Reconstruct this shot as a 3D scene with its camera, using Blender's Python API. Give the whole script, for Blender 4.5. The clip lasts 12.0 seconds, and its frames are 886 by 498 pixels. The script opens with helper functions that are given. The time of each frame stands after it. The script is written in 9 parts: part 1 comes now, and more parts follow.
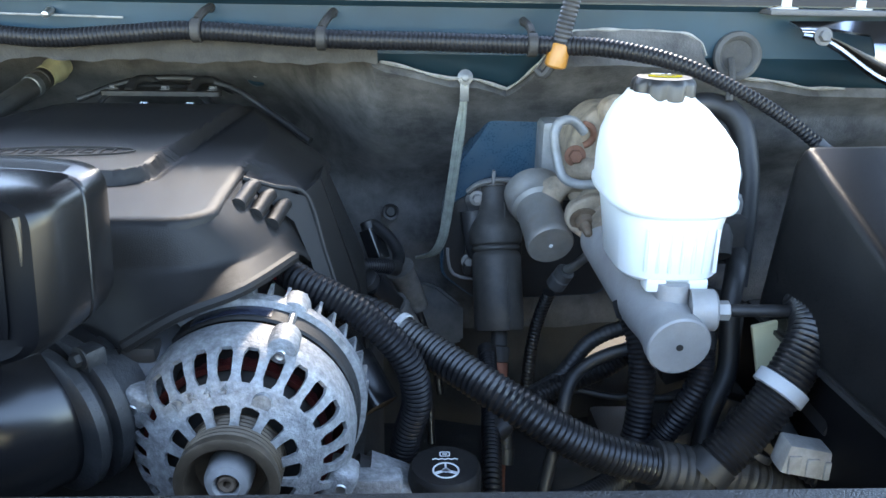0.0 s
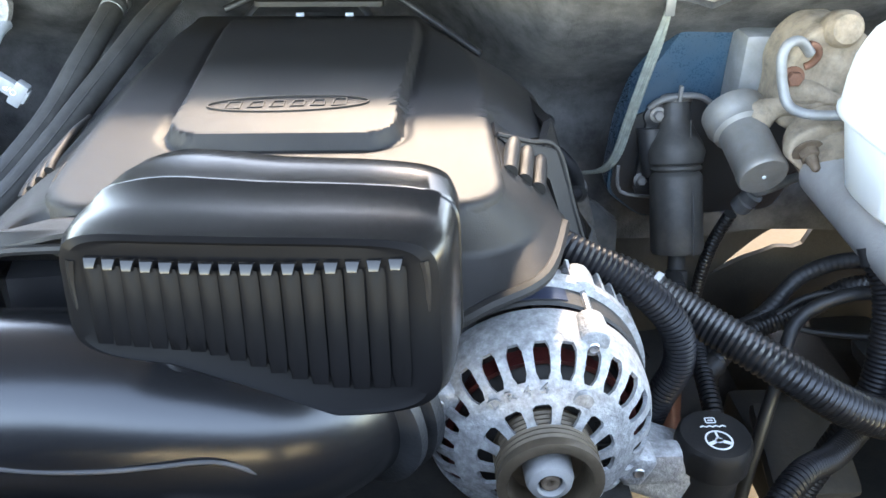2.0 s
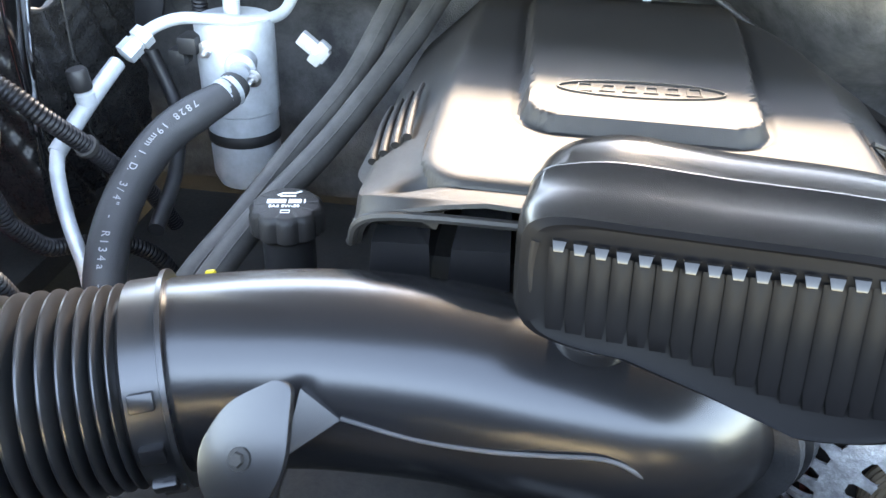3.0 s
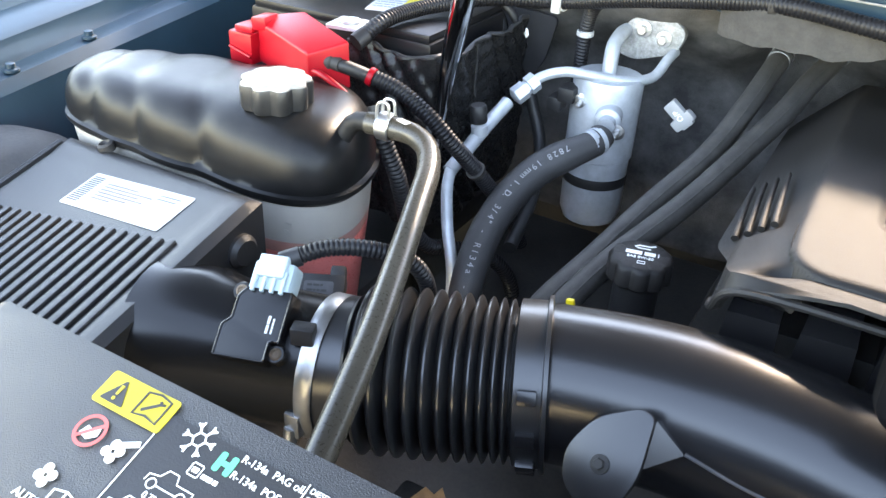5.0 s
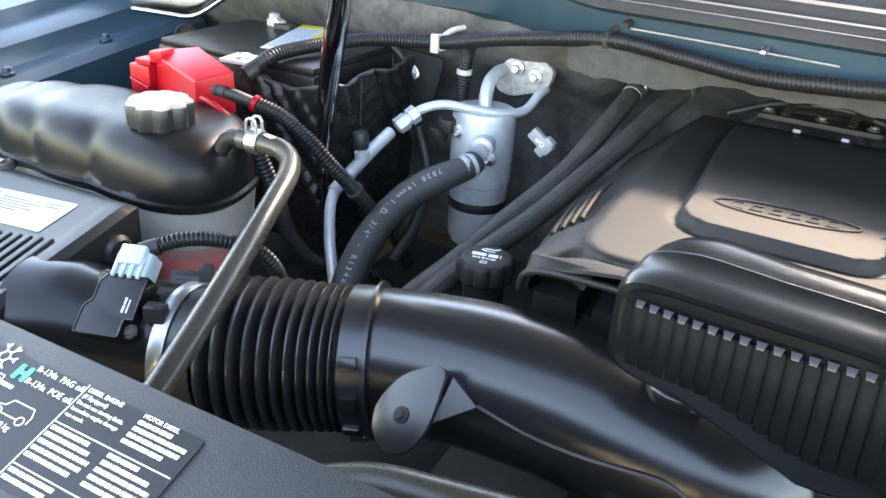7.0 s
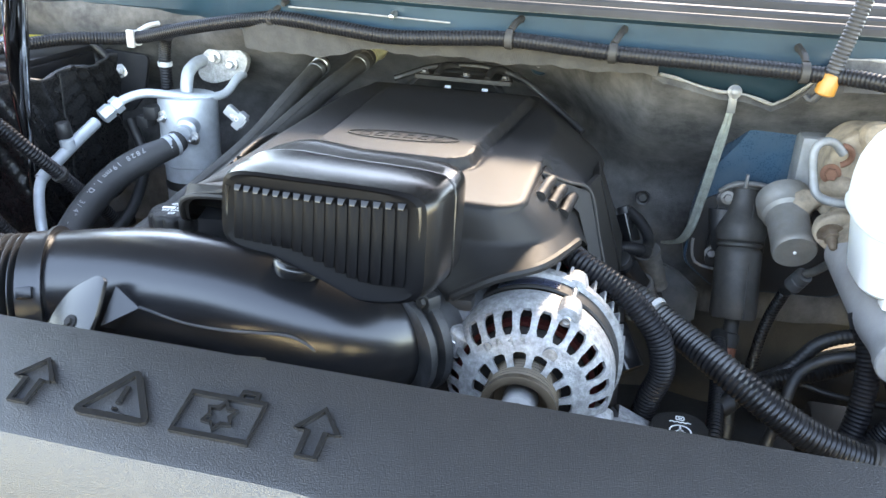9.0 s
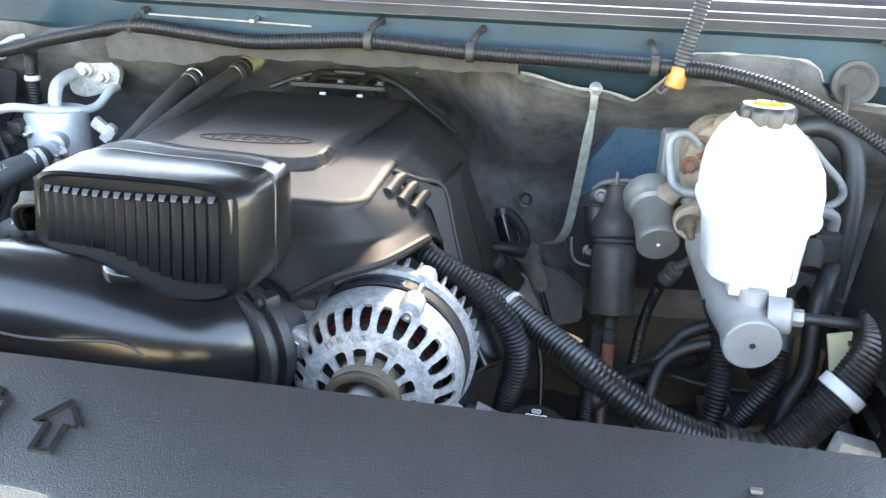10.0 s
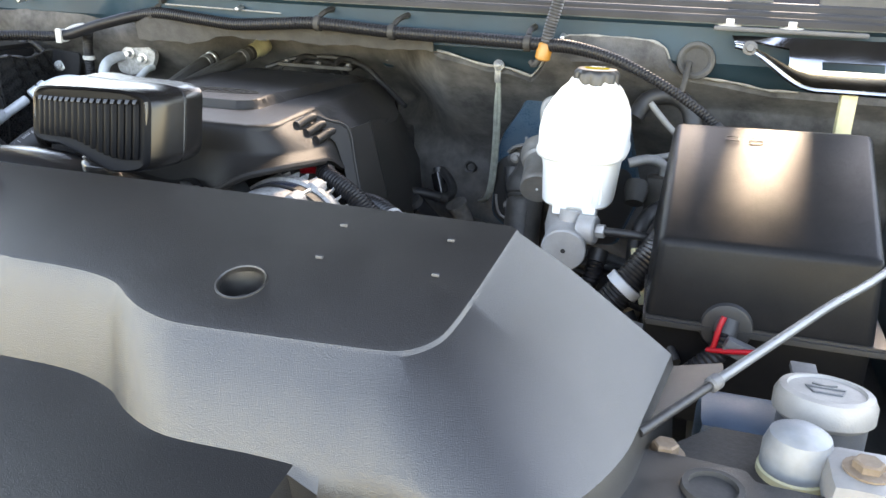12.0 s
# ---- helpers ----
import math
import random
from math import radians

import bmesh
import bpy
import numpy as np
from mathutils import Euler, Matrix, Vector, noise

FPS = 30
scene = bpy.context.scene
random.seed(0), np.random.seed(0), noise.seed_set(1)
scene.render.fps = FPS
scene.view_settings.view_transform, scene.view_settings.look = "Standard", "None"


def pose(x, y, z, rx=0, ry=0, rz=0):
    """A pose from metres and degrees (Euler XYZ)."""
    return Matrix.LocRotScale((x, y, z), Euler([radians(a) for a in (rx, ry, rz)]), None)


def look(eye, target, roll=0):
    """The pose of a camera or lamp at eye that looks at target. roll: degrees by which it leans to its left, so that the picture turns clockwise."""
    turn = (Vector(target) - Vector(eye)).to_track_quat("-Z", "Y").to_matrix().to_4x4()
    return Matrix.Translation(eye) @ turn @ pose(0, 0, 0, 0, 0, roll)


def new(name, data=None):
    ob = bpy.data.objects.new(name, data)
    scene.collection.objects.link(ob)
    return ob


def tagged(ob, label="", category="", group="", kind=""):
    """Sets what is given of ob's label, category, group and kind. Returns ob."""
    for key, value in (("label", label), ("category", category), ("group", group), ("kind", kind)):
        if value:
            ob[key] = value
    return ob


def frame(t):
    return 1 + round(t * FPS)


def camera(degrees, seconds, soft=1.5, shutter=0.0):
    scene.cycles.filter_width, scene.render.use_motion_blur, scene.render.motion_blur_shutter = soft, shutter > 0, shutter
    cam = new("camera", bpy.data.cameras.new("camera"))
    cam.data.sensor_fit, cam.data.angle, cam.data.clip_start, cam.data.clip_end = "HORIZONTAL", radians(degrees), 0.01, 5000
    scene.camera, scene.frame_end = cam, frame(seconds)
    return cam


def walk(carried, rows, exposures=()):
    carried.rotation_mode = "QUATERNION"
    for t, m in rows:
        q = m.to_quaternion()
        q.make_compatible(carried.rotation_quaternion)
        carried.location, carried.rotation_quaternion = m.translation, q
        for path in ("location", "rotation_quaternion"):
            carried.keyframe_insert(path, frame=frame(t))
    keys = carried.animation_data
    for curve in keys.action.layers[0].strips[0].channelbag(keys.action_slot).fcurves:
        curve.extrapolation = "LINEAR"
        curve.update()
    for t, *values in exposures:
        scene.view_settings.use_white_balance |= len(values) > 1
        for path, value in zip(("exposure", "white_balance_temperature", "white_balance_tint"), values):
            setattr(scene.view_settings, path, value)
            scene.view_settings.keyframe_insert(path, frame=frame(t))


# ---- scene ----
cam = camera(56.7, 12.0)
PATH = [
    (0, (0.3064, -0.0833, 1.228), (0.3977, 1.7979, 0.555), 1.1),
    (0.5, (0.2864, -0.0421, 1.25), (0.4169, 1.7688, 0.413), 1.0),
    (1, (0.2487, -0.0273, 1.268), (0.3983, 1.7436, 0.351), 0.9),
    (1.5, (0.1897, -0.0144, 1.279), (0.3284, 1.7274, 0.306), 0.6),
    (2, (0.1099, 0.0016, 1.288), (0.1838, 1.7288, 0.282), 0.4),
    (2.5, (0.0312, 0.0185, 1.289), (-0.0379, 1.7328, 0.262), 0.7),
    (3, (-0.0466, 0.0142, 1.281), (-0.2722, 1.701, 0.23), 2.0),
    (3.5, (-0.0836, -0.0042, 1.291), (-0.5571, 1.6058, 0.203), 2.3),
    (3.7, (-0.0942, -0.0192, 1.301), (-0.6291, 1.5687, 0.21), 2.2),
    (5.3, (-0.0958, -0.1055, 1.36), (-0.9427, 1.397, 0.348), 3.3),
    (5.5, (-0.0865, -0.1135, 1.364), (-0.9155, 1.4084, 0.366), 3.9),
    (6, (-0.0533, -0.1128, 1.36), (-0.8726, 1.4453, 0.411), 4.4),
    (6.5, (-0.0143, -0.1146, 1.352), (-0.8486, 1.454, 0.433), 4.1),
    (7, (0.0522, -0.1233, 1.342), (-0.7571, 1.475, 0.452), 3.9),
    (7.5, (0.1402, -0.1481, 1.337), (-0.6372, 1.4781, 0.471), 2.0),
    (7.7, (0.1698, -0.1632, 1.34), (-0.524, 1.504, 0.481), 2.1),
    (9.3, (0.2658, -0.229, 1.308), (-0.1068, 1.5759, 0.531), 2.0),
    (9.5, (0.2749, -0.2279, 1.306), (-0.065, 1.5918, 0.549), 1.7),
    (10, (0.3474, -0.206, 1.29), (0.0632, 1.6283, 0.546), 2.0),
    (10.5, (0.4457, -0.1887, 1.303), (0.1077, 1.6409, 0.569), 1.3),
    (11, (0.4803, -0.2042, 1.304), (0.076, 1.6149, 0.576), 1.6),
    (11.5, (0.5345, -0.295, 1.276), (0.0649, 1.5145, 0.566), 2.1),
    (12, (0.6625, -0.4224, 1.259), (0.1262, 1.3828, 0.585), 2.1),
]
walk(cam, [(t, look(eye, target, roll)) for t, eye, target, roll in PATH], [(0.0, 3.8, 7000, 11), (0.5, 4.2, 7600, 12), (1.0, 4.5, 8200, 13), (2.5, 4.72, 8500, 14), (3.6, 5.25, 8900, 14), (5.4, 3.95, 8800, 16), (6.5, 3.75, 8700, 15), (7.6, 4.3, 8700, 15), (9.5, 4.4, 8500, 14), (10.5, 4.5, 8500, 14), (11.5, 4.25, 8900, 17), (12.0, 3.95, 9400, 18)])

# ---- light ----
world = bpy.data.worlds.new("sky")
scene.world = world
world.use_nodes = True
wn = world.node_tree.nodes
sky = wn.new("ShaderNodeTexSky")
sky.sky_type = "NISHITA"
sky.sun_disc = False
sky.dust_density = 0.2
SUN_EL, SUN_AZ = 36.0, radians(6.0)
sky.sun_elevation, sky.sun_rotation = radians(SUN_EL), SUN_AZ
wn["Background"].inputs["Strength"].default_value = 0.15
world.node_tree.links.new(sky.outputs["Color"], wn["Background"].inputs["Color"])
sun = new("sun", bpy.data.lights.new("sun", "SUN"))
sun.data.energy, sun.data.angle, sun.data.color = 0.46, radians(6.0), (1.0, 0.93, 0.85)
sun_dir = Vector((math.sin(SUN_AZ) * math.cos(radians(SUN_EL)), math.cos(SUN_AZ) * math.cos(radians(SUN_EL)), math.sin(radians(SUN_EL))))
sun.matrix_world = look(tuple(sun_dir * 10), (0, 0, 0))


# ---- materials ----
def mat(name, color, rough=0.5, metal=0.0, vary=0.25, patch=12.0, grain=300.0, bump=0.1, dust=None, dust_amount=0.35, trans=0.0, sub=0.0, coat=0.0, island=0.0, spec=0.5, rvar=0.06):
    """A procedural surface: large patches and fine grain in colour and gloss, a fine relief, an optional film of dust."""
    m = bpy.data.materials.new(name)
    m.use_nodes = True
    nt = m.node_tree
    n, lk = nt.nodes, nt.links
    p = n["Principled BSDF"]
    tc = n.new("ShaderNodeTexCoord")

    def noise_tex(scale, detail=4.0, rough_=0.6):
        t = n.new("ShaderNodeTexNoise")
        t.inputs["Scale"].default_value, t.inputs["Detail"].default_value, t.inputs["Roughness"].default_value = scale, detail, rough_
        lk.new(tc.outputs["Object"], t.inputs["Vector"])
        return t.outputs["Fac"]

    def mix(fac, a, b):
        k = n.new("ShaderNodeMix")
        k.data_type = "RGBA"
        for sock, v in ((k.inputs[6], a), (k.inputs[7], b)):
            if isinstance(v, tuple):
                sock.default_value = (*v, 1.0)
            else:
                lk.new(v, sock)
        lk.new(fac, k.inputs[0])
        return k.outputs[2]

    def ramp(fac, lo, hi, a=0.0, b=1.0):
        r = n.new("ShaderNodeMapRange")
        r.inputs["From Min"].default_value, r.inputs["From Max"].default_value = lo, hi
        r.inputs["To Min"].default_value, r.inputs["To Max"].default_value = a, b
        lk.new(fac, r.inputs["Value"])
        return r.outputs["Result"]

    big, fine = noise_tex(patch), noise_tex(grain, 3.0)
    dark = tuple(c * (1 - vary) for c in color)
    light = tuple(min(1.0, c * (1 + vary)) for c in color)
    col = mix(ramp(big, 0.3, 0.7), dark, light)
    rgh = ramp(fine, 0.25, 0.75, max(0.03, rough - rvar), min(1.0, rough + rvar))
    if island:
        g = n.new("ShaderNodeObjectInfo")
        col = mix(ramp(g.outputs["Random"], 0.0, 1.0, 0.0, island), col, tuple(c * 0.6 for c in color))
    if dust:
        d = ramp(noise_tex(patch * 2.3, 8.0, 0.7), 0.5 - 0.25 * dust_amount, 1.0 - 0.35 * dust_amount, 0.0, min(1.0, dust_amount * 1.6))
        col = mix(d, col, dust)
        a = n.new("ShaderNodeMath")
        a.operation = "MULTIPLY_ADD"
        lk.new(d, a.inputs[0])
        a.inputs[1].default_value = 0.5 * (1 - rough)
        lk.new(rgh, a.inputs[2])
        rgh = a.outputs[0]
    lk.new(col, p.inputs["Base Color"])
    lk.new(rgh, p.inputs["Roughness"])
    p.inputs["Metallic"].default_value = metal
    p.inputs["Specular IOR Level"].default_value = spec
    p.inputs["Transmission Weight"].default_value = trans
    p.inputs["Subsurface Weight"].default_value = sub
    if sub:
        p.inputs["Subsurface Radius"].default_value = (0.02, 0.018, 0.015)
        p.inputs["Subsurface Scale"].default_value = 1.0
    p.inputs["Coat Weight"].default_value = coat
    if bump:
        b = n.new("ShaderNodeBump")
        b.inputs["Strength"].default_value, b.inputs["Distance"].default_value = bump, 0.0012
        lk.new(fine, b.inputs["Height"])
        lk.new(b.outputs["Normal"], p.inputs["Normal"])
    return m


DUST = (0.14, 0.125, 0.11)
M_CAP = mat("dull_cap_plastic", (0.012, 0.012, 0.0125), 0.7, vary=0.15, patch=30, grain=900, bump=0.1, spec=0.0)
M_OVAL = mat("dull_yellow_mark", (0.28, 0.23, 0.02), 0.7, vary=0.08, patch=60, grain=600, bump=0.0, spec=0.0)
# darker, duller copy of the black plastic, with shade put into its colour
M_SHADED = mat("shaded_black_plastic", (0.004, 0.004, 0.0046), 0.42, vary=0.15, patch=14, grain=1500, bump=0.05, spec=0.05, rvar=0.02)
M_COVER = mat("grained_black_plastic", (0.015, 0.014, 0.0136), 0.45, vary=0.15, patch=9, grain=1300, bump=0.35, dust=DUST, dust_amount=0.05, spec=0.26)
M_DUCT = mat("smooth_black_plastic", (0.010, 0.010, 0.011), 0.26, vary=0.15, patch=14, grain=2500, bump=0.003, spec=0.65, rvar=0.015)
M_RES = mat("satin_resonator_plastic", (0.007, 0.007, 0.0075), 0.26, vary=0.15, patch=14, grain=2500, bump=0.003, spec=0.37, rvar=0.015)
M_BATT = mat("battery_black_plastic", (0.007, 0.007, 0.008), 0.35, vary=0.2, patch=20, grain=600, bump=0.06, dust=(0.04, 0.037, 0.034), dust_amount=0.05, spec=0.2)
M_CAST = mat("matte_cast_alloy", (0.325, 0.32, 0.315), 0.58, metal=0.35, vary=0.12, patch=30, grain=500, bump=0.35, dust=(0.30, 0.28, 0.26), dust_amount=0.3)
M_RAD = mat("grained_grey_plastic", (0.011, 0.0105, 0.0105), 0.33, vary=0.15, patch=8, grain=1300, bump=0.42, dust=DUST, dust_amount=0.04, spec=0.75)
M_BOX = mat("grey_black_plastic", (0.018, 0.018, 0.019), 0.38, vary=0.12, patch=9, grain=1400, bump=0.3, dust=DUST, dust_amount=0.05)
M_BELLOW = mat("glossy_bellows_rubber", (0.015, 0.015, 0.016), 0.31, vary=0.25, patch=25, grain=2500, bump=0.01, dust=(0.08, 0.078, 0.075), dust_amount=0.08, spec=0.85, rvar=0.02)
M_FUSE = mat("fuse_lid_plastic", (0.009, 0.009, 0.0095), 0.3, vary=0.12, patch=9, grain=1400, bump=0.2, dust=DUST, dust_amount=0.04, spec=0.12)
M_RUBBER = mat("black_rubber", (0.013, 0.013, 0.014), 0.5, vary=0.25, patch=25, grain=700, bump=0.15, dust=(0.09, 0.085, 0.08), dust_amount=0.12)
M_LOOM = mat("loom_plastic", (0.009, 0.009, 0.0105), 0.40, vary=0.2, patch=20, grain=900, bump=0.03, dust=DUST, dust_amount=0.03, spec=0.24)
M_LOOMD = mat("dusty_loom_plastic", (0.008, 0.008, 0.009), 0.33, vary=0.3, patch=14, grain=900, bump=0.05, dust=(0.10, 0.09, 0.08), dust_amount=0.14, spec=0.55)
M_DARK = mat("sooty_metal", (0.014, 0.0135, 0.013), 0.65, vary=0.4, patch=18, grain=250, bump=0.3, dust=(0.06, 0.05, 0.042), dust_amount=0.35)
M_ALU = mat("cast_aluminium", (0.36, 0.362, 0.365), 0.55, metal=0.45, vary=0.35, patch=140, grain=330, bump=0.9, dust=(0.17, 0.165, 0.155), dust_amount=0.5)
M_ALUS = mat("drawn_aluminium", (0.46, 0.49, 0.52), 0.42, metal=0.4, vary=0.12, patch=40, grain=380, bump=0.1, dust=(0.30, 0.30, 0.29), dust_amount=0.3)
M_STEEL = mat("zinc_steel", (0.50, 0.50, 0.50), 0.38, metal=1.0, vary=0.2, patch=40, grain=400, bump=0.1)
M_TEAL = mat("teal_body_paint", (0.013, 0.035, 0.052), 0.36, vary=0.25, patch=7, grain=500, bump=0.04, dust=(0.06, 0.064, 0.068), dust_amount=0.10, coat=0.12)
M_FELT = mat("grey_felt_insulation", (0.033, 0.033, 0.035), 0.95, vary=0.5, patch=7, grain=420, bump=0.8, dust=(0.165, 0.16, 0.156), dust_amount=0.52)
M_FLAP = mat("fibre_flap", (0.036, 0.0355, 0.035), 0.9, vary=0.25, patch=30, grain=350, bump=0.8, dust=(0.085, 0.08, 0.076), dust_amount=0.35)
M_PALE = mat("pale_frayed_fibre", (0.20, 0.195, 0.185), 0.9, vary=0.35, patch=60, grain=500, bump=0.6)
M_SEAL = mat("grey_weatherstrip", (0.055, 0.056, 0.06), 0.55, vary=0.15, patch=12, grain=400, bump=0.1, dust=(0.16, 0.155, 0.15), dust_amount=0.3)
M_COWL = mat("cowl_plastic", (0.030, 0.0305, 0.033), 0.7, vary=0.2, patch=10, grain=700, bump=0.2, dust=(0.06, 0.055, 0.05), dust_amount=0.25, spec=0.0)
M_WHITE = mat("white_polyethylene", (0.80, 0.79, 0.75), 0.35, vary=0.03, patch=20, grain=500, bump=0.03, sub=0.35)
M_MILK = mat("milky_polyethylene", (0.36, 0.335, 0.30), 0.32, vary=0.06, patch=18, grain=500, bump=0.03, sub=0.3)
M_COOLANT = mat("red_coolant_behind_plastic", (0.74, 0.19, 0.17), 0.30, vary=0.15, patch=10, grain=400, bump=0.02)
M_RED = mat("red_plastic", (0.30, 0.004, 0.010), 0.34, vary=0.1, patch=18, grain=600, bump=0.04, spec=0.25)
M_PULLEY = mat("worn_pulley_steel", (0.115, 0.088, 0.062), 0.46, metal=0.5, vary=0.3, patch=30, grain=300, bump=0.2)
M_COPPER = mat("varnished_copper", (0.09, 0.018, 0.016), 0.35, metal=0.3, vary=0.35, patch=120, grain=900, bump=0.4)
M_HOSE = mat("bronze_grey_hose", (0.048, 0.041, 0.031), 0.3, vary=0.15, patch=15, grain=500, bump=0.1)
M_SCREEN = mat("tinted_screen_glass", (0.010, 0.011, 0.012), 0.25, vary=0.05, patch=3, grain=100, bump=0.0, spec=0.15)
M_STRIP = mat("black_seal_rubber", (0.034, 0.034, 0.037), 0.6, vary=0.2, patch=12, grain=400, bump=0.1, spec=0.12)
M_TANK = mat("grained_tank_plastic", (0.008, 0.0078, 0.008), 0.32, vary=0.2, patch=14, grain=900, bump=0.16, dust=DUST, dust_amount=0.04, spec=0.2)
M_GROUND = mat("dry_tan_dirt", (0.080, 0.042, 0.011), 0.9, vary=0.25, patch=2.0, grain=60, bump=0.4)
M_BROWN = mat("rusty_cast_iron", (0.14, 0.095, 0.065), 0.7, metal=0.3, vary=0.4, patch=35, grain=300, bump=0.5, dust=(0.24, 0.19, 0.14), dust_amount=0.5)
M_YELLOW = mat("yellow_plastic", (0.75, 0.55, 0.02), 0.4, vary=0.08, patch=20, grain=400, bump=0.05)
M_DUSTCAST = mat("dusty_tan_casting", (0.25, 0.20, 0.15), 0.8, metal=0.1, vary=0.5, patch=55, grain=350, bump=0.6, dust=(0.34, 0.25, 0.17), dust_amount=0.5)
M_RUST = mat("orange_rust", (0.16, 0.07, 0.042), 0.8, vary=0.35, patch=60, grain=400, bump=0.5)
M_ROD = mat("satin_grey_rod", (0.13, 0.135, 0.14), 0.4, metal=0.5, vary=0.15, patch=30, grain=900, bump=0.03)
M_WAX = mat("yellow_wax_coating", (0.34, 0.32, 0.20), 0.45, vary=0.2, patch=30, grain=300, bump=0.2)


# ---- building tools ----
def part(name, bm, material, parent=None, label="", angle=38.0):
    """Links a bmesh as one mesh object, under a thing or a part."""
    me = bpy.data.meshes.new(name)
    bmesh.ops.recalc_face_normals(bm, faces=bm.faces[:])
    bm.to_mesh(me)
    bm.free()
    for poly in me.polygons:
        poly.use_smooth = True
    me.set_sharp_from_angle(angle=radians(angle))
    me.materials.append(material)
    ob = new(name, me)
    if parent is not None:
        ob.parent = parent
        if parent.type == "EMPTY":
            ob.matrix_parent_inverse = parent.matrix_basis.inverted()
    if label:
        tagged(ob, label)
    return ob


def thing(name, at, label, category, group="", kind=""):
    e = new(name)
    e.matrix_basis = Matrix.Translation(at)
    e.empty_display_size = 0.02
    return tagged(e, label, category, group, kind)


def frame_to(a, b, up=(0, 0, 1)):
    """A pose at a whose z axis runs to b."""
    z = (Vector(b) - Vector(a)).normalized()
    u = Vector(up)
    if abs(z.dot(u)) > 0.98:
        u = Vector((0, 1, 0))
    x = u.cross(z).normalized()
    y = z.cross(x)
    m = Matrix((x, y, z)).transposed().to_4x4()
    m.translation = Vector(a)
    return m


def rbox(bm, centre, size, bevel=0.003, turn=None, seg=2):
    ret = bmesh.ops.create_cube(bm, size=1.0)
    vs = ret["verts"]
    m = (turn.to_4x4() if turn is not None else Matrix()) @ Matrix.Diagonal((*size, 1))
    m = Matrix.Translation(centre) @ m
    bmesh.ops.transform(bm, matrix=m, verts=vs)
    if bevel:
        es = {e for v in vs for e in v.link_edges}
        bmesh.ops.bevel(bm, geom=list(es), offset=bevel, segments=seg, affect="EDGES", profile=0.6)
    return bm


def loft(bm, rings, closed=True, cap_a=True, cap_b=True):
    """Skins a row of rings of equal length."""
    rows = [[bm.verts.new(p) for p in ring] for ring in rings]
    n = len(rows[0])
    for a, b in zip(rows, rows[1:]):
        for i in range(n if closed else n - 1):
            j = (i + 1) % n
            bm.faces.new((a[i], a[j], b[j], b[i]))
    if closed and cap_a:
        bm.faces.new(rows[0][::-1])
    if closed and cap_b:
        bm.faces.new(rows[-1])
    return rows


def lathe(bm, profile, m, seg=28, squash=1.0, cap_a=True, cap_b=True):
    """Turns a profile of (radius, height) about the z axis of m."""
    rings = []
    for r, h in profile:
        rings.append([m @ Vector((r * math.cos(2 * math.pi * i / seg), squash * r * math.sin(2 * math.pi * i / seg), h)) for i in range(seg)])
    loft(bm, rings, True, cap_a, cap_b)
    return bm


def smooth_path(pts, step):
    """Points at even steps along a curve through pts."""
    p = [Vector(q) for q in pts]
    p = [2 * p[0] - p[1]] + p + [2 * p[-1] - p[-2]]
    fine = []
    for i in range(1, len(p) - 2):
        a, b, c, d = p[i - 1:i + 3]
        for k in range(24):
            t = k / 24
            fine.append(0.5 * ((2 * b) + (c - a) * t + (2 * a - 5 * b + 4 * c - d) * t * t + (3 * b - a - 3 * c + d) * t ** 3))
    fine.append(p[-2])
    out, left = [fine[0]], step
    for a, b in zip(fine, fine[1:]):
        seg = (b - a).length
        at = 0.0
        while seg - at >= left:
            at += left
            out.append(a.lerp(b, at / seg))
            left = step
        left -= seg - at
    out.append(fine[-1])
    return out


def tube(bm, pts, r, seg=12, step=0.012, wave=None, cap=True, flat=1.0):
    """A hose along pts. r: a radius, or a function of 0..1 along it. wave: (pitch, depth) of corrugations."""
    if wave:
        step = wave[0] / 4
    path = smooth_path(pts, step)
    n = len(path)
    tang = [(path[min(i + 1, n - 1)] - path[max(i - 1, 0)]).normalized() for i in range(n)]
    ref = Vector((0, 0, 1)) if abs(tang[0].z) < 0.9 else Vector((1, 0, 0))
    u = tang[0].cross(ref).normalized()
    rings = []
    for i, (c, t) in enumerate(zip(path, tang)):
        u = (u - t * u.dot(t)).normalized()
        v = t.cross(u)
        rad = r(i / max(1, n - 1)) if callable(r) else r
        if wave:
            rad -= wave[1] * (0.0, 0.35, 1.0, 0.35)[i % 4]
        rings.append([c + u * rad * math.cos(2 * math.pi * k / seg) + v * rad * flat * math.sin(2 * math.pi * k / seg) for k in range(seg)])
    loft(bm, rings, True, cap, cap)
    return bm


def prism(bm, outline, m, depth, bevel=0.0, seg=2):
    """A plate of that outline in m's xy plane, depth along its z."""
    lo = [bm.verts.new(m @ Vector((x, y, 0))) for x, y in outline]
    f = bm.faces.new(lo)
    ret = bmesh.ops.extrude_face_region(bm, geom=[f])
    vs = [g for g in ret["geom"] if isinstance(g, bmesh.types.BMVert)]
    shift = m.to_3x3() @ Vector((0, 0, depth))
    bmesh.ops.translate(bm, vec=shift, verts=vs)
    if bevel:
        top = {e for v in vs for e in v.link_edges if all(w in vs for w in e.verts)}
        bmesh.ops.bevel(bm, geom=list(top), offset=bevel, segments=seg, affect="EDGES", profile=0.6)
    return bm


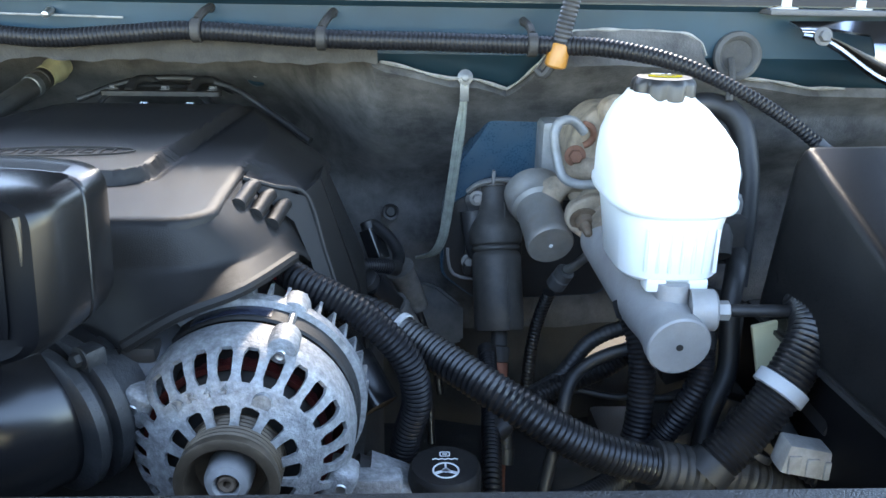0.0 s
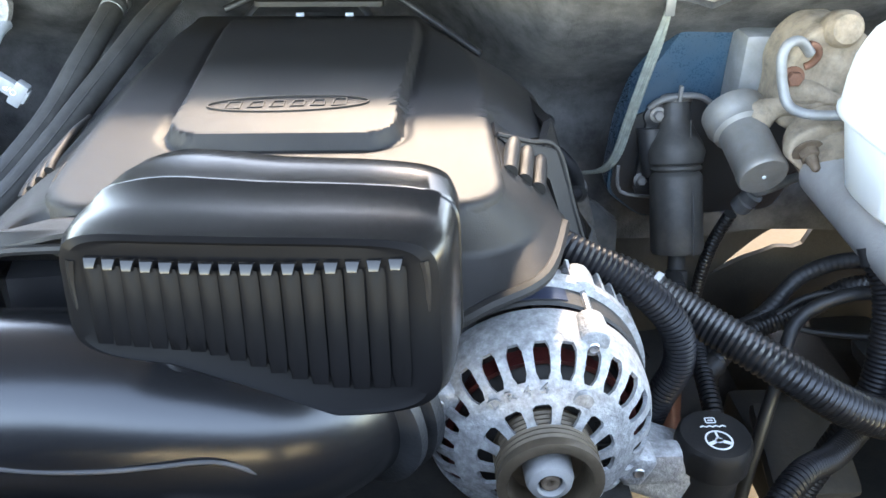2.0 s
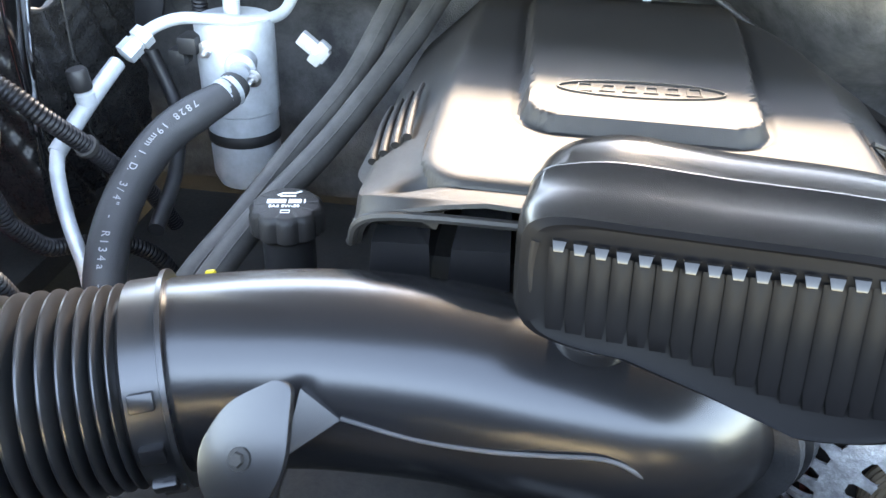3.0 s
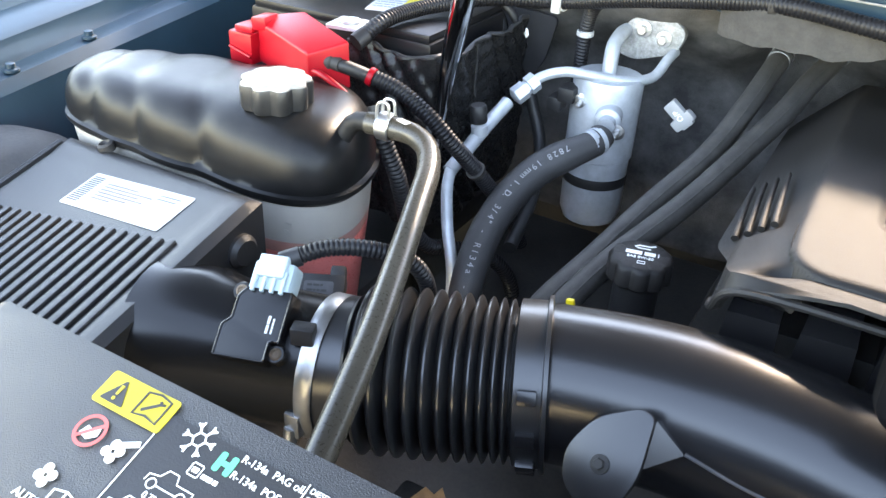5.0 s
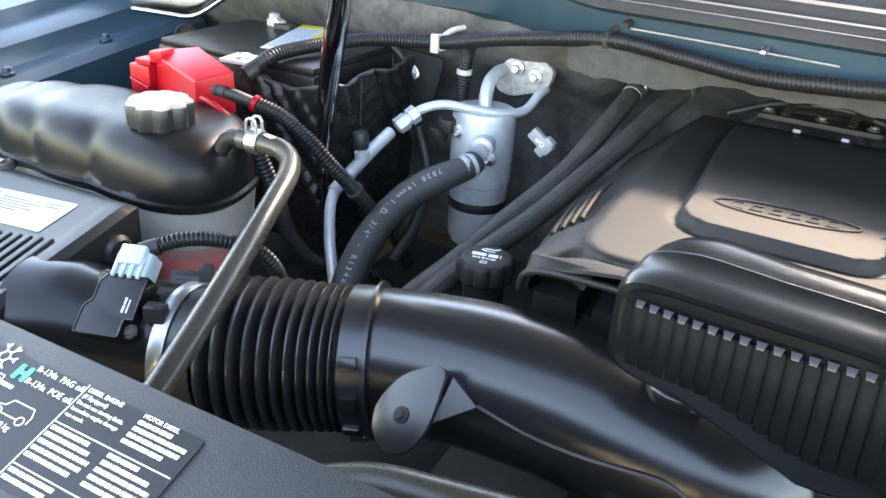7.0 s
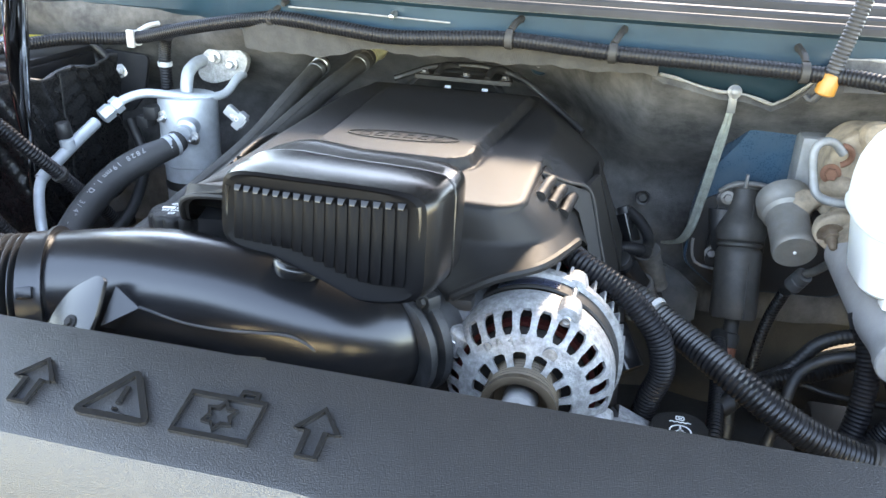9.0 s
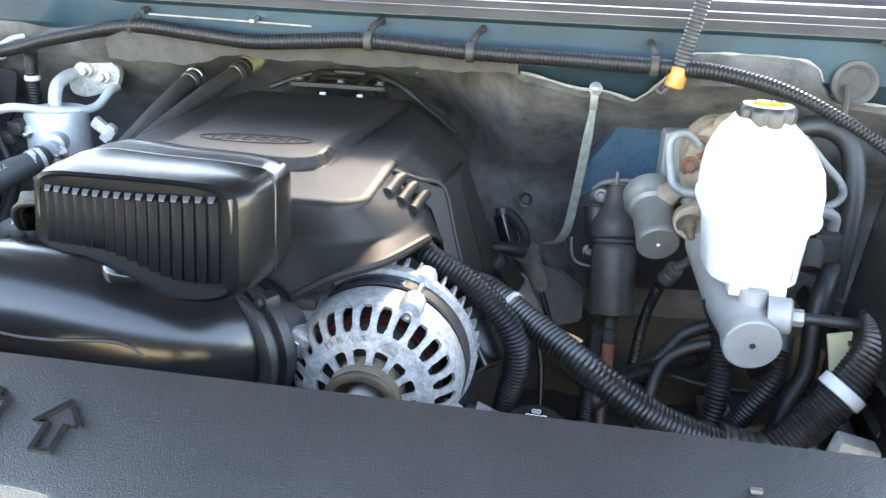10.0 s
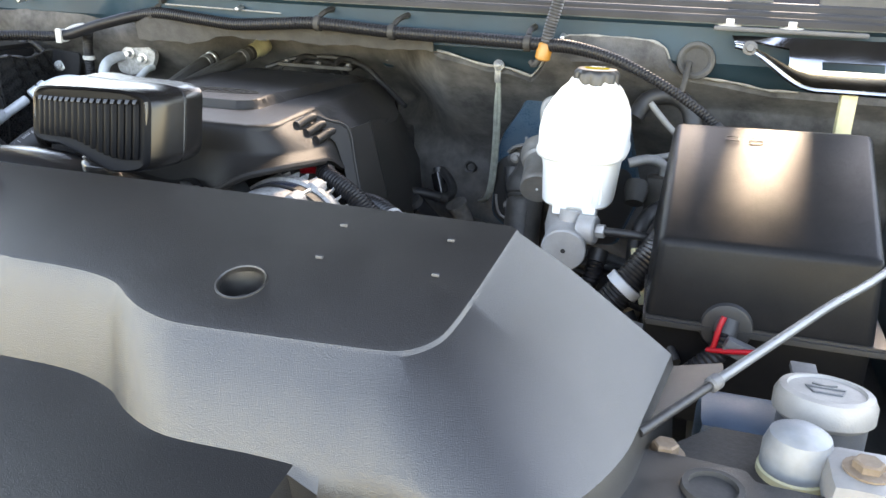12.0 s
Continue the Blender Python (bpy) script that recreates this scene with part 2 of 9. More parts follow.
def rounded(w, h, r, n=5):
    """The outline of a rounded rectangle about 0, 0."""
    out = []
    for cx, cy, a0 in ((w / 2 - r, h / 2 - r, 0), (-w / 2 + r, h / 2 - r, 90), (-w / 2 + r, -h / 2 + r, 180), (w / 2 - r, -h / 2 + r, 270)):
        for k in range(n + 1):
            a = radians(a0 + 90 * k / n)
            out.append((cx + r * math.cos(a), cy + r * math.sin(a)))
    return out


def round_outline(pts, r, n=4):
    """Rounds the corners of a closed outline."""
    out = []
    k = len(pts)
    for i in range(k):
        a, b, c = Vector(pts[i - 1]), Vector(pts[i]), Vector(pts[(i + 1) % k])
        d1, d2 = a - b, c - b
        rr = min(r, d1.length * 0.45, d2.length * 0.45)
        p, q = b + d1.normalized() * rr, b + d2.normalized() * rr
        for j in range(n + 1):
            t = j / n
            out.append(tuple(p * (1 - t) ** 2 + b * 2 * t * (1 - t) + q * t * t))
    return out


def hex_bolt(bm, at, towards, r=0.006, h=0.005, washer=True):
    m = frame_to(at, towards)
    if washer:
        lathe(bm, [(r * 1.55, 0), (r * 1.55, 0.0012), (r * 1.2, 0.0018)], m, 18)
    lathe(bm, [(r, 0.0012), (r, h), (r * 0.85, h + 0.001)], m, 6)
    return bm


def grid_surface(bm, us, vs, f):
    rows = [[bm.verts.new(f(u, v)) for u in us] for v in vs]
    for a, b in zip(rows, rows[1:]):
        for i in range(len(us) - 1):
            bm.faces.new((a[i], a[i + 1], b[i + 1], b[i]))
    return rows


def lin(a, b, n):
    return [a + (b - a) * i / (n - 1) for i in range(n)]


def sstep(a, b, x):
    t = min(1.0, max(0.0, (x - a) / (b - a)))
    return t * t * (3 - 2 * t)


def solid(bm, depth):
    """Gives a sheet thickness."""
    bmesh.ops.recalc_face_normals(bm, faces=bm.faces[:])
    bmesh.ops.solidify(bm, geom=bm.faces[:], thickness=depth)
    return bm


# ---- writing and marks ----
M_INK = mat("white_print", (0.78, 0.78, 0.76), 0.5, vary=0.05, patch=80, grain=900, bump=0.0)
M_INKD = mat("dark_print", (0.03, 0.03, 0.03), 0.5, vary=0.1, patch=80, grain=900, bump=0.0)
M_INKG = mat("green_print", (0.05, 0.42, 0.26), 0.5, vary=0.1, patch=80, grain=900, bump=0.0)
M_INKR = mat("red_print", (0.55, 0.10, 0.09), 0.5, vary=0.1, patch=80, grain=900, bump=0.0)
M_STICKY = mat("yellow_sticker", (0.42, 0.33, 0.02), 0.4, vary=0.06, patch=30, grain=600, bump=0.02)
M_PAPER = mat("white_paper_label", (0.39, 0.385, 0.375), 0.45, vary=0.06, patch=40, grain=600, bump=0.02)
M_STICKB = mat("black_print_panel", (0.020, 0.020, 0.021), 0.38, vary=0.1, patch=15, grain=900, bump=0.15)


def writing(name, body, size, m, material, parent=None, depth=0.0003, align="LEFT"):
    """Letters of the built-in font, laid in m's xy plane."""
    cu = bpy.data.curves.new(name, "FONT")
    cu.body, cu.size, cu.extrude, cu.align_x = body, size, depth, align
    tmp = bpy.data.objects.new(name, cu)
    scene.collection.objects.link(tmp)
    me = bpy.data.meshes.new_from_object(tmp.evaluated_get(bpy.context.evaluated_depsgraph_get()))
    bpy.data.objects.remove(tmp)
    me.transform(m)
    me.materials.clear()
    me.materials.append(material)
    ob = new(name, me)
    if parent is not None:
        ob.parent = parent
        if parent.type == "EMPTY":
            ob.matrix_parent_inverse = parent.matrix_basis.inverted()
    return ob


def stroke(bm, pts, w, m, h=0.0003, closed=False):
    """A flat raised line of width w through 2D points in m's plane."""
    q = [Vector(p) for p in pts]
    n = len(q)
    left, right = [], []
    for i in range(n):
        a = q[i - 1] if (i > 0 or closed) else q[i]
        c = q[(i + 1) % n] if (i < n - 1 or closed) else q[i]
        d = (c - a)
        d = d.normalized() if d.length else Vector((1, 0))
        nn = Vector((-d.y, d.x)) * w / 2
        left.append(q[i] + nn)
        right.append(q[i] - nn)
    rings = [[m @ Vector((l.x, l.y, 0)), m @ Vector((l.x, l.y, h)), m @ Vector((r.x, r.y, h)), m @ Vector((r.x, r.y, 0))] for l, r in zip(left, right)]
    if closed:
        rings.append(rings[0])
    loft(bm, rings, True, not closed, not closed)
    return bm


def bars(bm, m, x, y, widths, h, pitch, thick=0.0003):
    """Rows of bars that stand for writing too small to read."""
    for i, w in enumerate(widths):
        x0 = x
        while x0 < x + w:
            ww = min(random.uniform(0.6, 1.9) * h * 1.6, x + w - x0)
            y0 = y - i * pitch
            loft(bm, [[m @ Vector(p) for p in ((x0, y0, 0), (x0 + ww, y0, 0), (x0 + ww, y0 + h, 0), (x0, y0 + h, 0))], [m @ Vector(p) for p in ((x0, y0, thick), (x0 + ww, y0, thick), (x0 + ww, y0 + h, thick), (x0, y0 + h, thick))]])
            x0 += ww + h * 0.35
    return bm


def circle_pts(x, y, r, n=24, a0=0.0, a1=360.0):
    return [(x + r * math.cos(radians(a0 + (a1 - a0) * i / n)), y + r * math.sin(radians(a0 + (a1 - a0) * i / n))) for i in range(n)]


def disc(bm, m, x, y, r, h=0.0003, n=20):
    return prism(bm, circle_pts(x, y, r, n), m @ Matrix.Translation((0, 0, 0)), h)



# ---- the setting ----
bm = bmesh.new()
grid_surface(bm, lin(-1, 1, 9), lin(-1, 1, 9), lambda u, v: Vector((60 * u * abs(u), 60 * v * abs(v), 0)))
tagged(part("ground", bm, M_GROUND), "dry tan dirt ground under the vehicle", "ground", kind="structure")


# the firewall: felt that leans back and down under the cowl, bulging at the middle
def fire_y(x, z):
    lean = 0.83 + 0.20 * sstep(1.12, 0.90, z) + 0.02 * sstep(0.90, 0.6, z)
    side = 0.03 * sstep(0.30, -0.10, x) + 0.195 * sstep(0.30, 0.12, x) * sstep(0.88, 1.02, z) * (1 - 0.52 * sstep(-0.20, -0.30, x))
    fold = 0.004 * math.sin(31 * x + 7 * math.sin(9 * z)) * math.sin(14 * z + 3 * x) + 0.003 * math.sin(52 * z + 5 * math.sin(11 * x))
    dent = fold + 0.012 * math.sin(9 * x + 1) * math.sin(11 * z) + 0.006 * math.sin(23 * x) * math.sin(17 * z + 2)
    return lean + side + dent - 0.10 * sstep(0.50, 0.75, x) * sstep(1.0, 1.1, z)


def along(pts, x):
    """Height over x along a line of (x, z) points."""
    for (x0, z0), (x1, z1) in zip(pts, pts[1:]):
        if x <= x1:
            return z0 + (z1 - z0) * max(0.0, min(1.0, (x - x0) / (x1 - x0)))
    return pts[-1][1]


FELT_TOP = [(-1.4, 1.128), (0.272, 1.128), (0.279, 1.122), (0.319, 1.112), (0.354, 1.102), (0.385, 1.101), (0.402, 1.096), (0.419, 1.089), (0.432, 1.100), (0.447, 1.122), (0.460, 1.146), (0.478, 1.157), (0.532, 1.159), (0.601, 1.156), (0.616, 1.147), (0.624, 1.130), (0.640, 1.116), (0.657, 1.110), (0.694, 1.106), (0.762, 1.095), (1.30, 1.09)]


def cowl_face(x, z):
    """Front of the painted panel: upright, then sloping back below its fold."""
    return 0.800 + cowl_shift(x) + 1.25 * max(0.0, 1.128 - z)


def cowl_shift(x):
    return 0.015 * sstep(0.1, -0.2, x) + 0.125 * sstep(-0.22, -0.42, x)


def felt_y(x, z):
    near = sstep(0.27, 0.285, x)
    blend = sstep(1.07, 1.0, z)
    return fire_y(x, z) * (1 - near * (1 - blend)) + near * (1 - blend) * (cowl_face(x, z) - 0.003)


bm = bmesh.new()
grid_surface(bm, lin(-1.40, 0.26, 70) + lin(0.27, 0.78, 90) + lin(0.80, 1.30, 16), lin(0, 1, 60), lambda x, v: Vector((x, felt_y(x, along(FELT_TOP, x) * (1 - v) + 0.71 * v), along(FELT_TOP, x) * (1 - v) + 0.71 * v)))
solid(bm, 0.012)
tagged(part("wall_firewall", bm, M_FELT), "grey felt insulated firewall with dusty smudges", "firewall", kind="structure")

# toe board below the felt, cut away round the steering shaft

def toe_edge(x):
    return along([(-1.4, 0.62), (0.335, 0.655), (0.40, 0.645), (0.42, 0.63), (0.53, 0.606), (0.541, 0.612), (0.63, 0.684), (0.665, 0.709), (0.70, 0.713), (1.3, 0.713)], x) + 0.002 * math.sin(40 * x)


def toe_gap(x):
    return along([(-1.4, 0.0), (0.345, 0.0), (0.355, 0.028), (0.39, 0.028), (0.40, 0.0), (0.545, 0.0), (0.60, 0.025), (0.645, 0.045), (0.70, 0.053), (0.72, 0.0), (1.3, 0.0)], x)


for lower in (False, True):
    bm = bmesh.new()
    if lower:
        grid_surface(bm, lin(-1.40, 1.30, 200), lin(0, 1, 6), lambda x, v: Vector((x, fire_y(x, 0.7) + 0.022, (toe_edge(x) - toe_gap(x) + 0.002) * (1 - v) + 0.42 * v)))
    else:
        grid_surface(bm, lin(-1.40, 1.30, 200), lin(0, 1, 4), lambda x, v: Vector((x, fire_y(x, 0.7) + 0.016, 0.725 * (1 - v) + toe_edge(x) * v)))
    solid(bm, 0.01)
    tagged(part("wall_toeboard", bm, M_DARK), "sooty dark toe board below the felt firewall", "firewall", kind="structure")

# dusty stepped floor panel between the coils and the steering boot
bm = bmesh.new()
edge = [Vector(p) for p in ((0.285, 0.975, 0.81), (0.3174, 0.97, 0.806), (0.3512, 0.97, 0.796), (0.3866, 0.965, 0.768), (0.3881, 0.96, 0.716), (0.3325, 0.96, 0.70), (0.285, 0.965, 0.70))]
loft(bm, [edge, [p + Vector((0, 0.012, -0.002)) for p in edge]])
bmesh.ops.bevel(bm, geom=bm.edges[:], offset=0.004, segments=2, affect="EDGES")
tagged(part("floor_panel", bm, mat("dusty_floor_metal", (0.055, 0.058, 0.062), 0.6, vary=0.4, patch=25, grain=300, bump=0.2, dust=(0.13, 0.125, 0.12), dust_amount=0.5)), "dusty grey floor panel beside the steering boot", "panel", kind="structure")

# painted cowl panel above the felt
bm = bmesh.new()
loft(bm, [[Vector((x, cowl_face(x, low), low)), Vector((x, cowl_face(x, 1.128), 1.130))] + [Vector((x, y + cowl_shift(x), z)) for y, z in ((0.795, 1.178), (0.782, 1.184), (0.782, 1.190), (0.885, 1.192), (0.885, low + 0.004))] for x, low in [(x, 1.120 - 0.052 * sstep(0.272, 0.282, x)) for x in lin(-1.38, 0.26, 40) + lin(0.27, 0.29, 6) + lin(0.32, 1.30, 24)]])
tagged(part("cowl_panel", bm, M_TEAL), "dusty teal painted cowl panel above the firewall", "panel", kind="structure")
for k, (y0, y1, z0, z1, material) in enumerate(((0.776, 0.790, 1.186, 1.196, M_STRIP), (0.794, 0.815, 1.189, 1.203, M_STRIP), (0.819, 0.832, 1.19, 1.199, M_RUBBER), (0.836, 0.872, 1.19, 1.212, M_STRIP), (0.876, 0.90, 1.19, 1.206, M_RUBBER))):
    bm = bmesh.new()
    ring = [(y0, z0), (y0, z1 - 0.003), (y0 + 0.003, z1), (y1 - 0.003, z1), (y1, z1 - 0.003), (y1, z0)]
    loft(bm, [[Vector((x, y + cowl_shift(x), z)) for y, z in ring] for x in lin(-1.02, 0.98, 41)])
    tagged(part("trim", bm, material), "long grey rubber weatherstrip along the cowl", "weatherstrip", group="cowl strips", kind="structure")
bm = bmesh.new()
loft(bm, [[Vector((x, y + cowl_shift(x), z)) for y, z in ((0.90, 1.185), (0.90, 1.20), (1.05, 1.225), (1.35, 1.26), (1.35, 1.185))] for x in lin(-1.38, 1.30, 41)])
tagged(part("cowl_grille", bm, M_COWL), "dark plastic cowl grille below the windscreen", "panel", kind="structure")

# inner fenders
for side, x0 in (("left", -1.02), ("right", 1.0)):
    s = -1 if side == "left" else 1
    bm = bmesh.new()
    prof = [(-0.02 * s, 0.60), (-0.02 * s, 0.82), (0.0, 0.94), (0.006 * s, 0.985), (0.02 * s, 0.998), (0.05 * s, 1.0), (0.056 * s, 1.008), (0.060 * s, 1.028), (0.068 * s, 1.034), (0.12 * s, 1.04), (0.128 * s, 1.06), (0.18 * s, 1.068), (0.20 * s, 1.05), (0.22 * s, 0.5), (0.02 * s, 0.5)]
    loft(bm, [[Vector((x0 + x + s * 0.04 * sstep(0.5, -0.3, y), y, z + 0.11 * (y - 0.62) * sstep(0.7, 0.95, z))) for x, z in prof] for y in lin(-0.32, 1.0, 30)])
    tagged(part("wall_" + side, bm, M_TEAL), "teal painted inner fender with a flanged top rail", "fender", kind="structure")

# a hood stands open over the bay
bm = bmesh.new()
# out of view; length and lowered sides are shaped to shade the bay
hood = Matrix.Translation((0.0, 0.90, 1.380)) @ Matrix.Rotation(radians(180 - 48), 4, "X")
grid_surface(bm, lin(-1.0, 1.0, 25), lin(0.02, 1.48, 21), lambda x, v: hood @ Vector((x, v, 0.14 * sstep(0.20, 0.40, abs(x)) + 0.012 * math.sin(3 * v))))
solid(bm, 0.03)
tagged(part("hood", bm, M_COWL), "dark padded hood standing open over the engine bay", "hood", kind="structure")

# windscreen and roof of the cab behind the cowl
bm = bmesh.new()
loft(bm, [[Vector((x * w, y, z)) for x in lin(-1, 1, 9)] for y, z, w in ((1.35, 1.24, 0.86), (1.70, 1.48, 0.82), (2.10, 1.74, 0.76), (2.16, 1.76, 0.75))], closed=False)
solid(bm, 0.006)
tagged(part("window_1", bm, M_SCREEN), "dark tinted windscreen behind the cowl", "windscreen", kind="structure")
bm = bmesh.new()
loft(bm, [[Vector((x * w, y, z - 0.03 * x * x)) for x in lin(-1, 1, 9)] for y, z, w in ((2.15, 1.775, 0.76), (2.5, 1.84, 0.76), (3.2, 1.85, 0.76))], closed=False)
solid(bm, 0.02)
tagged(part("cab_roof", bm, M_TEAL), "teal painted cab roof above the windscreen", "roof", kind="structure")

# unseen slab in place of the cab floor, added to shade the ground
bm = bmesh.new()
rbox(bm, (0.0, 2.2, 0.70), (1.8, 2.1, 0.05), 0.01)
tagged(part("cab_floor", bm, M_DARK), "dark unseen slab added as cab floor to shade the ground", "floor pan", kind="structure")


# ---- radiator cover ----
def smooth_rows(rows, n):
    """Splits each stretch of a list of tuples into n, along a smooth curve."""
    out = []
    for i in range(len(rows) - 1):
        p0, p1, p2, p3 = rows[max(0, i - 1)], rows[i], rows[i + 1], rows[min(len(rows) - 1, i + 2)]
        for k in range(n):
            u = k / n
            out.append(tuple(0.5 * (2 * b + (c - a) * u + (2 * a - 5 * b + 4 * c - d) * u * u + (3 * b - a - 3 * c + d) * u ** 3) for a, b, c, d in zip(p0, p1, p2, p3)))
    return out + [tuple(rows[-1])]


def plate_z(y):
    return 1.08 - 0.32 * (0.11 - y)


# right half of the cover: the edge of the flat top and the foot of the steep band below it
RIM = [(0.036, 0.047, 0.036, 0.018), (0.126, 0.047, 0.128, 0.018), (0.150, 0.041, 0.153, 0.011), (0.180, 0.018, 0.186, -0.009), (0.206, 0.009, 0.212, -0.014),
       (0.256, 0.008, 0.262, -0.014), (0.285, 0.006, 0.292, -0.018), (0.307, 0.001, 0.320, -0.028), (0.322, -0.008, 0.338, -0.041), (0.337, -0.016, 0.354, -0.051),
       (0.357, -0.022, 0.376, -0.060), (0.380, -0.024, 0.400, -0.063), (0.445, -0.021, 0.455, -0.062), (0.500, -0.018, 0.520, -0.068), (0.520, -0.0145, 0.562, -0.076),
       (0.534, -0.004, 0.605, -0.074), (0.541, 0.010, 0.630, -0.050), (0.547, 0.040, 0.650, 0.000), (0.551, 0.066, 0.658, 0.050), (0.558, 0.114, 0.671, 0.149)]


def radiator_cover():
    t = thing("radiator_cover", (0.036, 0.05, 0.95), "grained dark grey plastic radiator cover with moulded symbols", "cover")
    right = smooth_rows(RIM, 4)
    rows = [(0.072 - a, b, 0.072 - c, d) for a, b, c, d in right[::-1]][:-1] + right
    bm = bmesh.new()
    n = len(rows)
    rings = [[], [], [], [], [], [], [], []]
    for i, (xt, yt, xb, yb) in enumerate(rows):
        p, q = rows[max(0, i - 1)], rows[min(n - 1, i + 1)]
        tang = Vector((q[0] - p[0], q[1] - p[1])).normalized()
        out = Vector((tang.y, -tang.x))
        zt = plate_z(yt)
        side = sstep(0.47, 0.50, abs(xb - 0.036))
        zb = 0.982 + 0.006 * side
        for k, (o, dz) in enumerate(((-0.005, 0.0), (-0.0015, -0.0008), (0.0005, -0.0030))):
            rings[k].append(Vector((xt + out.x * o, yt + out.y * o, plate_z(yt + out.y * o) + dz)))
        d = Vector((xb - xt, yb - yt, zb - zt))
        for k, f in ((3, 0.3), (4, 0.9), (5, 1.0)):
            rings[k].append(Vector((xt, yt, zt)) + d * f + Vector((out.x, out.y, 0)) * (0.003 * math.sin(f * math.pi)))
        flat = 1 - sstep(0.435, 0.455, abs(xb - 0.036))
        rings[6].append(Vector((xb + out.x * (0.004 + 0.004 * flat), yb + out.y * (0.004 + 0.004 * flat), zb - 0.001 - 0.012 * (1 - flat))))
        rings[7].append(Vector((xb + out.x * 0.012 * (1 - flat), yb * (1 - flat) + -0.22 * flat, zb - 0.010 * flat - 0.10 * (1 - flat))))
    vr = [[bm.verts.new(p) for p in ring] for ring in rings]
    for a, b in zip(vr, vr[1:]):
        for i in range(n - 1):
            bm.faces.new((a[i], a[i + 1], b[i + 1], b[i]))
    # flat top with its round hole, then the rear lip
    r0, r1 = vr[0][0], vr[0][-1]
    back = [bm.verts.new((x, 0.116, plate_z(0.116))) for x in lin(0.552, -0.480, 24)]
    loop = vr[0] + back
    edges = []
    for a, b in zip(loop, loop[1:] + loop[:1]):
        edges.append(bm.edges.get((a, b)) or bm.edges.new((a, b)))
    hole = [bm.verts.new((0.393 + 0.0158 * math.cos(k * math.pi / 20), 0.0205 + 0.0158 * math.sin(k * math.pi / 20), plate_z(0.0205 + 0.0158 * math.sin(k * math.pi / 20)))) for k in range(40)]
    for a, b in zip(hole, hole[1:] + hole[:1]):
        edges.append(bm.edges.new((a, b)))
    bmesh.ops.triangle_fill(bm, use_beauty=True, use_dissolve=False, edges=edges)
    low = [bm.verts.new(v.co + Vector((0, 0.004, -0.02))) for v in back]
    for i in range(len(back) - 1):
        bm.faces.new((back[i], back[i + 1], low[i + 1], low[i]))
    well = [bm.verts.new(v.co + Vector((0, 0, -0.022))) for v in hole]
    for i in range(40):
        bm.faces.new((hole[i], hole[(i + 1) % 40], well[(i + 1) % 40], well[i]))
    bmesh.ops.recalc_face_normals(bm, faces=bm.faces[:])
    part("top_panel", bm, M_RAD, t, angle=24.0)
    bm = bmesh.new()
    disc(bm, Matrix.Translation((0.393, 0.0205, plate_z(0.0205) - 0.0215)) @ Matrix.Rotation(radians(17.7), 4, "X"), 0.0, 0.0, 0.0160, 0.002)
    part("hole_well", bm, M_DARK, t, "dark round access hole")
    bm = bmesh.new()
    lathe(bm, [(0.0178, -0.001), (0.0175, 0.0008), (0.0165, 0.0012), (0.0157, 0.0004), (0.0155, -0.004)], Matrix.Translation((0.393, 0.0205, plate_z(0.0205))) @ Matrix.Rotation(radians(17.7), 4, "X"), 40, cap_a=False, cap_b=False)
    part("hole_rim", bm, M_RAD, t)
    return t


RADCOVER = radiator_cover()


# ---- engine cover ----
# edge of the flat deck, the fold below it, and the free lower lip: front left to right rear
DECK_EDGE = [(-0.128, 0.53), (-0.127, 0.495), (-0.120, 0.472), (-0.10, 0.4605), (-0.02, 0.4585), (0.06, 0.4585), (0.125, 0.459), (0.150, 0.464), (0.165, 0.480), (0.172, 0.51), (0.1735, 0.56), (0.175, 0.60)]
FOLD = [(-0.166, 0.53, 1.026), (-0.165, 0.49, 1.029), (-0.160, 0.463, 1.035), (-0.14, 0.447, 1.045), (-0.03, 0.442, 1.049), (0.06, 0.452, 1.022), (0.125, 0.453, 1.020), (0.160, 0.456, 1.020), (0.190, 0.474, 1.020), (0.206, 0.516, 1.018), (0.211, 0.56, 1.017), (0.216, 0.60, 1.017)]
LIP = [(-0.172, 0.53, 0.985), (-0.170, 0.485, 0.995), (-0.165, 0.455, 1.008), (-0.143, 0.440, 1.037), (-0.03, 0.436, 1.042), (0.06, 0.428, 0.90), (0.118, 0.424, 0.980), (0.156, 0.428, 1.002), (0.194, 0.446, 1.012), (0.2195, 0.522, 1.008), (0.226, 0.56, 0.99), (0.233, 0.60, 0.97)]
DECK_X0, DECK_X1, DECK_Y0, DECK_R = -0.127, 0.172, 0.459, 0.034


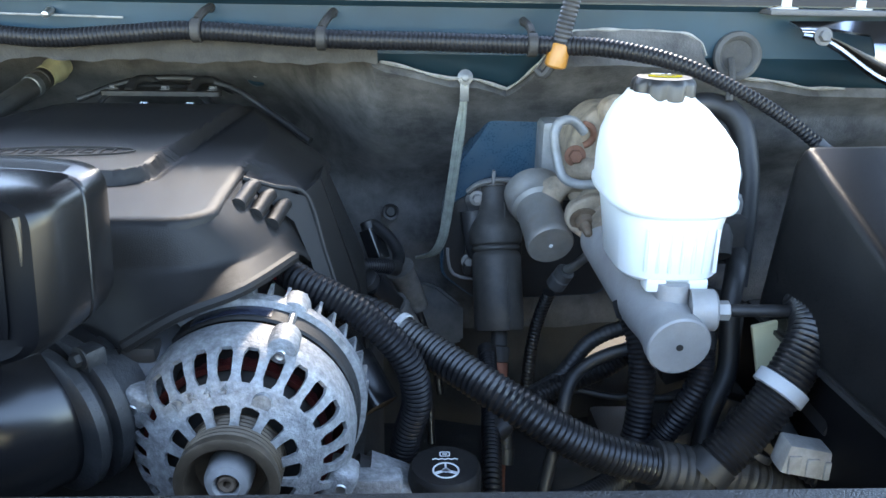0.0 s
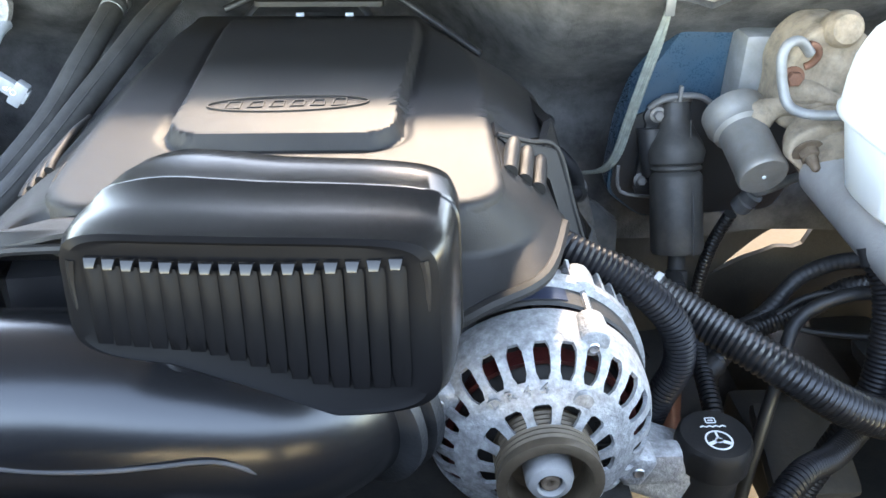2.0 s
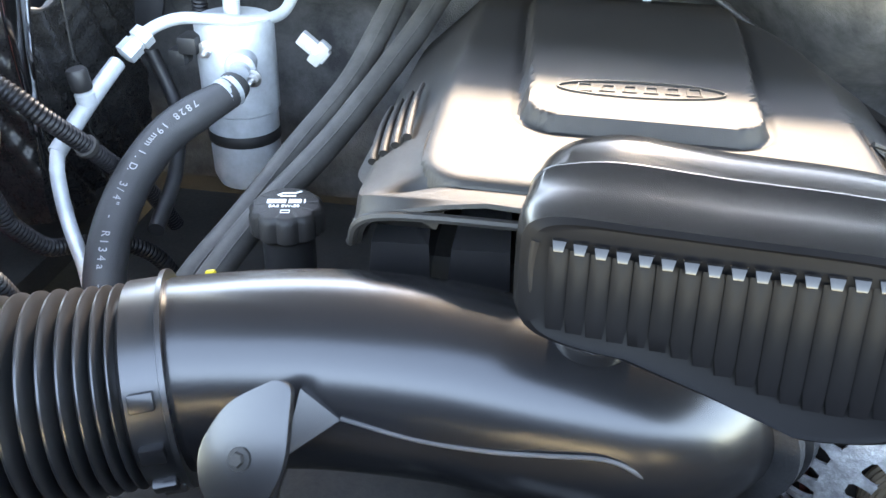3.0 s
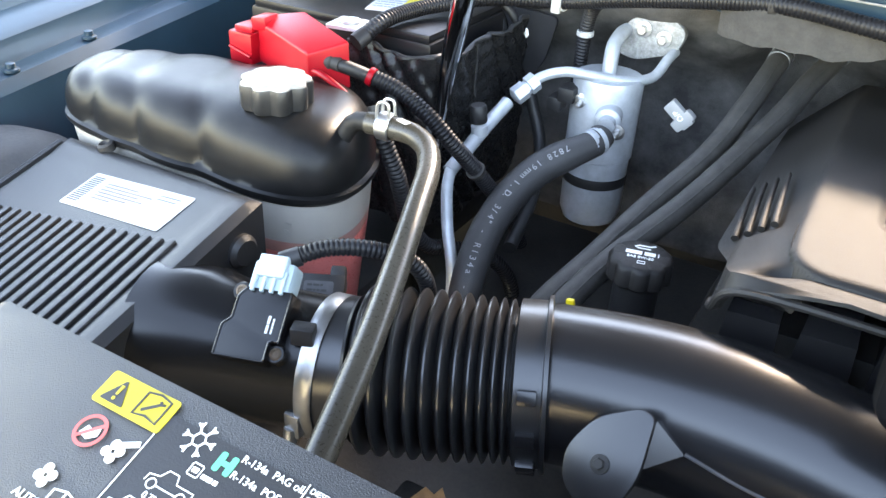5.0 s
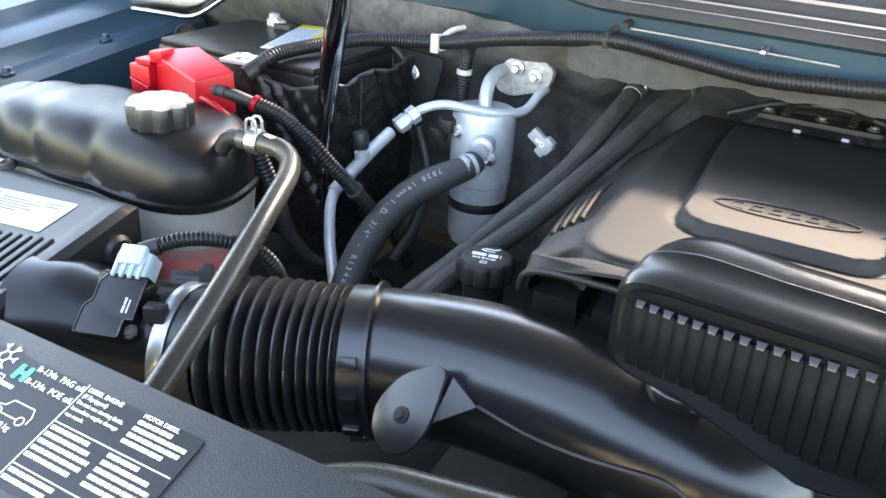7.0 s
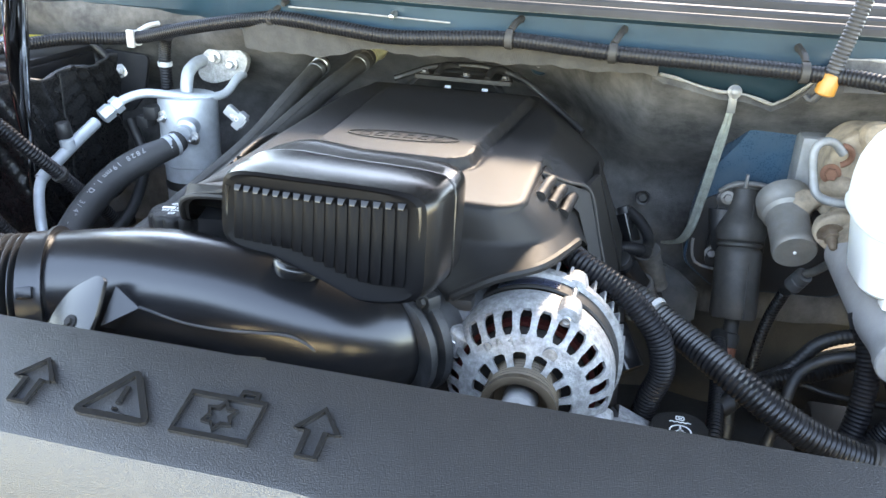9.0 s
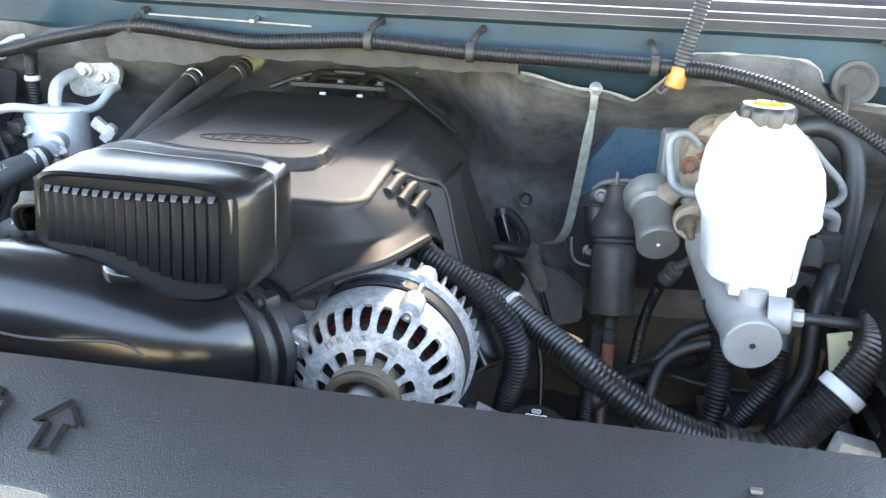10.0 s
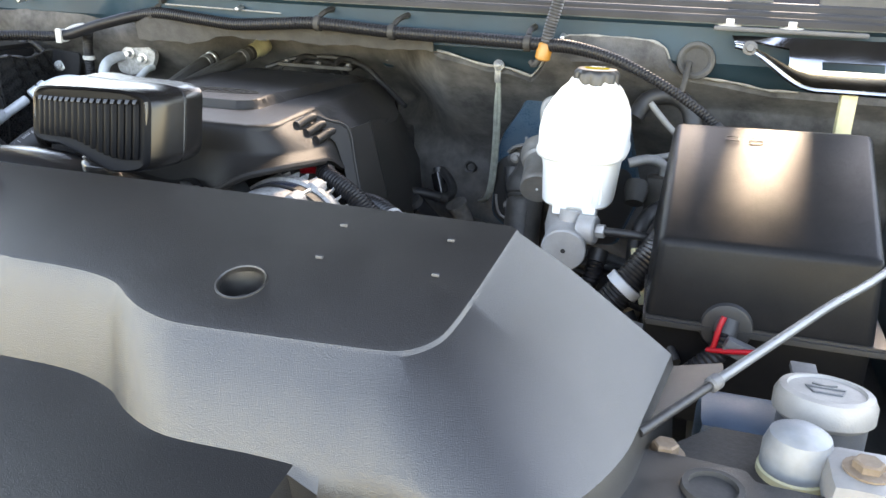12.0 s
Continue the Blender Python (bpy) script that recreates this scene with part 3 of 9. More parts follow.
def deck_height(x, y):
    """Height of the engine cover's top over the plan: flat deck, tray groove, shoulders."""
    z = 1.0545 + 0.003 * sstep(0.46, 0.60, y) - 0.009 * sstep(0.80, 0.95, y)
    x1 = DECK_X1 - 0.05 * sstep(0.72, 0.95, y)
    dx, dy = max(x - x1, DECK_X0 - x), DECK_Y0 - y
    ox, oy = max(dx + DECK_R, 0), max(dy + DECK_R, 0)
    out = math.hypot(ox, oy) - DECK_R if (ox > 0 or oy > 0) else max(dx, dy)
    if out > -0.009:
        c = min(1.0, (out + 0.009) / 0.0095)
        right = x > 0.02
        g = sstep(0.585, 0.65, y) if right else sstep(0.475, 0.52, y)
        z -= 0.007 * (1 - math.sqrt(1 - c * c)) * (1 - 0.6 * g)
        if out > 0:
            z -= min(0.03, out * 8) * (1 - g) + g * (0.62 * out if right else 0.85 * out)
    # groove round the raised tray
    tx = abs(x - 0.0175 - 0.004 * sstep(0.55, 0.85, y)) - 0.0835 - 0.014 * sstep(0.55, 0.86, y)
    ty = 0.546 - y
    rr = 0.026
    ox, oy = max(tx + rr, 0), max(ty + rr, 0)
    dist = math.hypot(ox, oy) - rr if (ox > 0 or oy > 0) else max(tx, ty)
    fade = 1 - sstep(0.86, 0.92, y)
    z += fade * (0.0100 * sstep(0.0025, -0.0028, dist) - 0.0024 * math.exp(-((dist - 0.005) / 0.0035) ** 2))
    z -= 0.05 * sstep(0.935, 0.967, y) ** 2
    return z


def engine_cover():
    t = thing("engine_cover", (0.03, 0.7, 0.94), "satin black plastic engine cover with a raised tray and louvres", "engine cover")
    bm = bmesh.new()
    ws = lin(0, 0.10, 12) + lin(0.105, 0.88, 110) + lin(0.885, 1.0, 22)
    ys = lin(0.4595, 0.50, 24) + lin(0.504, 0.60, 40) + lin(0.61, 0.93, 40) + lin(0.935, 0.967, 10)

    def surf(w, y):
        xl = -0.166 - 0.019 * sstep(0.49, 0.56, y) + 0.06 * sstep(0.87, 0.967, y)
        xr = 0.1735 + 0.056 * sstep(0.585, 0.655, y) - 0.07 * sstep(0.74, 0.967, y)
        x = xl + (xr - xl) * w
        return Vector((x, y, deck_height(x, y)))

    grid_surface(bm, ws, ys, surf)
    body = part("body", bm, M_COVER, t)
    # front and right faces below the deck
    rows = []
    edge, fold, lip = [smooth_rows(c, 5) for c in (DECK_EDGE, FOLD, LIP)]
    for (ex, ey), f, l in zip(edge, fold, lip):
        e = Vector((ex, ey, deck_height(min(max(ex, DECK_X0 + 0.001), DECK_X1 - 0.001), max(ey, DECK_Y0 + 0.001)) - 0.0008))
        f, l = Vector(f), Vector(l)
        d = (f - e)
        o = Vector((d.x, d.y, 0))
        o = o.normalized() if o.length > 1e-6 else Vector((0, -1, 0))
        row = [e - o * 0.004 + Vector((0, 0, -0.003)), e - o * 0.0005 + Vector((0, 0, 0.0002)), e + o * 0.0012 + Vector((0, 0, -0.0016))]
        row += [e + d * k + o * 0.0016 * math.sin(k * math.pi) for k in (0.3, 0.6, 0.88)] + [f + o * 0.0006, f + (l - f) * 0.12 + o * 0.0008, f + (l - f) * 0.5, f + (l - f) * 0.93, l, l + Vector((0, 0, -0.003)) + o * 0.001, l + Vector((0, 0, -0.004)) - o * 0.006]
        rows.append(row)
    bm = bmesh.new()
    loft(bm, rows, closed=False)
    part("front_face", bm, M_COVER, t, angle=50.0)
    # flat panel beside the louvres, then the flank behind its dark opening
    bm = bmesh.new()
    out = [Vector((0.1745, 0.5700, 1.0535)), Vector((0.2230, 0.5870, 1.0345)), Vector((0.2520, 0.5640, 0.945)), Vector((0.2385, 0.5600, 0.945)), Vector((0.2270, 0.5660, 0.985)), Vector((0.2150, 0.5640, 1.020)), Vector((0.2030, 0.5600, 1.032))]
    loft(bm, [[p + Vector((-0.004, 0.003, 0)) for p in out], out])
    part("side_panel", bm, M_COVER, t)
    bm = bmesh.new()
    tube(bm, [(0.174, 0.571, 1.0545), (0.198, 0.579, 1.0455), (0.2232, 0.588, 1.0352), (0.2380, 0.577, 0.990), (0.2525, 0.565, 0.945)], 0.0022, 8, 0.005)
    part("edge_bead", bm, M_COVER, t)
    bm = bmesh.new()
    loft(bm, [[Vector(p) for p in ring] for ring in (
        [(0.2130, 0.592, 1.030), (0.2385, 0.574, 0.945), (0.2400, 0.574, 0.86), (0.2340, 0.576, 0.86), (0.2325, 0.576, 0.945), (0.2070, 0.594, 1.028)],
        [(0.2290, 0.656, 1.0335), (0.2630, 0.640, 0.935), (0.2690, 0.640, 0.86), (0.2610, 0.642, 0.86), (0.2550, 0.642, 0.935), (0.2230, 0.658, 1.0315)])])
    part("recess_wall", bm, M_COVER, t)
    bm = bmesh.new()
    loft(bm, [[Vector(p) for p in ring] for ring in (
        [(0.2285, 0.652, 1.035), (0.2310, 0.652, 1.029), (0.2640, 0.634, 0.935), (0.270, 0.634, 0.85), (0.262, 0.637, 0.85), (0.256, 0.637, 0.935), (0.222, 0.655, 1.031)],
        [(0.222, 0.75, 1.022), (0.226, 0.75, 1.016), (0.262, 0.74, 0.93), (0.268, 0.74, 0.85), (0.26, 0.74, 0.85), (0.254, 0.74, 0.93), (0.216, 0.75, 1.018)],
        [(0.188, 0.88, 1.008), (0.193, 0.88, 1.003), (0.228, 0.88, 0.93), (0.236, 0.88, 0.85), (0.228, 0.88, 0.85), (0.22, 0.88, 0.93), (0.182, 0.88, 1.004)],
        [(0.150, 0.955, 0.998), (0.155, 0.958, 0.993), (0.176, 0.965, 0.93), (0.18, 0.965, 0.85), (0.172, 0.96, 0.85), (0.168, 0.96, 0.93), (0.145, 0.95, 0.994)])])
    part("side_flank", bm, M_COVER, t)
    return t


ENGCOVER = engine_cover()


# dark engine block below the cover
def engine_block():
    t = thing("engine_block", (0.03, 0.7, 0.5), "sooty dark engine block below the plastic cover", "engine")
    bm = bmesh.new()
    rbox(bm, (0.03, 0.72, 0.80), (0.34, 0.46, 0.36), 0.02)
    part("valley", bm, M_DARK, t)
    bm = bmesh.new()
    rbox(bm, (0.03, 0.62, 0.68), (0.50, 0.5, 0.30), 0.04)
    part("block", bm, M_DARK, t)
    bm = bmesh.new()
    rbox(bm, (0.03, 0.46, 0.75), (0.24, 0.08, 0.28), 0.015)
    part("front_case", bm, M_DARK, t)
    for x in (-0.135, -0.082, -0.029):
        bm = bmesh.new()
        loft(bm, [[Vector(p) for p in ring] for ring in (
            [(x - 0.021, 0.462, 0.972), (x - 0.019, 0.462, 1.002), (x + 0.019, 0.462, 1.004), (x + 0.021, 0.462, 0.972)],
            [(x - 0.018, 0.485, 0.976), (x - 0.017, 0.490, 1.015), (x + 0.017, 0.490, 1.017), (x + 0.018, 0.485, 0.976)],
            [(x - 0.018, 0.60, 0.976), (x - 0.017, 0.60, 1.03), (x + 0.017, 0.60, 1.03), (x + 0.018, 0.60, 0.976)])])
        part("intake_runner", bm, M_DUCT, t, "glossy black intake runner")
    return t


engine_block()


# ---- resonator box on the intake duct ----
def superring(cx, cy, cz, hx, hz, y, p=4.0, n=40):
    out = []
    for i in range(n):
        a = 2 * math.pi * i / n
        c, s = math.cos(a), math.sin(a)
        x = hx * math.copysign(abs(c) ** (2 / p), c)
        z = hz * math.copysign(abs(s) ** (2 / p), s)
        out.append(Vector((cx + x, y, cz + z)))
    return out


def resonator():
    t = thing("intake_resonator", (0.045, 0.37, 1.0), "black plastic intake resonator box with a ribbed front", "air intake")
    yaw = Matrix.Translation((0.039, 0.354, 1.079)) @ Matrix.Rotation(radians(-8), 4, "Z") @ Matrix.Rotation(radians(-3.5), 4, "Y")

    def bulge(x):
        return 0.009 * (1 - (x / 0.094) ** 2)

    def ring(y, k, p=6.0, lift=0.0):
        out = []
        for q in superring(0, 0, 0, 0.094 * k, 0.0345 * k, y, p, 72):
            x, z = q.x, q.z
            if z > 0:
                z += 0.005 * math.exp(-((x + 0.05) / 0.03) ** 2) * lift - 0.003 * sstep(0.0, 0.09, x)
            else:
                z += 0.003 - 0.025 * sstep(-0.035, 0.045, x)
            out.append(yaw @ Vector((x, y - bulge(x) * sstep(0.03, -0.03, y) + 0.20 * z, z)))
        return out

    # front face and ribs take the shaded copy; the box stays glossy
    bm = bmesh.new()
    loft(bm, [ring(-0.035, 0.84), ring(-0.0365, 0.89), ring(-0.0345, 0.945)], cap_b=False)
    part("front_face", bm, M_SHADED, t)
    bm = bmesh.new()
    loft(bm, [ring(-0.0345, 0.945), ring(-0.026, 0.985), ring(-0.014, 1.0, lift=0.3), ring(0.008, 1.0, lift=0.6), ring(0.0085, 1.008, lift=0.6), ring(0.0115, 1.008, lift=0.6), ring(0.012, 1.0, lift=0.6), ring(0.030, 0.985, lift=1.0), ring(0.043, 0.95, lift=1.0), ring(0.048, 0.88, lift=0.8)], cap_a=False)
    part("box", bm, M_RES, t)
    for i in range(16):
        x = -0.0705 + 0.141 * i / 15
        zb = -0.0215 - 0.019 * sstep(-0.030, 0.055, x)
        zt = 0.0175
        bm = bmesh.new()
        rows = []
        for z, w, d in ((zt, 0.0030, -0.0004), (zt - 0.003, 0.0030, 0.0012), ((zt + zb) / 2, 0.0030, 0.0014), (zb + 0.008, 0.0030, 0.0012), (zb, 0.0024, -0.0004)):
            y = -0.0358 - bulge(x) + 0.20 * z
            rows.append([yaw @ Vector((x + w * u, y + 0.0004 - (d + 0.0004) * q, z)) for u, q in ((-1.5, 0.0), (-1.15, 0.35), (-0.6, 0.85), (0.0, 1.0), (0.6, 0.85), (1.15, 0.35), (1.5, 0.0))])
        loft(bm, rows, True)
        rib = part("rib", bm, M_SHADED, t, angle=60.0)
        # small bevelled block at the head of each rib
        bm = bmesh.new()
        rows = []
        for z, w, d in ((zt + 0.0040, 0.0037, -0.0010), (zt + 0.0037, 0.0036, 0.0004), (zt + 0.0006, 0.0026, 0.0022), (zt - 0.0004, 0.0024, 0.0022), (zt - 0.0012, 0.0024, 0.0004)):
            y = -0.0362 - bulge(x) + 0.20 * z
            rows.append([yaw @ Vector(p) for p in ((x - w, y + 0.001, z), (x - w * 0.86, y - d, z), (x + w * 0.86, y - d, z), (x + w, y + 0.001, z))])
        loft(bm, rows, True)
        part("rib_head", bm, M_RES, rib, angle=30.0)
    for x in (-0.0815, 0.0825):
        bm = bmesh.new()
        side = math.copysign(1.0, x)
        pts = [(x, 0.019), (x + side * 0.001, 0.013), (x + side * 0.0015, 0.004), (x + side * 0.001, -0.006)]
        tube(bm, [yaw @ Vector((u, -0.0352 - bulge(u) + 0.20 * w, w)) for u, w in pts], lambda q: 0.0026 - 0.0016 * q, 8, 0.004)
        part("end_rib", bm, M_RES, t)
    bm = bmesh.new()
    lathe(bm, [(0.0225, -0.010), (0.0235, -0.002), (0.0225, 0.000), (0.0205, 0.002), (0.0222, 0.0040), (0.0222, 0.0055), (0.0200, 0.0075), (0.0212, 0.0095), (0.0212, 0.011), (0.0195, 0.013), (0.0195, 0.045)], frame_to((-0.012, 0.386, 1.009), (-0.010, 0.387, 1.03)), 36)
    part("neck", bm, M_DUCT, t, "ribbed glossy neck between box and duct")
    return t


resonator()


# ---- intake duct ----
def intake_duct():
    t = thing("intake_duct", (-0.1, 0.37, 0.9), "glossy black plastic intake duct with a moulded bracket", "air intake")
    bm = bmesh.new()
    line = [(-0.258, 0.386, 0.938), (-0.20, 0.391, 0.947), (-0.15, 0.393, 0.952), (-0.09, 0.392, 0.953), (-0.035, 0.389, 0.948), (0.010, 0.391, 0.941), (0.040, 0.399, 0.936), (0.062, 0.416, 0.933), (0.080, 0.442, 0.933)]
    tube(bm, line, lambda q: 0.0610 - 0.0025 * sstep(0.3, 0.7, q) - 0.0065 * sstep(0.72, 0.95, q), 48, 0.008)
    part("tube", bm, M_DUCT, t)
    return t


intake_duct()


M_THROTTLE = mat("dull_throttle_casting", (0.040, 0.042, 0.045), 0.45, metal=0.4, vary=0.3, patch=40, grain=350, bump=0.4, dust=(0.09, 0.085, 0.08), dust_amount=0.25)


def throttle_body():
    t = thing("throttle_body", (0.1, 0.42, 0.9), "dull grey metal throttle body flange with bolts", "engine part")
    bm = bmesh.new()
    m = frame_to((0.071, 0.402, 0.932), (0.131, 0.492, 0.934))
    lathe(bm, [(0.047, -0.002), (0.0515, 0), (0.0515, 0.007), (0.047, 0.009), (0.046, 0.013), (0.0535, 0.015), (0.0535, 0.024), (0.047, 0.026), (0.043, 0.05), (0.05, 0.06), (0.05, 0.09)], m, 40)
    part("flange", bm, M_THROTTLE, t)
    for k, ang in enumerate((-62, -8, 30, 118)):
        d = Vector((math.cos(radians(ang)), math.sin(radians(ang)), 0))
        bm = bmesh.new()
        rbox(bm, m @ (d * 0.052 + Vector((0, 0, 0.020))), (0.016, 0.016, 0.016), 0.004, m.to_3x3())
        lug = part("lug", bm, M_THROTTLE, t)
        bm = bmesh.new()
        hex_bolt(bm, m @ (d * 0.056 + Vector((0, 0, 0.012))), m @ (d * 0.056 + Vector((0, 0, -1.0))), 0.005)
        part("bolt", bm, M_STEEL if k == 1 else M_DARK, lug)
    bm = bmesh.new()
    rbox(bm, (0.122, 0.435, 0.968), (0.03, 0.02, 0.012), 0.004)
    part("sensor_arm", bm, M_DARK, t)
    return t


throttle_body()


# ---- bellows, air meter, filter box ----
def bellows():
    t = thing("intake_bellows", (-0.33, 0.36, 0.9), "black rubber corrugated intake bellows with a clip collar", "air intake")
    bm = bmesh.new()
    a, b = Vector((-0.425, 0.322, 0.922)), Vector((-0.258, 0.386, 0.935))
    prof, n = [], 11
    L = (b - a).length
    prof += [(0.056, 0.0), (0.0575, 0.001), (0.0575, 0.026), (0.060, 0.029)]
    span = L - 0.030 - 0.027
    at = 0.030
    for i in range(n):
        w = span / n * (1.32 - 0.64 * i / (n - 1))
        k = 0.0680 - 0.0035 * sstep(0.3, 1.0, i / (n - 1))
        prof += [(0.0545 + (k - 0.0545) * (0.5 - 0.5 * math.cos(2 * math.pi * q / 9)) ** 0.65, at + w * q / 9) for q in range(9)]
        at += w
    prof += [(0.058, L - 0.026), (0.065, L - 0.024), (0.065, L - 0.004), (0.069, L - 0.003), (0.069, L)]
    lathe(bm, prof, frame_to(a, b), 44)
    part("bellows", bm, M_BELLOW, t)
    m = frame_to(a, b)
    for k in range(9):
        ang = radians(150 + k * 28)
        bm = bmesh.new()
        p = m @ Vector((0.067 * math.cos(ang), 0.067 * math.sin(ang), L - 0.014))
        rot = m.to_3x3().to_4x4() @ Matrix.Rotation(ang, 4, "Z")
        rbox(bm, p, (0.007, 0.011, 0.014), 0.0015, rot.to_3x3())
        part("clip", bm, M_DUCT, t)
    return t


bellows()


def air_meter():
    t = thing("air_flow_meter", (-0.46, 0.34, 0.9), "black plastic air flow meter tube with a pale blue plug", "sensor")
    bm = bmesh.new()
    a, b = Vector((-0.575, 0.285, 0.918)), Vector((-0.425, 0.322, 0.922))
    m = frame_to(a, b)
    L = (b - a).length
    lathe(bm, [(0.062, 0), (0.062, 0.05), (0.056, 0.075), (0.056, L)], m, 40)
    part("tube", bm, M_RES, t)
    bm = bmesh.new()
    lathe(bm, [(0.0590, L - 0.002), (0.0597, L - 0.001), (0.0597, L + 0.011), (0.0590, L + 0.012)], m, 44, cap_a=False, cap_b=False)
    part("hose_clamp", bm, M_STEEL, t, "bright steel worm-drive hose clamp")
    return t


AIRMETER = air_meter()


def airbox_top(x, y):
    return 1.0 + 0.17 * (x + 0.57) * 1.0 + 0.25 * (y - 0.385)


def filter_box():
    t = thing("air_filter_box", (-0.72, 0.3, 0.7), "grey-black plastic air filter box with a ribbed sloping lid", "air filter")
    bm = bmesh.new()
    xs, vs = lin(-0.888, -0.552, 44), lin(0, 1, 34)

    def top(x, v):
        yb = 0.397 - 0.163 * (x + 0.552)
        y = 0.10 + (yb - 0.10) * v
        e = min(1.0, (x + 0.888) / 0.02, (-0.552 - x) / 0.010, (yb - y) / 0.014, (y - 0.10) / 0.012)
        rim = 0.0022 * sstep(0.030, 0.022, min(yb - y, -0.552 - x))
        return Vector((x, y, airbox_top(x, y) + rim - 0.009 * (1 - sstep(0, 1, e))))

    rows = grid_surface(bm, xs, vs, top)
    loop = [v for v in rows[0]] + [r[-1] for r in rows[1:]] + rows[-1][-2::-1] + [r[0] for r in rows[-2:0:-1]]
    low = [bm.verts.new((v.co.x, v.co.y, v.co.z - 0.05)) for v in loop]
    low2 = [bm.verts.new((v.co.x * 1.0, v.co.y, 0.70)) for v in loop]
    n = len(loop)
    for A, B in ((loop, low), (low, low2)):
        for i in range(n):
            j = (i + 1) % n
            bm.faces.new((A[i], A[j], B[j], B[i]))
    part("lid", bm, M_BOX, t)
    return t


FILTERBOX = filter_box()


# ---- coolant tank ----
M_CAP = mat("black_cap_plastic", (0.014, 0.014, 0.0145), 0.4, vary=0.3, patch=30, grain=700, bump=0.2, dust=DUST, dust_amount=0.12)
M_CAPTOP = mat("pale_cap_top", (0.30, 0.295, 0.28), 0.5, vary=0.3, patch=40, grain=700, bump=0.3, dust=(0.20, 0.18, 0.15), dust_amount=0.3)
M_TIDE = mat("fluid_tide_mark", (0.42, 0.20, 0.17), 0.32, vary=0.12, patch=18, grain=500, bump=0.03, sub=0.2)
TANK_LOBES = ((-0.872, 0.515, 0.058, 0.064, 0.045), (-0.815, 0.518, 0.074, 0.074, 0.052), (-0.742, 0.523, 0.085, 0.083, 0.058), (-0.637, 0.528, 0.106, 0.090, 0.063))


def coolant_tank():
    t = thing("coolant_tank", (-0.73, 0.53, 0.72), "coolant tank with black lobed top and milky base showing red fluid", "coolant tank")
    cx, cy, base_z = -0.735, 0.523, 0.976

    def reach(x, y, lobe):
        lx, ly, ax, ay, _ = lobe
        dx, dy = abs(x - lx + 0.28 * (y - ly)) / ax, abs(y - ly) / ay
        return (dx ** 2.7 + dy ** 2.7) ** (1 / 2.7)

    def edge(a):
        lo, hi = 0.02, 0.30
        for _ in range(26):
            mid = (lo + hi) / 2
            if min(reach(cx + mid * math.cos(a), cy + mid * math.sin(a), l) for l in TANK_LOBES) < 1:
                lo = mid
            else:
                hi = mid
        return lo

    def dome(x, y):
        hs = [l[4] * max(0.0, 1 - reach(x, y, l) ** 4.6) ** 0.42 for l in TANK_LOBES]
        return math.log(sum(math.exp(h / 0.0042) for h in hs) / 1.0) * 0.0042 if max(hs) > 0.004 else max(hs)

    angles = [2 * math.pi * i / 180 for i in range(180)]
    reachs = [edge(a) for a in angles]
    soft = [sum(reachs[(i + k) % 180] for k in range(-4, 5)) / 9 for i in range(180)]

    def outline(z, grow=0.0, use=None):
        return [Vector((cx + (r + grow) * math.cos(a), cy + (r + grow) * math.sin(a), z)) for a, r in zip(angles, use or reachs)]

    bm = bmesh.new()
    rings = [outline(base_z - 0.004, 0.002, soft), outline(base_z, 0.006, soft), outline(base_z + 0.005, 0.006, soft), outline(base_z + 0.007, 0.001, soft), outline(base_z + 0.012, 0.0)]
    for q in lin(0.03, 1.0, 46):
        k = math.cos(q * math.pi / 2) ** 0.8 if q < 1 else 0.0
        k = max(k, 0.004)
        ring = []
        for a, r in zip(angles, reachs):
            x, y = cx + r * k * math.cos(a), cy + r * k * math.sin(a)
            ring.append(Vector((x, y, base_z + 0.012 + dome(x, y))))
        rings.append(ring)
    loft(bm, rings, cap_a=False)
    part("tank_top", bm, M_TANK, t)
    bm = bmesh.new()
    loft(bm, [outline(0.927, -0.006, soft), outline(0.95, -0.004, soft), outline(base_z - 0.004, -0.001, soft)])
    part("tank_base", bm, M_MILK, t, "milky translucent plastic upper wall of the tank base")
    bm = bmesh.new()
    loft(bm, [outline(0.914, -0.0075, soft), outline(0.9268, -0.006, soft)])
    part("fluid_edge", bm, M_TIDE, t, "pinkish tide mark at the fluid level")
    bm = bmesh.new()
    loft(bm, [outline(0.70, -0.04, soft), outline(0.80, -0.022, soft), outline(0.9138, -0.0075, soft)])
    part("fluid_wall", bm, M_COOLANT, t, "red coolant showing through the plastic wall")
    m = Matrix.Translation((-0.614, 0.495, 1.040))
    seg = 72

    def flute(i, r, lob):
        a = 2 * math.pi * i / seg
        return r - 0.0055 * lob * (0.5 - 0.5 * math.cos(9 * a)) ** 1.6

    def cap_ring(r, h, lob):
        return [m @ Vector((flute(i, r, lob) * math.cos(2 * math.pi * i / seg), flute(i, r, lob) * math.sin(2 * math.pi * i / seg), h)) for i in range(seg)]

    bm = bmesh.new()
    loft(bm, [cap_ring(r, h, lob) for r, h, lob in ((0.027, -0.01, 0), (0.027, 0.006, 0), (0.034, 0.007, 0.8), (0.036, 0.010, 1), (0.0365, 0.029, 1), (0.0355, 0.032, 1))])
    cap = part("cap", bm, M_CAP, t, "black fluted screw cap")
    # top disc much paler than the cap's sides
    bm = bmesh.new()
    loft(bm, [cap_ring(r, h, lob) for r, h, lob in ((0.0353, 0.0315, 1), (0.0345, 0.034, 0.9), (0.031, 0.0358, 0.5), (0.026, 0.0355, 0.1), (0.02, 0.0345, 0))])
    part("cap_top", bm, M_CAPTOP, cap, "pale grey cap top")
    return t


coolant_tank()


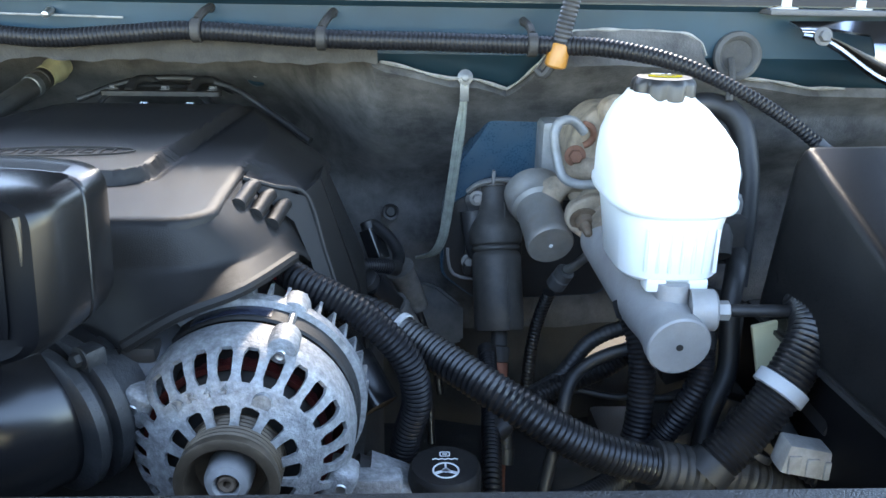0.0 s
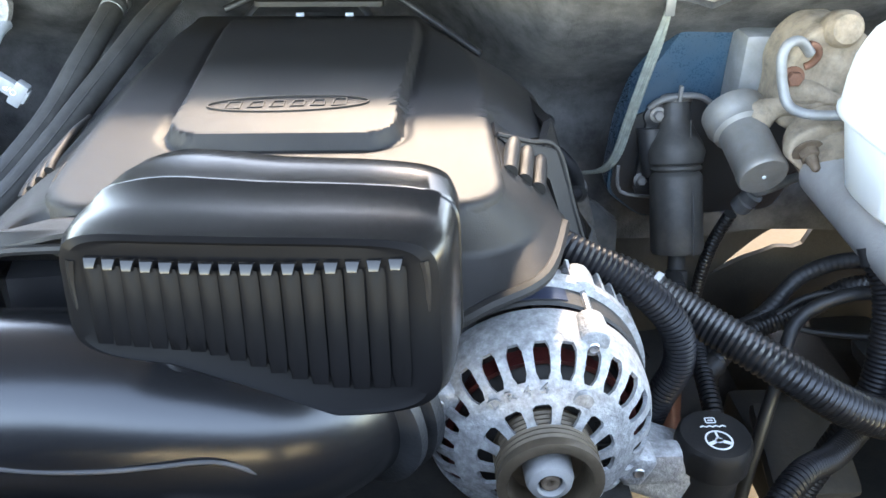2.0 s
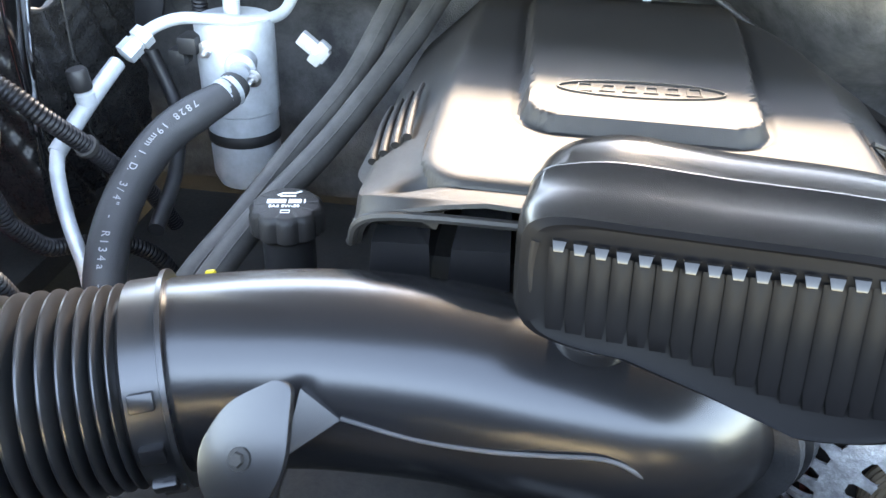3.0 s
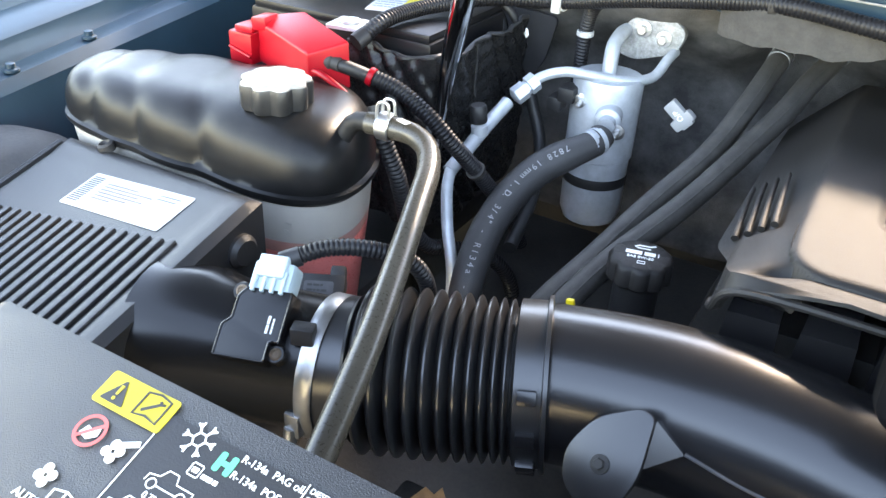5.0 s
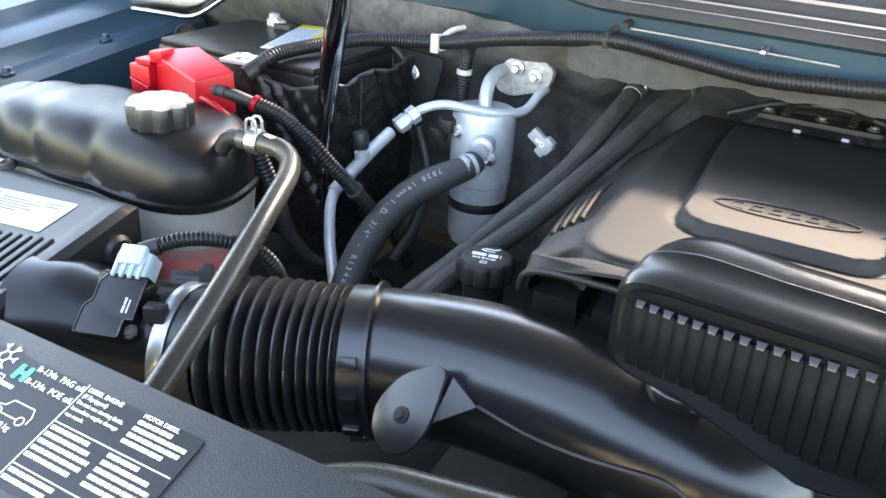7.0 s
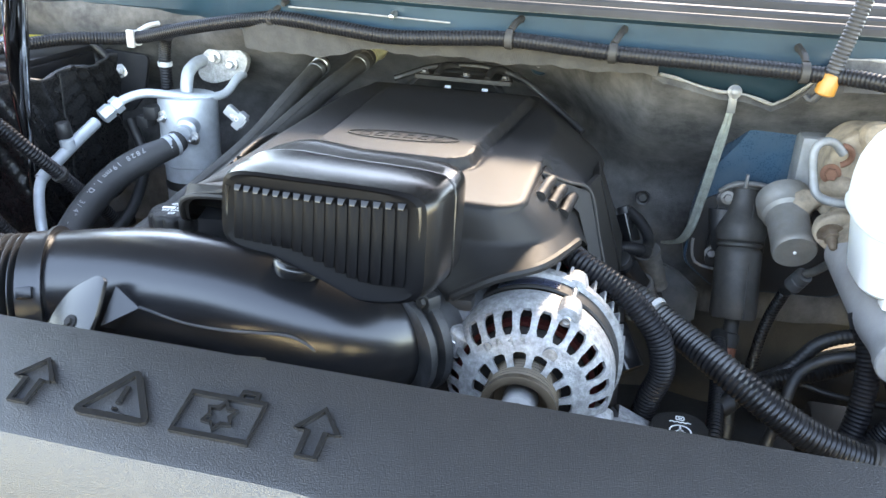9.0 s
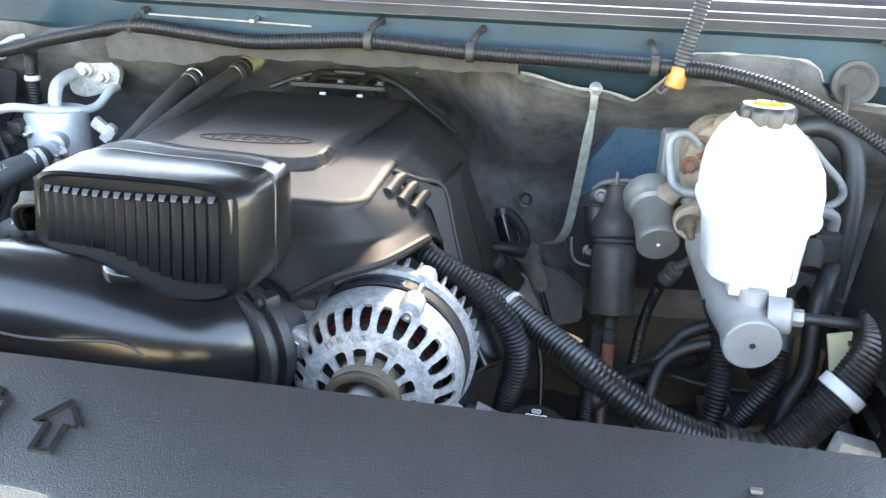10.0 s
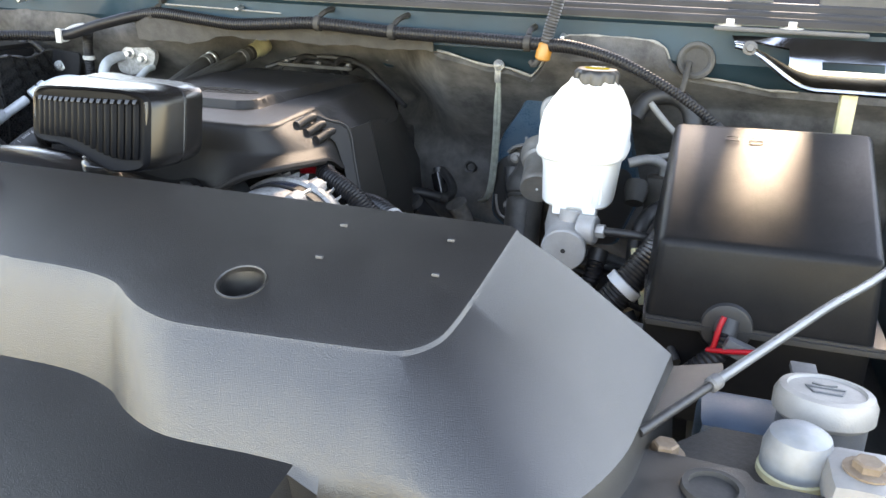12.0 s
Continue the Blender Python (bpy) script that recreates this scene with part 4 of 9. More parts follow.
# ---- battery ----
def battery():
    t = thing("battery", (-0.72, 0.8, 0.86), "black car battery with a yellow and white label", "battery")
    bm = bmesh.new()
    rbox(bm, (-0.70, 0.80, 0.965), (0.27, 0.19, 0.20), 0.006)
    part("case", bm, M_BATT, t)
    bm = bmesh.new()
    rbox(bm, (-0.70, 0.80, 1.068), (0.262, 0.184, 0.012), 0.004)
    part("lid", bm, M_BATT, t)
    return t


battery()


# ---- air conditioning accumulator ----
def accumulator():
    t = thing("refrigerant_accumulator", (-0.41, 0.89, 0.81), "brushed aluminium air conditioning accumulator can with a black band", "accumulator")
    bm = bmesh.new()
    m = Matrix.Translation((-0.41, 0.89, 0))
    lathe(bm, [(0.025, 0.808), (0.036, 0.812), (0.041, 0.825), (0.042, 0.905), (0.0445, 0.907), (0.0445, 1.005), (0.042, 1.012), (0.030, 1.013)], m, 40)
    part("can", bm, M_ALUS, t)
    bm = bmesh.new()
    lathe(bm, [(0.0425, 0.868), (0.043, 0.869), (0.043, 0.881), (0.0425, 0.882)], m, 40, cap_a=False, cap_b=False)
    part("band", bm, M_RUBBER, t, "black rubber band")
    return t


accumulator()


# ---- alternator ----
ALT = Vector((0.193, 0.405, 0.908))


def alternator():
    t = thing("alternator", (ALT.x, 0.45, 0.83), "oxidised cast aluminium alternator with vent slots and a steel pulley", "alternator")
    m0 = Matrix.Translation(ALT) @ Matrix.Rotation(radians(-90), 4, "X")  # z runs to the rear
    m, mp = m0 @ Matrix.Diagonal((1.09, 1.09, 1.0, 1.0)), m0 @ Matrix.Diagonal((0.90, 0.90, 0.92, 1.0))
    # domed cast face: an inner and an outer ring of rounded vent slots, then the side wall
    DOME = ((0.026, -0.0255), (0.034, -0.0240), (0.041, -0.0215), (0.050, -0.0165), (0.058, -0.0125), (0.066, -0.0065), (0.071, -0.0005), (0.0750, 0.0075), (0.0775, 0.0160), (0.0785, 0.024), (0.0785, 0.036))
    BOSSES = (-66.0, 114.0)

    def dome(r):
        for (r0, h0), (r1, h1) in zip(DOME, DOME[1:]):
            if r <= r1:
                return h0 + (h1 - h0) * max(0.0, r - r0) / max(1e-6, r1 - r0)
        return DOME[-1][1]

    def slotted(name, stations, count, first, r0, r1, wide, skip=()):
        bm = bmesh.new()
        step = 360.0 / count
        for c in range(count):
            mid = first + c * step
            blind = any(abs((mid - b + 180) % 360 - 180) < 8.0 for b in skip)
            grid = []
            for r, h in stations:
                q = (r - r0) / (r1 - r0)
                w = wide * (max(0.0, 1 - abs(2 * q - 1) ** 5) ** 0.5 * 0.4 + 0.6) if 0 <= q <= 1 else wide * 0.55
                cols = [mid - step / 2, mid - step / 2 * 0.5 - w / 2 * 0.5, mid - w / 2, mid, mid + w / 2, mid + step / 2 * 0.5 + w / 2 * 0.5, mid + step / 2]
                grid.append([bm.verts.new(m0 @ Vector((r * math.cos(radians(a)), r * math.sin(radians(a)), h))) for a in cols])
            for (ra, _), (rb, _), ga, gb in zip(stations, stations[1:], grid, grid[1:]):
                for k in range(6):
                    if k in (2, 3) and not blind and ra >= r0 - 1e-5 and rb <= r1 + 1e-5:
                        continue
                    bm.faces.new((ga[k], ga[k + 1], gb[k + 1], gb[k]))
        bmesh.ops.remove_doubles(bm, verts=bm.verts[:], dist=0.00005)
        bmesh.ops.recalc_face_normals(bm, faces=bm.faces[:])
        if sum((f.normal.y for f in bm.faces)) > 0:
            bmesh.ops.reverse_faces(bm, faces=bm.faces[:])
        bmesh.ops.solidify(bm, geom=bm.faces[:], thickness=0.0030)
        return part(name, bm, M_ALU, t, angle=50.0)

    inner = [(r, dome(r)) for r in (0.0275, 0.0325, 0.0340, 0.0380, 0.0435, 0.0450, 0.0500)]
    outer = [(r, dome(r)) for r in (0.0495, 0.0540, 0.0570, 0.0585, 0.0625, 0.0665, 0.0700, 0.0725, 0.0745)] + [(0.0760, 0.0110), (0.0775, 0.0160), (0.0785, 0.024), (0.0785, 0.036), (0.0760, 0.0375)]
    front = slotted("front_housing", outer, 26, -66.0, 0.0585, 0.0745, 8.6)
    slotted("hub_housing", inner, 14, 6.0, 0.0325, 0.0450, 17.0)
    for ang in BOSSES:
        c, s_ = math.cos(radians(ang)), math.sin(radians(ang))
        bm = bmesh.new()
        lathe(bm, [(0.0070, 0.0085), (0.0095, 0.0095), (0.0108, 0.014), (0.0112, 0.022), (0.0108, 0.032), (0.0080, 0.035)], m0 @ Matrix.Translation((0.0755 * c, 0.0755 * s_, 0)), 22)
        part("bolt_boss", bm, M_ALU, front)
        bm = bmesh.new()
        lathe(bm, [(0.0040, 0.010), (0.0040, 0.0068), (0.0032, 0.0060), (0.0016, 0.0068)], m0 @ Matrix.Translation((0.0735 * c, 0.0735 * s_, 0.0)), 14)
        part("bolt", bm, M_STEEL, front)
    for ang in (205.0, 25.0):
        spin = m0 @ Matrix.Rotation(radians(ang), 4, "Z")
        bm = bmesh.new()
        rbox(bm, spin @ Vector((0.0740, 0, 0.0090)), (0.0225, 0.027, 0.024), 0.006, spin.to_3x3(), 3)
        ear = part("ear", bm, M_ALU, front, "rounded bolt ear on the housing's flank")
        bm = bmesh.new()
        lathe(bm, [(0.0042, 0.002), (0.0042, -0.0034), (0.0034, -0.0042), (0.0016, -0.0034)], spin @ Matrix.Translation((0.0755, 0, 0)), 14)
        part("bolt", bm, M_STEEL, ear)
    bm = bmesh.new()
    lathe(bm, [(0.0065, -0.0185), (0.0065, -0.0125), (0.0035, -0.0128), (0.0030, -0.010)], m0 @ Matrix.Translation((0.0207, -0.0451, 0.0)), 18)
    part("cast_ring", bm, M_ALU, front)
    bm = bmesh.new()
    rbox(bm, m @ Vector((0.082, 0.055, 0.035)), (0.045, 0.02, 0.03), 0.006)
    part("mounting_lug", bm, M_ALU, t)
    word = "DR44"
    for k, ch in enumerate(word):
        a = radians(-128 + 11.5 * k)
        ctr = m0 @ Vector((0.0545 * math.cos(a), 0.0545 * math.sin(a), dome(0.0545) - 0.0012))
        out = (m.to_3x3() @ Vector((math.cos(a), math.sin(a), 0))).normalized()
        nrm = Vector((0, -1, 0))
        right = out.cross(nrm)
        mm = Matrix((right, out, nrm)).transposed().to_4x4()
        mm.translation = ctr - out * 0.0035
        writing("letter", ch, 0.011, mm, M_ALU, front, 0.0008, "CENTER")
    bm = bmesh.new()
    lathe(bm, [(0.0715, 0.010), (0.0740, 0.04), (0.062, 0.045), (0.058, 0.004), (0.064, 0.000)], m0, 60, cap_a=False, cap_b=False)
    part("winding", bm, M_COPPER, t, "dark red varnished copper winding")
    bm = bmesh.new()
    lathe(bm, [(0.001, -0.008), (0.050, -0.006), (0.056, 0.004), (0.062, 0.03)], m0, 40, cap_a=False, cap_b=False)
    for k in range(14):
        a = radians(k * 360 / 14)
        rbox(bm, m0 @ Vector((0.042 * math.cos(a), 0.042 * math.sin(a), -0.009)), (0.012, 0.002, 0.002), 0.0, None)
    part("rotor", bm, M_DARK, t, "dark rotor fan behind the vents")
    bm = bmesh.new()
    lathe(bm, [(0.072, 0.040), (0.0735, 0.042), (0.0735, 0.060), (0.072, 0.062)], m, 60, cap_a=False, cap_b=False)
    st = part("stator", bm, M_DARK, t, "dark laminated stator ring")
    bm = bmesh.new()
    loft(bm, [[m @ Vector((r * math.cos(a0), r * math.sin(a0), h)) for r, h in ((0.0736, 0.0445), (0.0741, 0.0445), (0.0741, 0.0585), (0.0736, 0.0585))] for a0 in [radians(-118 + k * 1.6) for k in range(27)]])
    part("blue_label", bm, mat("dark_foil_label", (0.03, 0.035, 0.055), 0.2, vary=0.2, patch=60, grain=600, bump=0.02), st, "dark foil label with a worn blue mark")
    bm = bmesh.new()
    lathe(bm, [(0.072, 0.060), (0.0775, 0.062), (0.0775, 0.072), (0.073, 0.074), (0.071, 0.09), (0.05, 0.10)], m, 60, cap_a=False)
    for ang in (-66.0, 114.0):
        c, s = math.cos(radians(ang)), math.sin(radians(ang))
        lathe(bm, [(0.008, 0.062), (0.0105, 0.064), (0.0112, 0.080), (0.010, 0.088), (0.006, 0.090)], m @ Matrix.Translation((0.0700 * c, 0.0700 * s, 0)), 18)
    rear = part("rear_housing", bm, M_ALU, t)
    for k in range(40):
        spoke_rot = m @ Matrix.Rotation(radians(k * 9), 4, "Z")
        bm = bmesh.new()
        loft(bm, [[spoke_rot @ Vector((r, y, h)) for r, y in ((0.066, -0.0014), (0.0775, -0.0012), (0.0775, 0.0012), (0.066, 0.0014))] for h in (0.071, 0.094)])
        part("fin", bm, M_ALU, rear)
    for ang in (-66.0, 114.0):
        c, s = math.cos(radians(ang)), math.sin(radians(ang))
        bm = bmesh.new()
        lathe(bm, [(0.0030, 0.028), (0.0030, 0.066)], m0 @ Matrix.Translation((0.0795 * c, 0.0795 * s, 0)), 10)
        part("through_bolt", bm, M_STEEL, t)
    bm = bmesh.new()
    prof = [(0.033, -0.008), (0.0372, -0.010)]
    for k in range(6):
        z = -0.0125 - 0.0045 * k
        prof += [(0.0372, z), (0.0350, z - 0.0017), (0.0372, z - 0.0034)]
    prof += [(0.0375, -0.041), (0.0375, -0.0455), (0.0345, -0.047), (0.030, -0.0465), (0.0285, -0.040), (0.0265, -0.026), (0.016, -0.024)]
    lathe(bm, prof, mp, 56)
    part("pulley", bm, M_PULLEY, t, "worn brown steel pulley")
    bm = bmesh.new()
    lathe(bm, [(0.0165, -0.02), (0.0175, -0.022), (0.0170, -0.040), (0.0150, -0.0450), (0.0100, -0.047), (0.0085, -0.044), (0.0075, -0.036)], mp, 32)
    nut = part("hub_nut", bm, M_CAST, t, "dull grey hub nut")
    bm = bmesh.new()
    lathe(bm, [(0.0068, -0.036), (0.0068, -0.0445), (0.0055, -0.0455), (0.003, -0.0445), (0.003, -0.038)], mp, 14)
    part("shaft_end", bm, M_BROWN, nut, "rusty shaft end")
    return t


alternator()


# ---- brake fluid bottle and master cylinder ----
def brake_unit():
    t = thing("brake_master_cylinder", (0.535, 0.6, 0.9), "grey cast master cylinder with a white brake fluid bottle", "brake cylinder")
    bm = bmesh.new()

    def ring(k, z, ky=1.0, oy=0.0):
        return [p for p in [Vector((0.536 + q.x, 0.622 + oy + q.z, z)) for q in superring(0, 0, 0, 0.0555 * k, 0.078 * k * ky, 0, 3.2, 48)]]

    loft(bm, [ring(0.74, 0.968, 0.9, -0.01), ring(0.80, 0.972, 0.9, -0.01), ring(0.86, 1.015), ring(0.90, 1.026), ring(1.0, 1.03), ring(1.02, 1.033), ring(1.02, 1.037), ring(0.99, 1.04), ring(0.985, 1.062), ring(0.94, 1.080, 0.97, 0.004), ring(0.84, 1.092, 0.88, 0.014), ring(0.70, 1.104, 0.76, 0.026), ring(0.56, 1.111, 0.62, 0.034), ring(0.50, 1.1165, 0.6, 0.034)])
    bottle = part("bottle", bm, M_WHITE, t, "translucent white brake fluid bottle with a moulded seam")
    bm = bmesh.new()
    seg = 72
    rings = []
    mm = Matrix.Translation((0.539, 0.656, 1.108))
    for r, h, lob in ((0.027, 0.0, 1), (0.0295, 0.002, 1), (0.0295, 0.015, 1), (0.028, 0.018, 0.6), (0.0245, 0.021, 0), (0.010, 0.0215, 0)):
        rings.append([mm @ Vector(((r - 0.003 * lob * (0.5 - 0.5 * math.cos(9 * 2 * math.pi * i / seg)) ** 3) * math.cos(2 * math.pi * i / seg), (r - 0.003 * lob * (0.5 - 0.5 * math.cos(9 * 2 * math.pi * i / seg)) ** 3) * math.sin(2 * math.pi * i / seg), h)) for i in range(seg)])
    loft(bm, rings)
    part("bottle_cap", bm, M_CAP, bottle, "black lobed cap with a yellow oval mark")
    bm = bmesh.new()
    a, b = Vector((0.534, 0.522, 0.925)), Vector((0.522, 0.72, 0.955))
    lathe(bm, [(0.026, 0), (0.0275, 0.0015), (0.0275, 0.012), (0.0262, 0.014), (0.0262, 0.035), (0.031, 0.07), (0.034, 0.2)], frame_to(a, b), 40)
    part("cylinder", bm, M_CAST, t, "grey cast cylinder with a round end plug")
    return t


brake_unit()


# ---- fuse box ----
def fuse_box():
    t = thing("fuse_box", (0.80, 0.5, 0.85), "grey-black plastic fuse box with a sloping lid", "fuse box")
    bm = bmesh.new()
    A = [(0.648, 0.376, 1.003), (0.850, 0.372, 1.008), (0.856, 0.366, 0.92), (0.643, 0.366, 0.92)]
    B = [(0.645, 0.592, 1.082), (0.860, 0.592, 1.087), (0.866, 0.592, 0.92), (0.632, 0.592, 0.92)]
    C = [(0.646, 0.604, 1.066), (0.860, 0.604, 1.070), (0.866, 0.606, 0.92), (0.632, 0.606, 0.92)]
    loft(bm, [[Vector(p) for p in r] for r in (A, B, C)])
    bmesh.ops.bevel(bm, geom=bm.edges[:], offset=0.008, segments=3, affect="EDGES", profile=0.6)
    part("lid", bm, M_FUSE, t)
    return t


FUSEBOX = fuse_box()


# ---- main wiring looms ----
def loom(name, pts, r, label, pitch=0.0043, depth=0.0013, material=None, group="wiring looms"):
    t = thing(name, pts[0], label, "wiring loom", group)
    bm = bmesh.new()
    tube(bm, pts, r, 14, wave=(pitch, depth))
    part("sleeve", bm, material or M_LOOM, t, "", 30)
    for q, p0, p1 in ((0.0, pts[0], pts[1]), (1.0, pts[-1], pts[-2])):
        bm = bmesh.new()
        p0, p1 = Vector(p0), Vector(p1)
        d = (p1 - p0).normalized()
        k = (r(q) if callable(r) else r) + 0.0008
        tube(bm, [p0 - d * 0.006, p0 + d * 0.002, p0 + d * 0.010], k, 14, 0.004)
        part("end_tape", bm, M_RUBBER, t, "black cloth tape round the sleeve end")
    return t


loom("cowl_loom", [(-0.634, 0.662, 1.068), (-0.622, 0.695, 1.085), (-0.615, 0.75, 1.087), (-0.597, 0.79, 1.089), (-0.56, 0.845, 1.091), (-0.485, 0.885, 1.092), (-0.36, 0.845, 1.123), (-0.223, 0.80, 1.150), (-0.13, 0.782, 1.148), (-0.05, 0.770, 1.144), (0.03, 0.760, 1.150), (0.10, 0.757, 1.1545), (0.223, 0.752, 1.149), (0.34, 0.745, 1.148), (0.45, 0.735, 1.147), (0.50, 0.715, 1.147), (0.56, 0.69, 1.137), (0.62, 0.675, 1.113), (0.67, 0.668, 1.085), (0.70, 0.66, 1.062)], lambda q: 0.0095 - 0.0028 * sstep(0.82, 0.95, q), "black corrugated wiring loom clipped along the cowl", 0.0046, 0.0011)
loom("alternator_loom", [(0.205, 0.55, 0.985), (0.225, 0.52, 0.985), (0.27, 0.505, 0.965), (0.305, 0.50, 0.93), (0.316, 0.503, 0.89), (0.308, 0.51, 0.85), (0.302, 0.515, 0.81)], 0.0127, "black corrugated wiring loom curling behind the alternator")
loom("main_loom", [(0.22, 0.60, 0.93), (0.2747, 0.568, 0.936), (0.324, 0.535, 0.919), (0.388, 0.487, 0.897), (0.456, 0.478, 0.858), (0.544, 0.49, 0.825), (0.62, 0.50, 0.80)], lambda s: 0.0145 + 0.003 * s, "thick dusty black corrugated loom crossing the bay", 0.0050, 0.0016, M_LOOMD)
loom("branch_loom", [(0.555, 0.48, 0.835), (0.592, 0.49, 0.872), (0.62, 0.50, 0.91), (0.643, 0.522, 0.94), (0.655, 0.56, 0.95)], 0.019, "thick black corrugated branch loom with a white tie", 0.0045, 0.0015, M_LOOMD)


# the radiator cover's own plane: x to the side, y towards the engine
PN = math.hypot(1, 0.32)


def plate(x, y, lift=0.0004):
    ax, ay = Vector((1, 0, 0)), Vector((0, 1, 0.32)) / PN
    az = ax.cross(ay)
    m = Matrix((ax, ay, az)).transposed().to_4x4()
    m.translation = Vector((x, y, plate_z(y))) + az * lift
    return m


def cover_marks():
    t = RADCOVER
    # black printed panel
    bm = bmesh.new()
    prism(bm, rounded(0.163, 0.062, 0.003), plate(-0.2635, 0.0735), 0.0004)
    part("print_panel", bm, M_STICKB, t, "smooth black printed panel")
    # yellow sticker
    bm = bmesh.new()
    prism(bm, rounded(0.045, 0.0185, 0.002), plate(-0.3645, 0.1005, 0.0009), 0.0004)
    sticker = part("yellow_sticker", bm, M_STICKY, t, "yellow warning sticker")
    bm = bmesh.new()
    S = plate(-0.3645, 0.1005, 0.0014)
    prism(bm, round_outline([(-0.019, -0.0065), (-0.0035, -0.0065), (-0.01125, 0.007)], 0.0015), S, 0.0003)
    part("warning_triangle", bm, M_INKD, sticker)
    bm = bmesh.new()
    S2 = plate(-0.3645, 0.1005, 0.0018)
    prism(bm, [(-0.0119, -0.0018), (-0.0106, -0.0018), (-0.0103, 0.0035), (-0.0122, 0.0035)], S2, 0.0003)
    disc(bm, S2, -0.01125, -0.0040, 0.001)
    part("exclamation_mark", bm, M_STICKY, sticker)
    bm = bmesh.new()
    stroke(bm, [(0.003, -0.006), (0.0105, -0.0045), (0.018, -0.006), (0.018, 0.0065), (0.0105, 0.008), (0.003, 0.0065)], 0.0012, S, closed=True)
    stroke(bm, [(0.006, -0.0028), (0.0135, 0.0035)], 0.0016, S)
    stroke(bm, [(0.0125, 0.005), (0.0140, 0.0035), (0.0160, 0.0042)], 0.0013, S)
    part("manual_symbol", bm, M_INKD, sticker)
    # ban ring and fan symbols
    bm = bmesh.new()
    B = plate(-0.373, 0.0795, 0.0009)
    stroke(bm, circle_pts(0, 0, 0.0078, 28), 0.0018, B, closed=True)
    stroke(bm, [(-0.005, -0.005), (0.005, 0.005)], 0.0018, B)
    part("ban_ring", bm, M_INKR, t)
    bm = bmesh.new()
    prism(bm, [(-0.005, -0.003), (0.001, -0.0045), (0.0055, -0.001), (0.004, 0.004), (0.0, 0.001), (-0.003, 0.002)], plate(-0.373, 0.0795, 0.0007), 0.0002)
    part("hand_symbol", bm, M_INK, t)
    for fx, fy in ((-0.3545, 0.0765), (-0.3745, 0.0545)):
        bm = bmesh.new()
        F = plate(fx, fy, 0.0009)
        for a in (20, 110, 200, 290):
            c, s = math.cos(radians(a)), math.sin(radians(a))
            disc(bm, F, 0.0035 * c, 0.0035 * s, 0.0026, 0.0003, 12)
        part("fan_symbol", bm, M_INK, t)
    bm = bmesh.new()
    stroke(bm, [(0.001, 0.004), (0.0095, 0.0085)], 0.003, plate(-0.3545, 0.0765, 0.0009))
    part("nozzle_symbol", bm, M_INK, t)
    writing("word_auto", "AUTO", 0.0062, plate(-0.3825, 0.0415, 0.0009), M_INK, t)
    bm = bmesh.new()
    K = plate(-0.358, 0.047, 0.0009)
    stroke(bm, [(-0.007, -0.005), (0, -0.0035), (0.007, -0.005), (0.007, 0.005), (0, 0.0065), (-0.007, 0.005)], 0.001, K, closed=True)
    stroke(bm, [(0, -0.0035), (0, 0.0065)], 0.0008, K)
    stroke(bm, [(0.0035, -0.002), (0.0035, 0.002)], 0.0012, K)
    part("booklet_symbol", bm, M_INK, t)
    # ruled lines
    for x0, y0, x1, y1 in ((-0.3432, 0.0915, -0.3432, 0.046), (-0.2612, 0.1035, -0.2612, 0.046), (-0.2612, 0.0805, -0.1835, 0.0805), (-0.2612, 0.0555, -0.1835, 0.0555)):
        bm = bmesh.new()
        m = plate(x0, y0, 0.0009)
        stroke(bm, [(0, 0), (x1 - x0, (y1 - y0) * PN)], 0.0006, m)
        part("rule", bm, M_INK, t)
    # snowflake
    bm = bmesh.new()
    F = plate(-0.3215, 0.0985, 0.0009)
    for k in range(6):
        a = radians(60 * k)
        c, s = math.cos(a), math.sin(a)
        stroke(bm, [(0.0035 * c, 0.0035 * s), (0.0085 * c, 0.0085 * s)], 0.0010, F)
        for d in (-30, 30):
            e = radians(60 * k + d)
            stroke(bm, [(0.006 * c, 0.006 * s), (0.006 * c + 0.0032 * math.cos(e), 0.006 * s + 0.0032 * math.sin(e))], 0.0009, F)
    stroke(bm, circle_pts(0, 0, 0.0036, 6), 0.001, F, closed=True)
    part("snowflake_symbol", bm, M_INK, t)
    bm = bmesh.new()
    G = plate(-0.302, 0.0945, 0.0009)
    for dx in (-0.0032, 0.0032):
        prism(bm, [(dx + u, v) for u, v in rounded(0.0034, 0.0098, 0.0012, 3)], G, 0.0003)
    stroke(bm, [(-0.003, 0), (0.003, 0)], 0.0026, G)
    part("green_symbol", bm, M_INKG, t, "small green printed mark")
    writing("line_of_print", "R-134a  PAG oil.", 0.0052, plate(-0.2965, 0.0985, 0.0009), M_INK, t)
    writing("line_of_print", "R-134a  POE oil.", 0.0052, plate(-0.2965, 0.0905, 0.0009), M_INK, t)
    bm = bmesh.new()
    stroke(bm, rounded(0.006, 0.006, 0.0005, 1), 0.0006, plate(-0.3125, 0.0865, 0.0009), closed=True)
    prism(bm, rounded(0.0035, 0.0025, 0.0003, 1), plate(-0.3125, 0.0865, 0.0009), 0.0003)
    part("square_mark", bm, M_INK, t)
    bm = bmesh.new()
    bars(bm, plate(0, 0.0845, 0.0009), -0.308, 0.0, [0.009], 0.0022, 0.004)
    part("line_of_print", bm, M_INK, t)
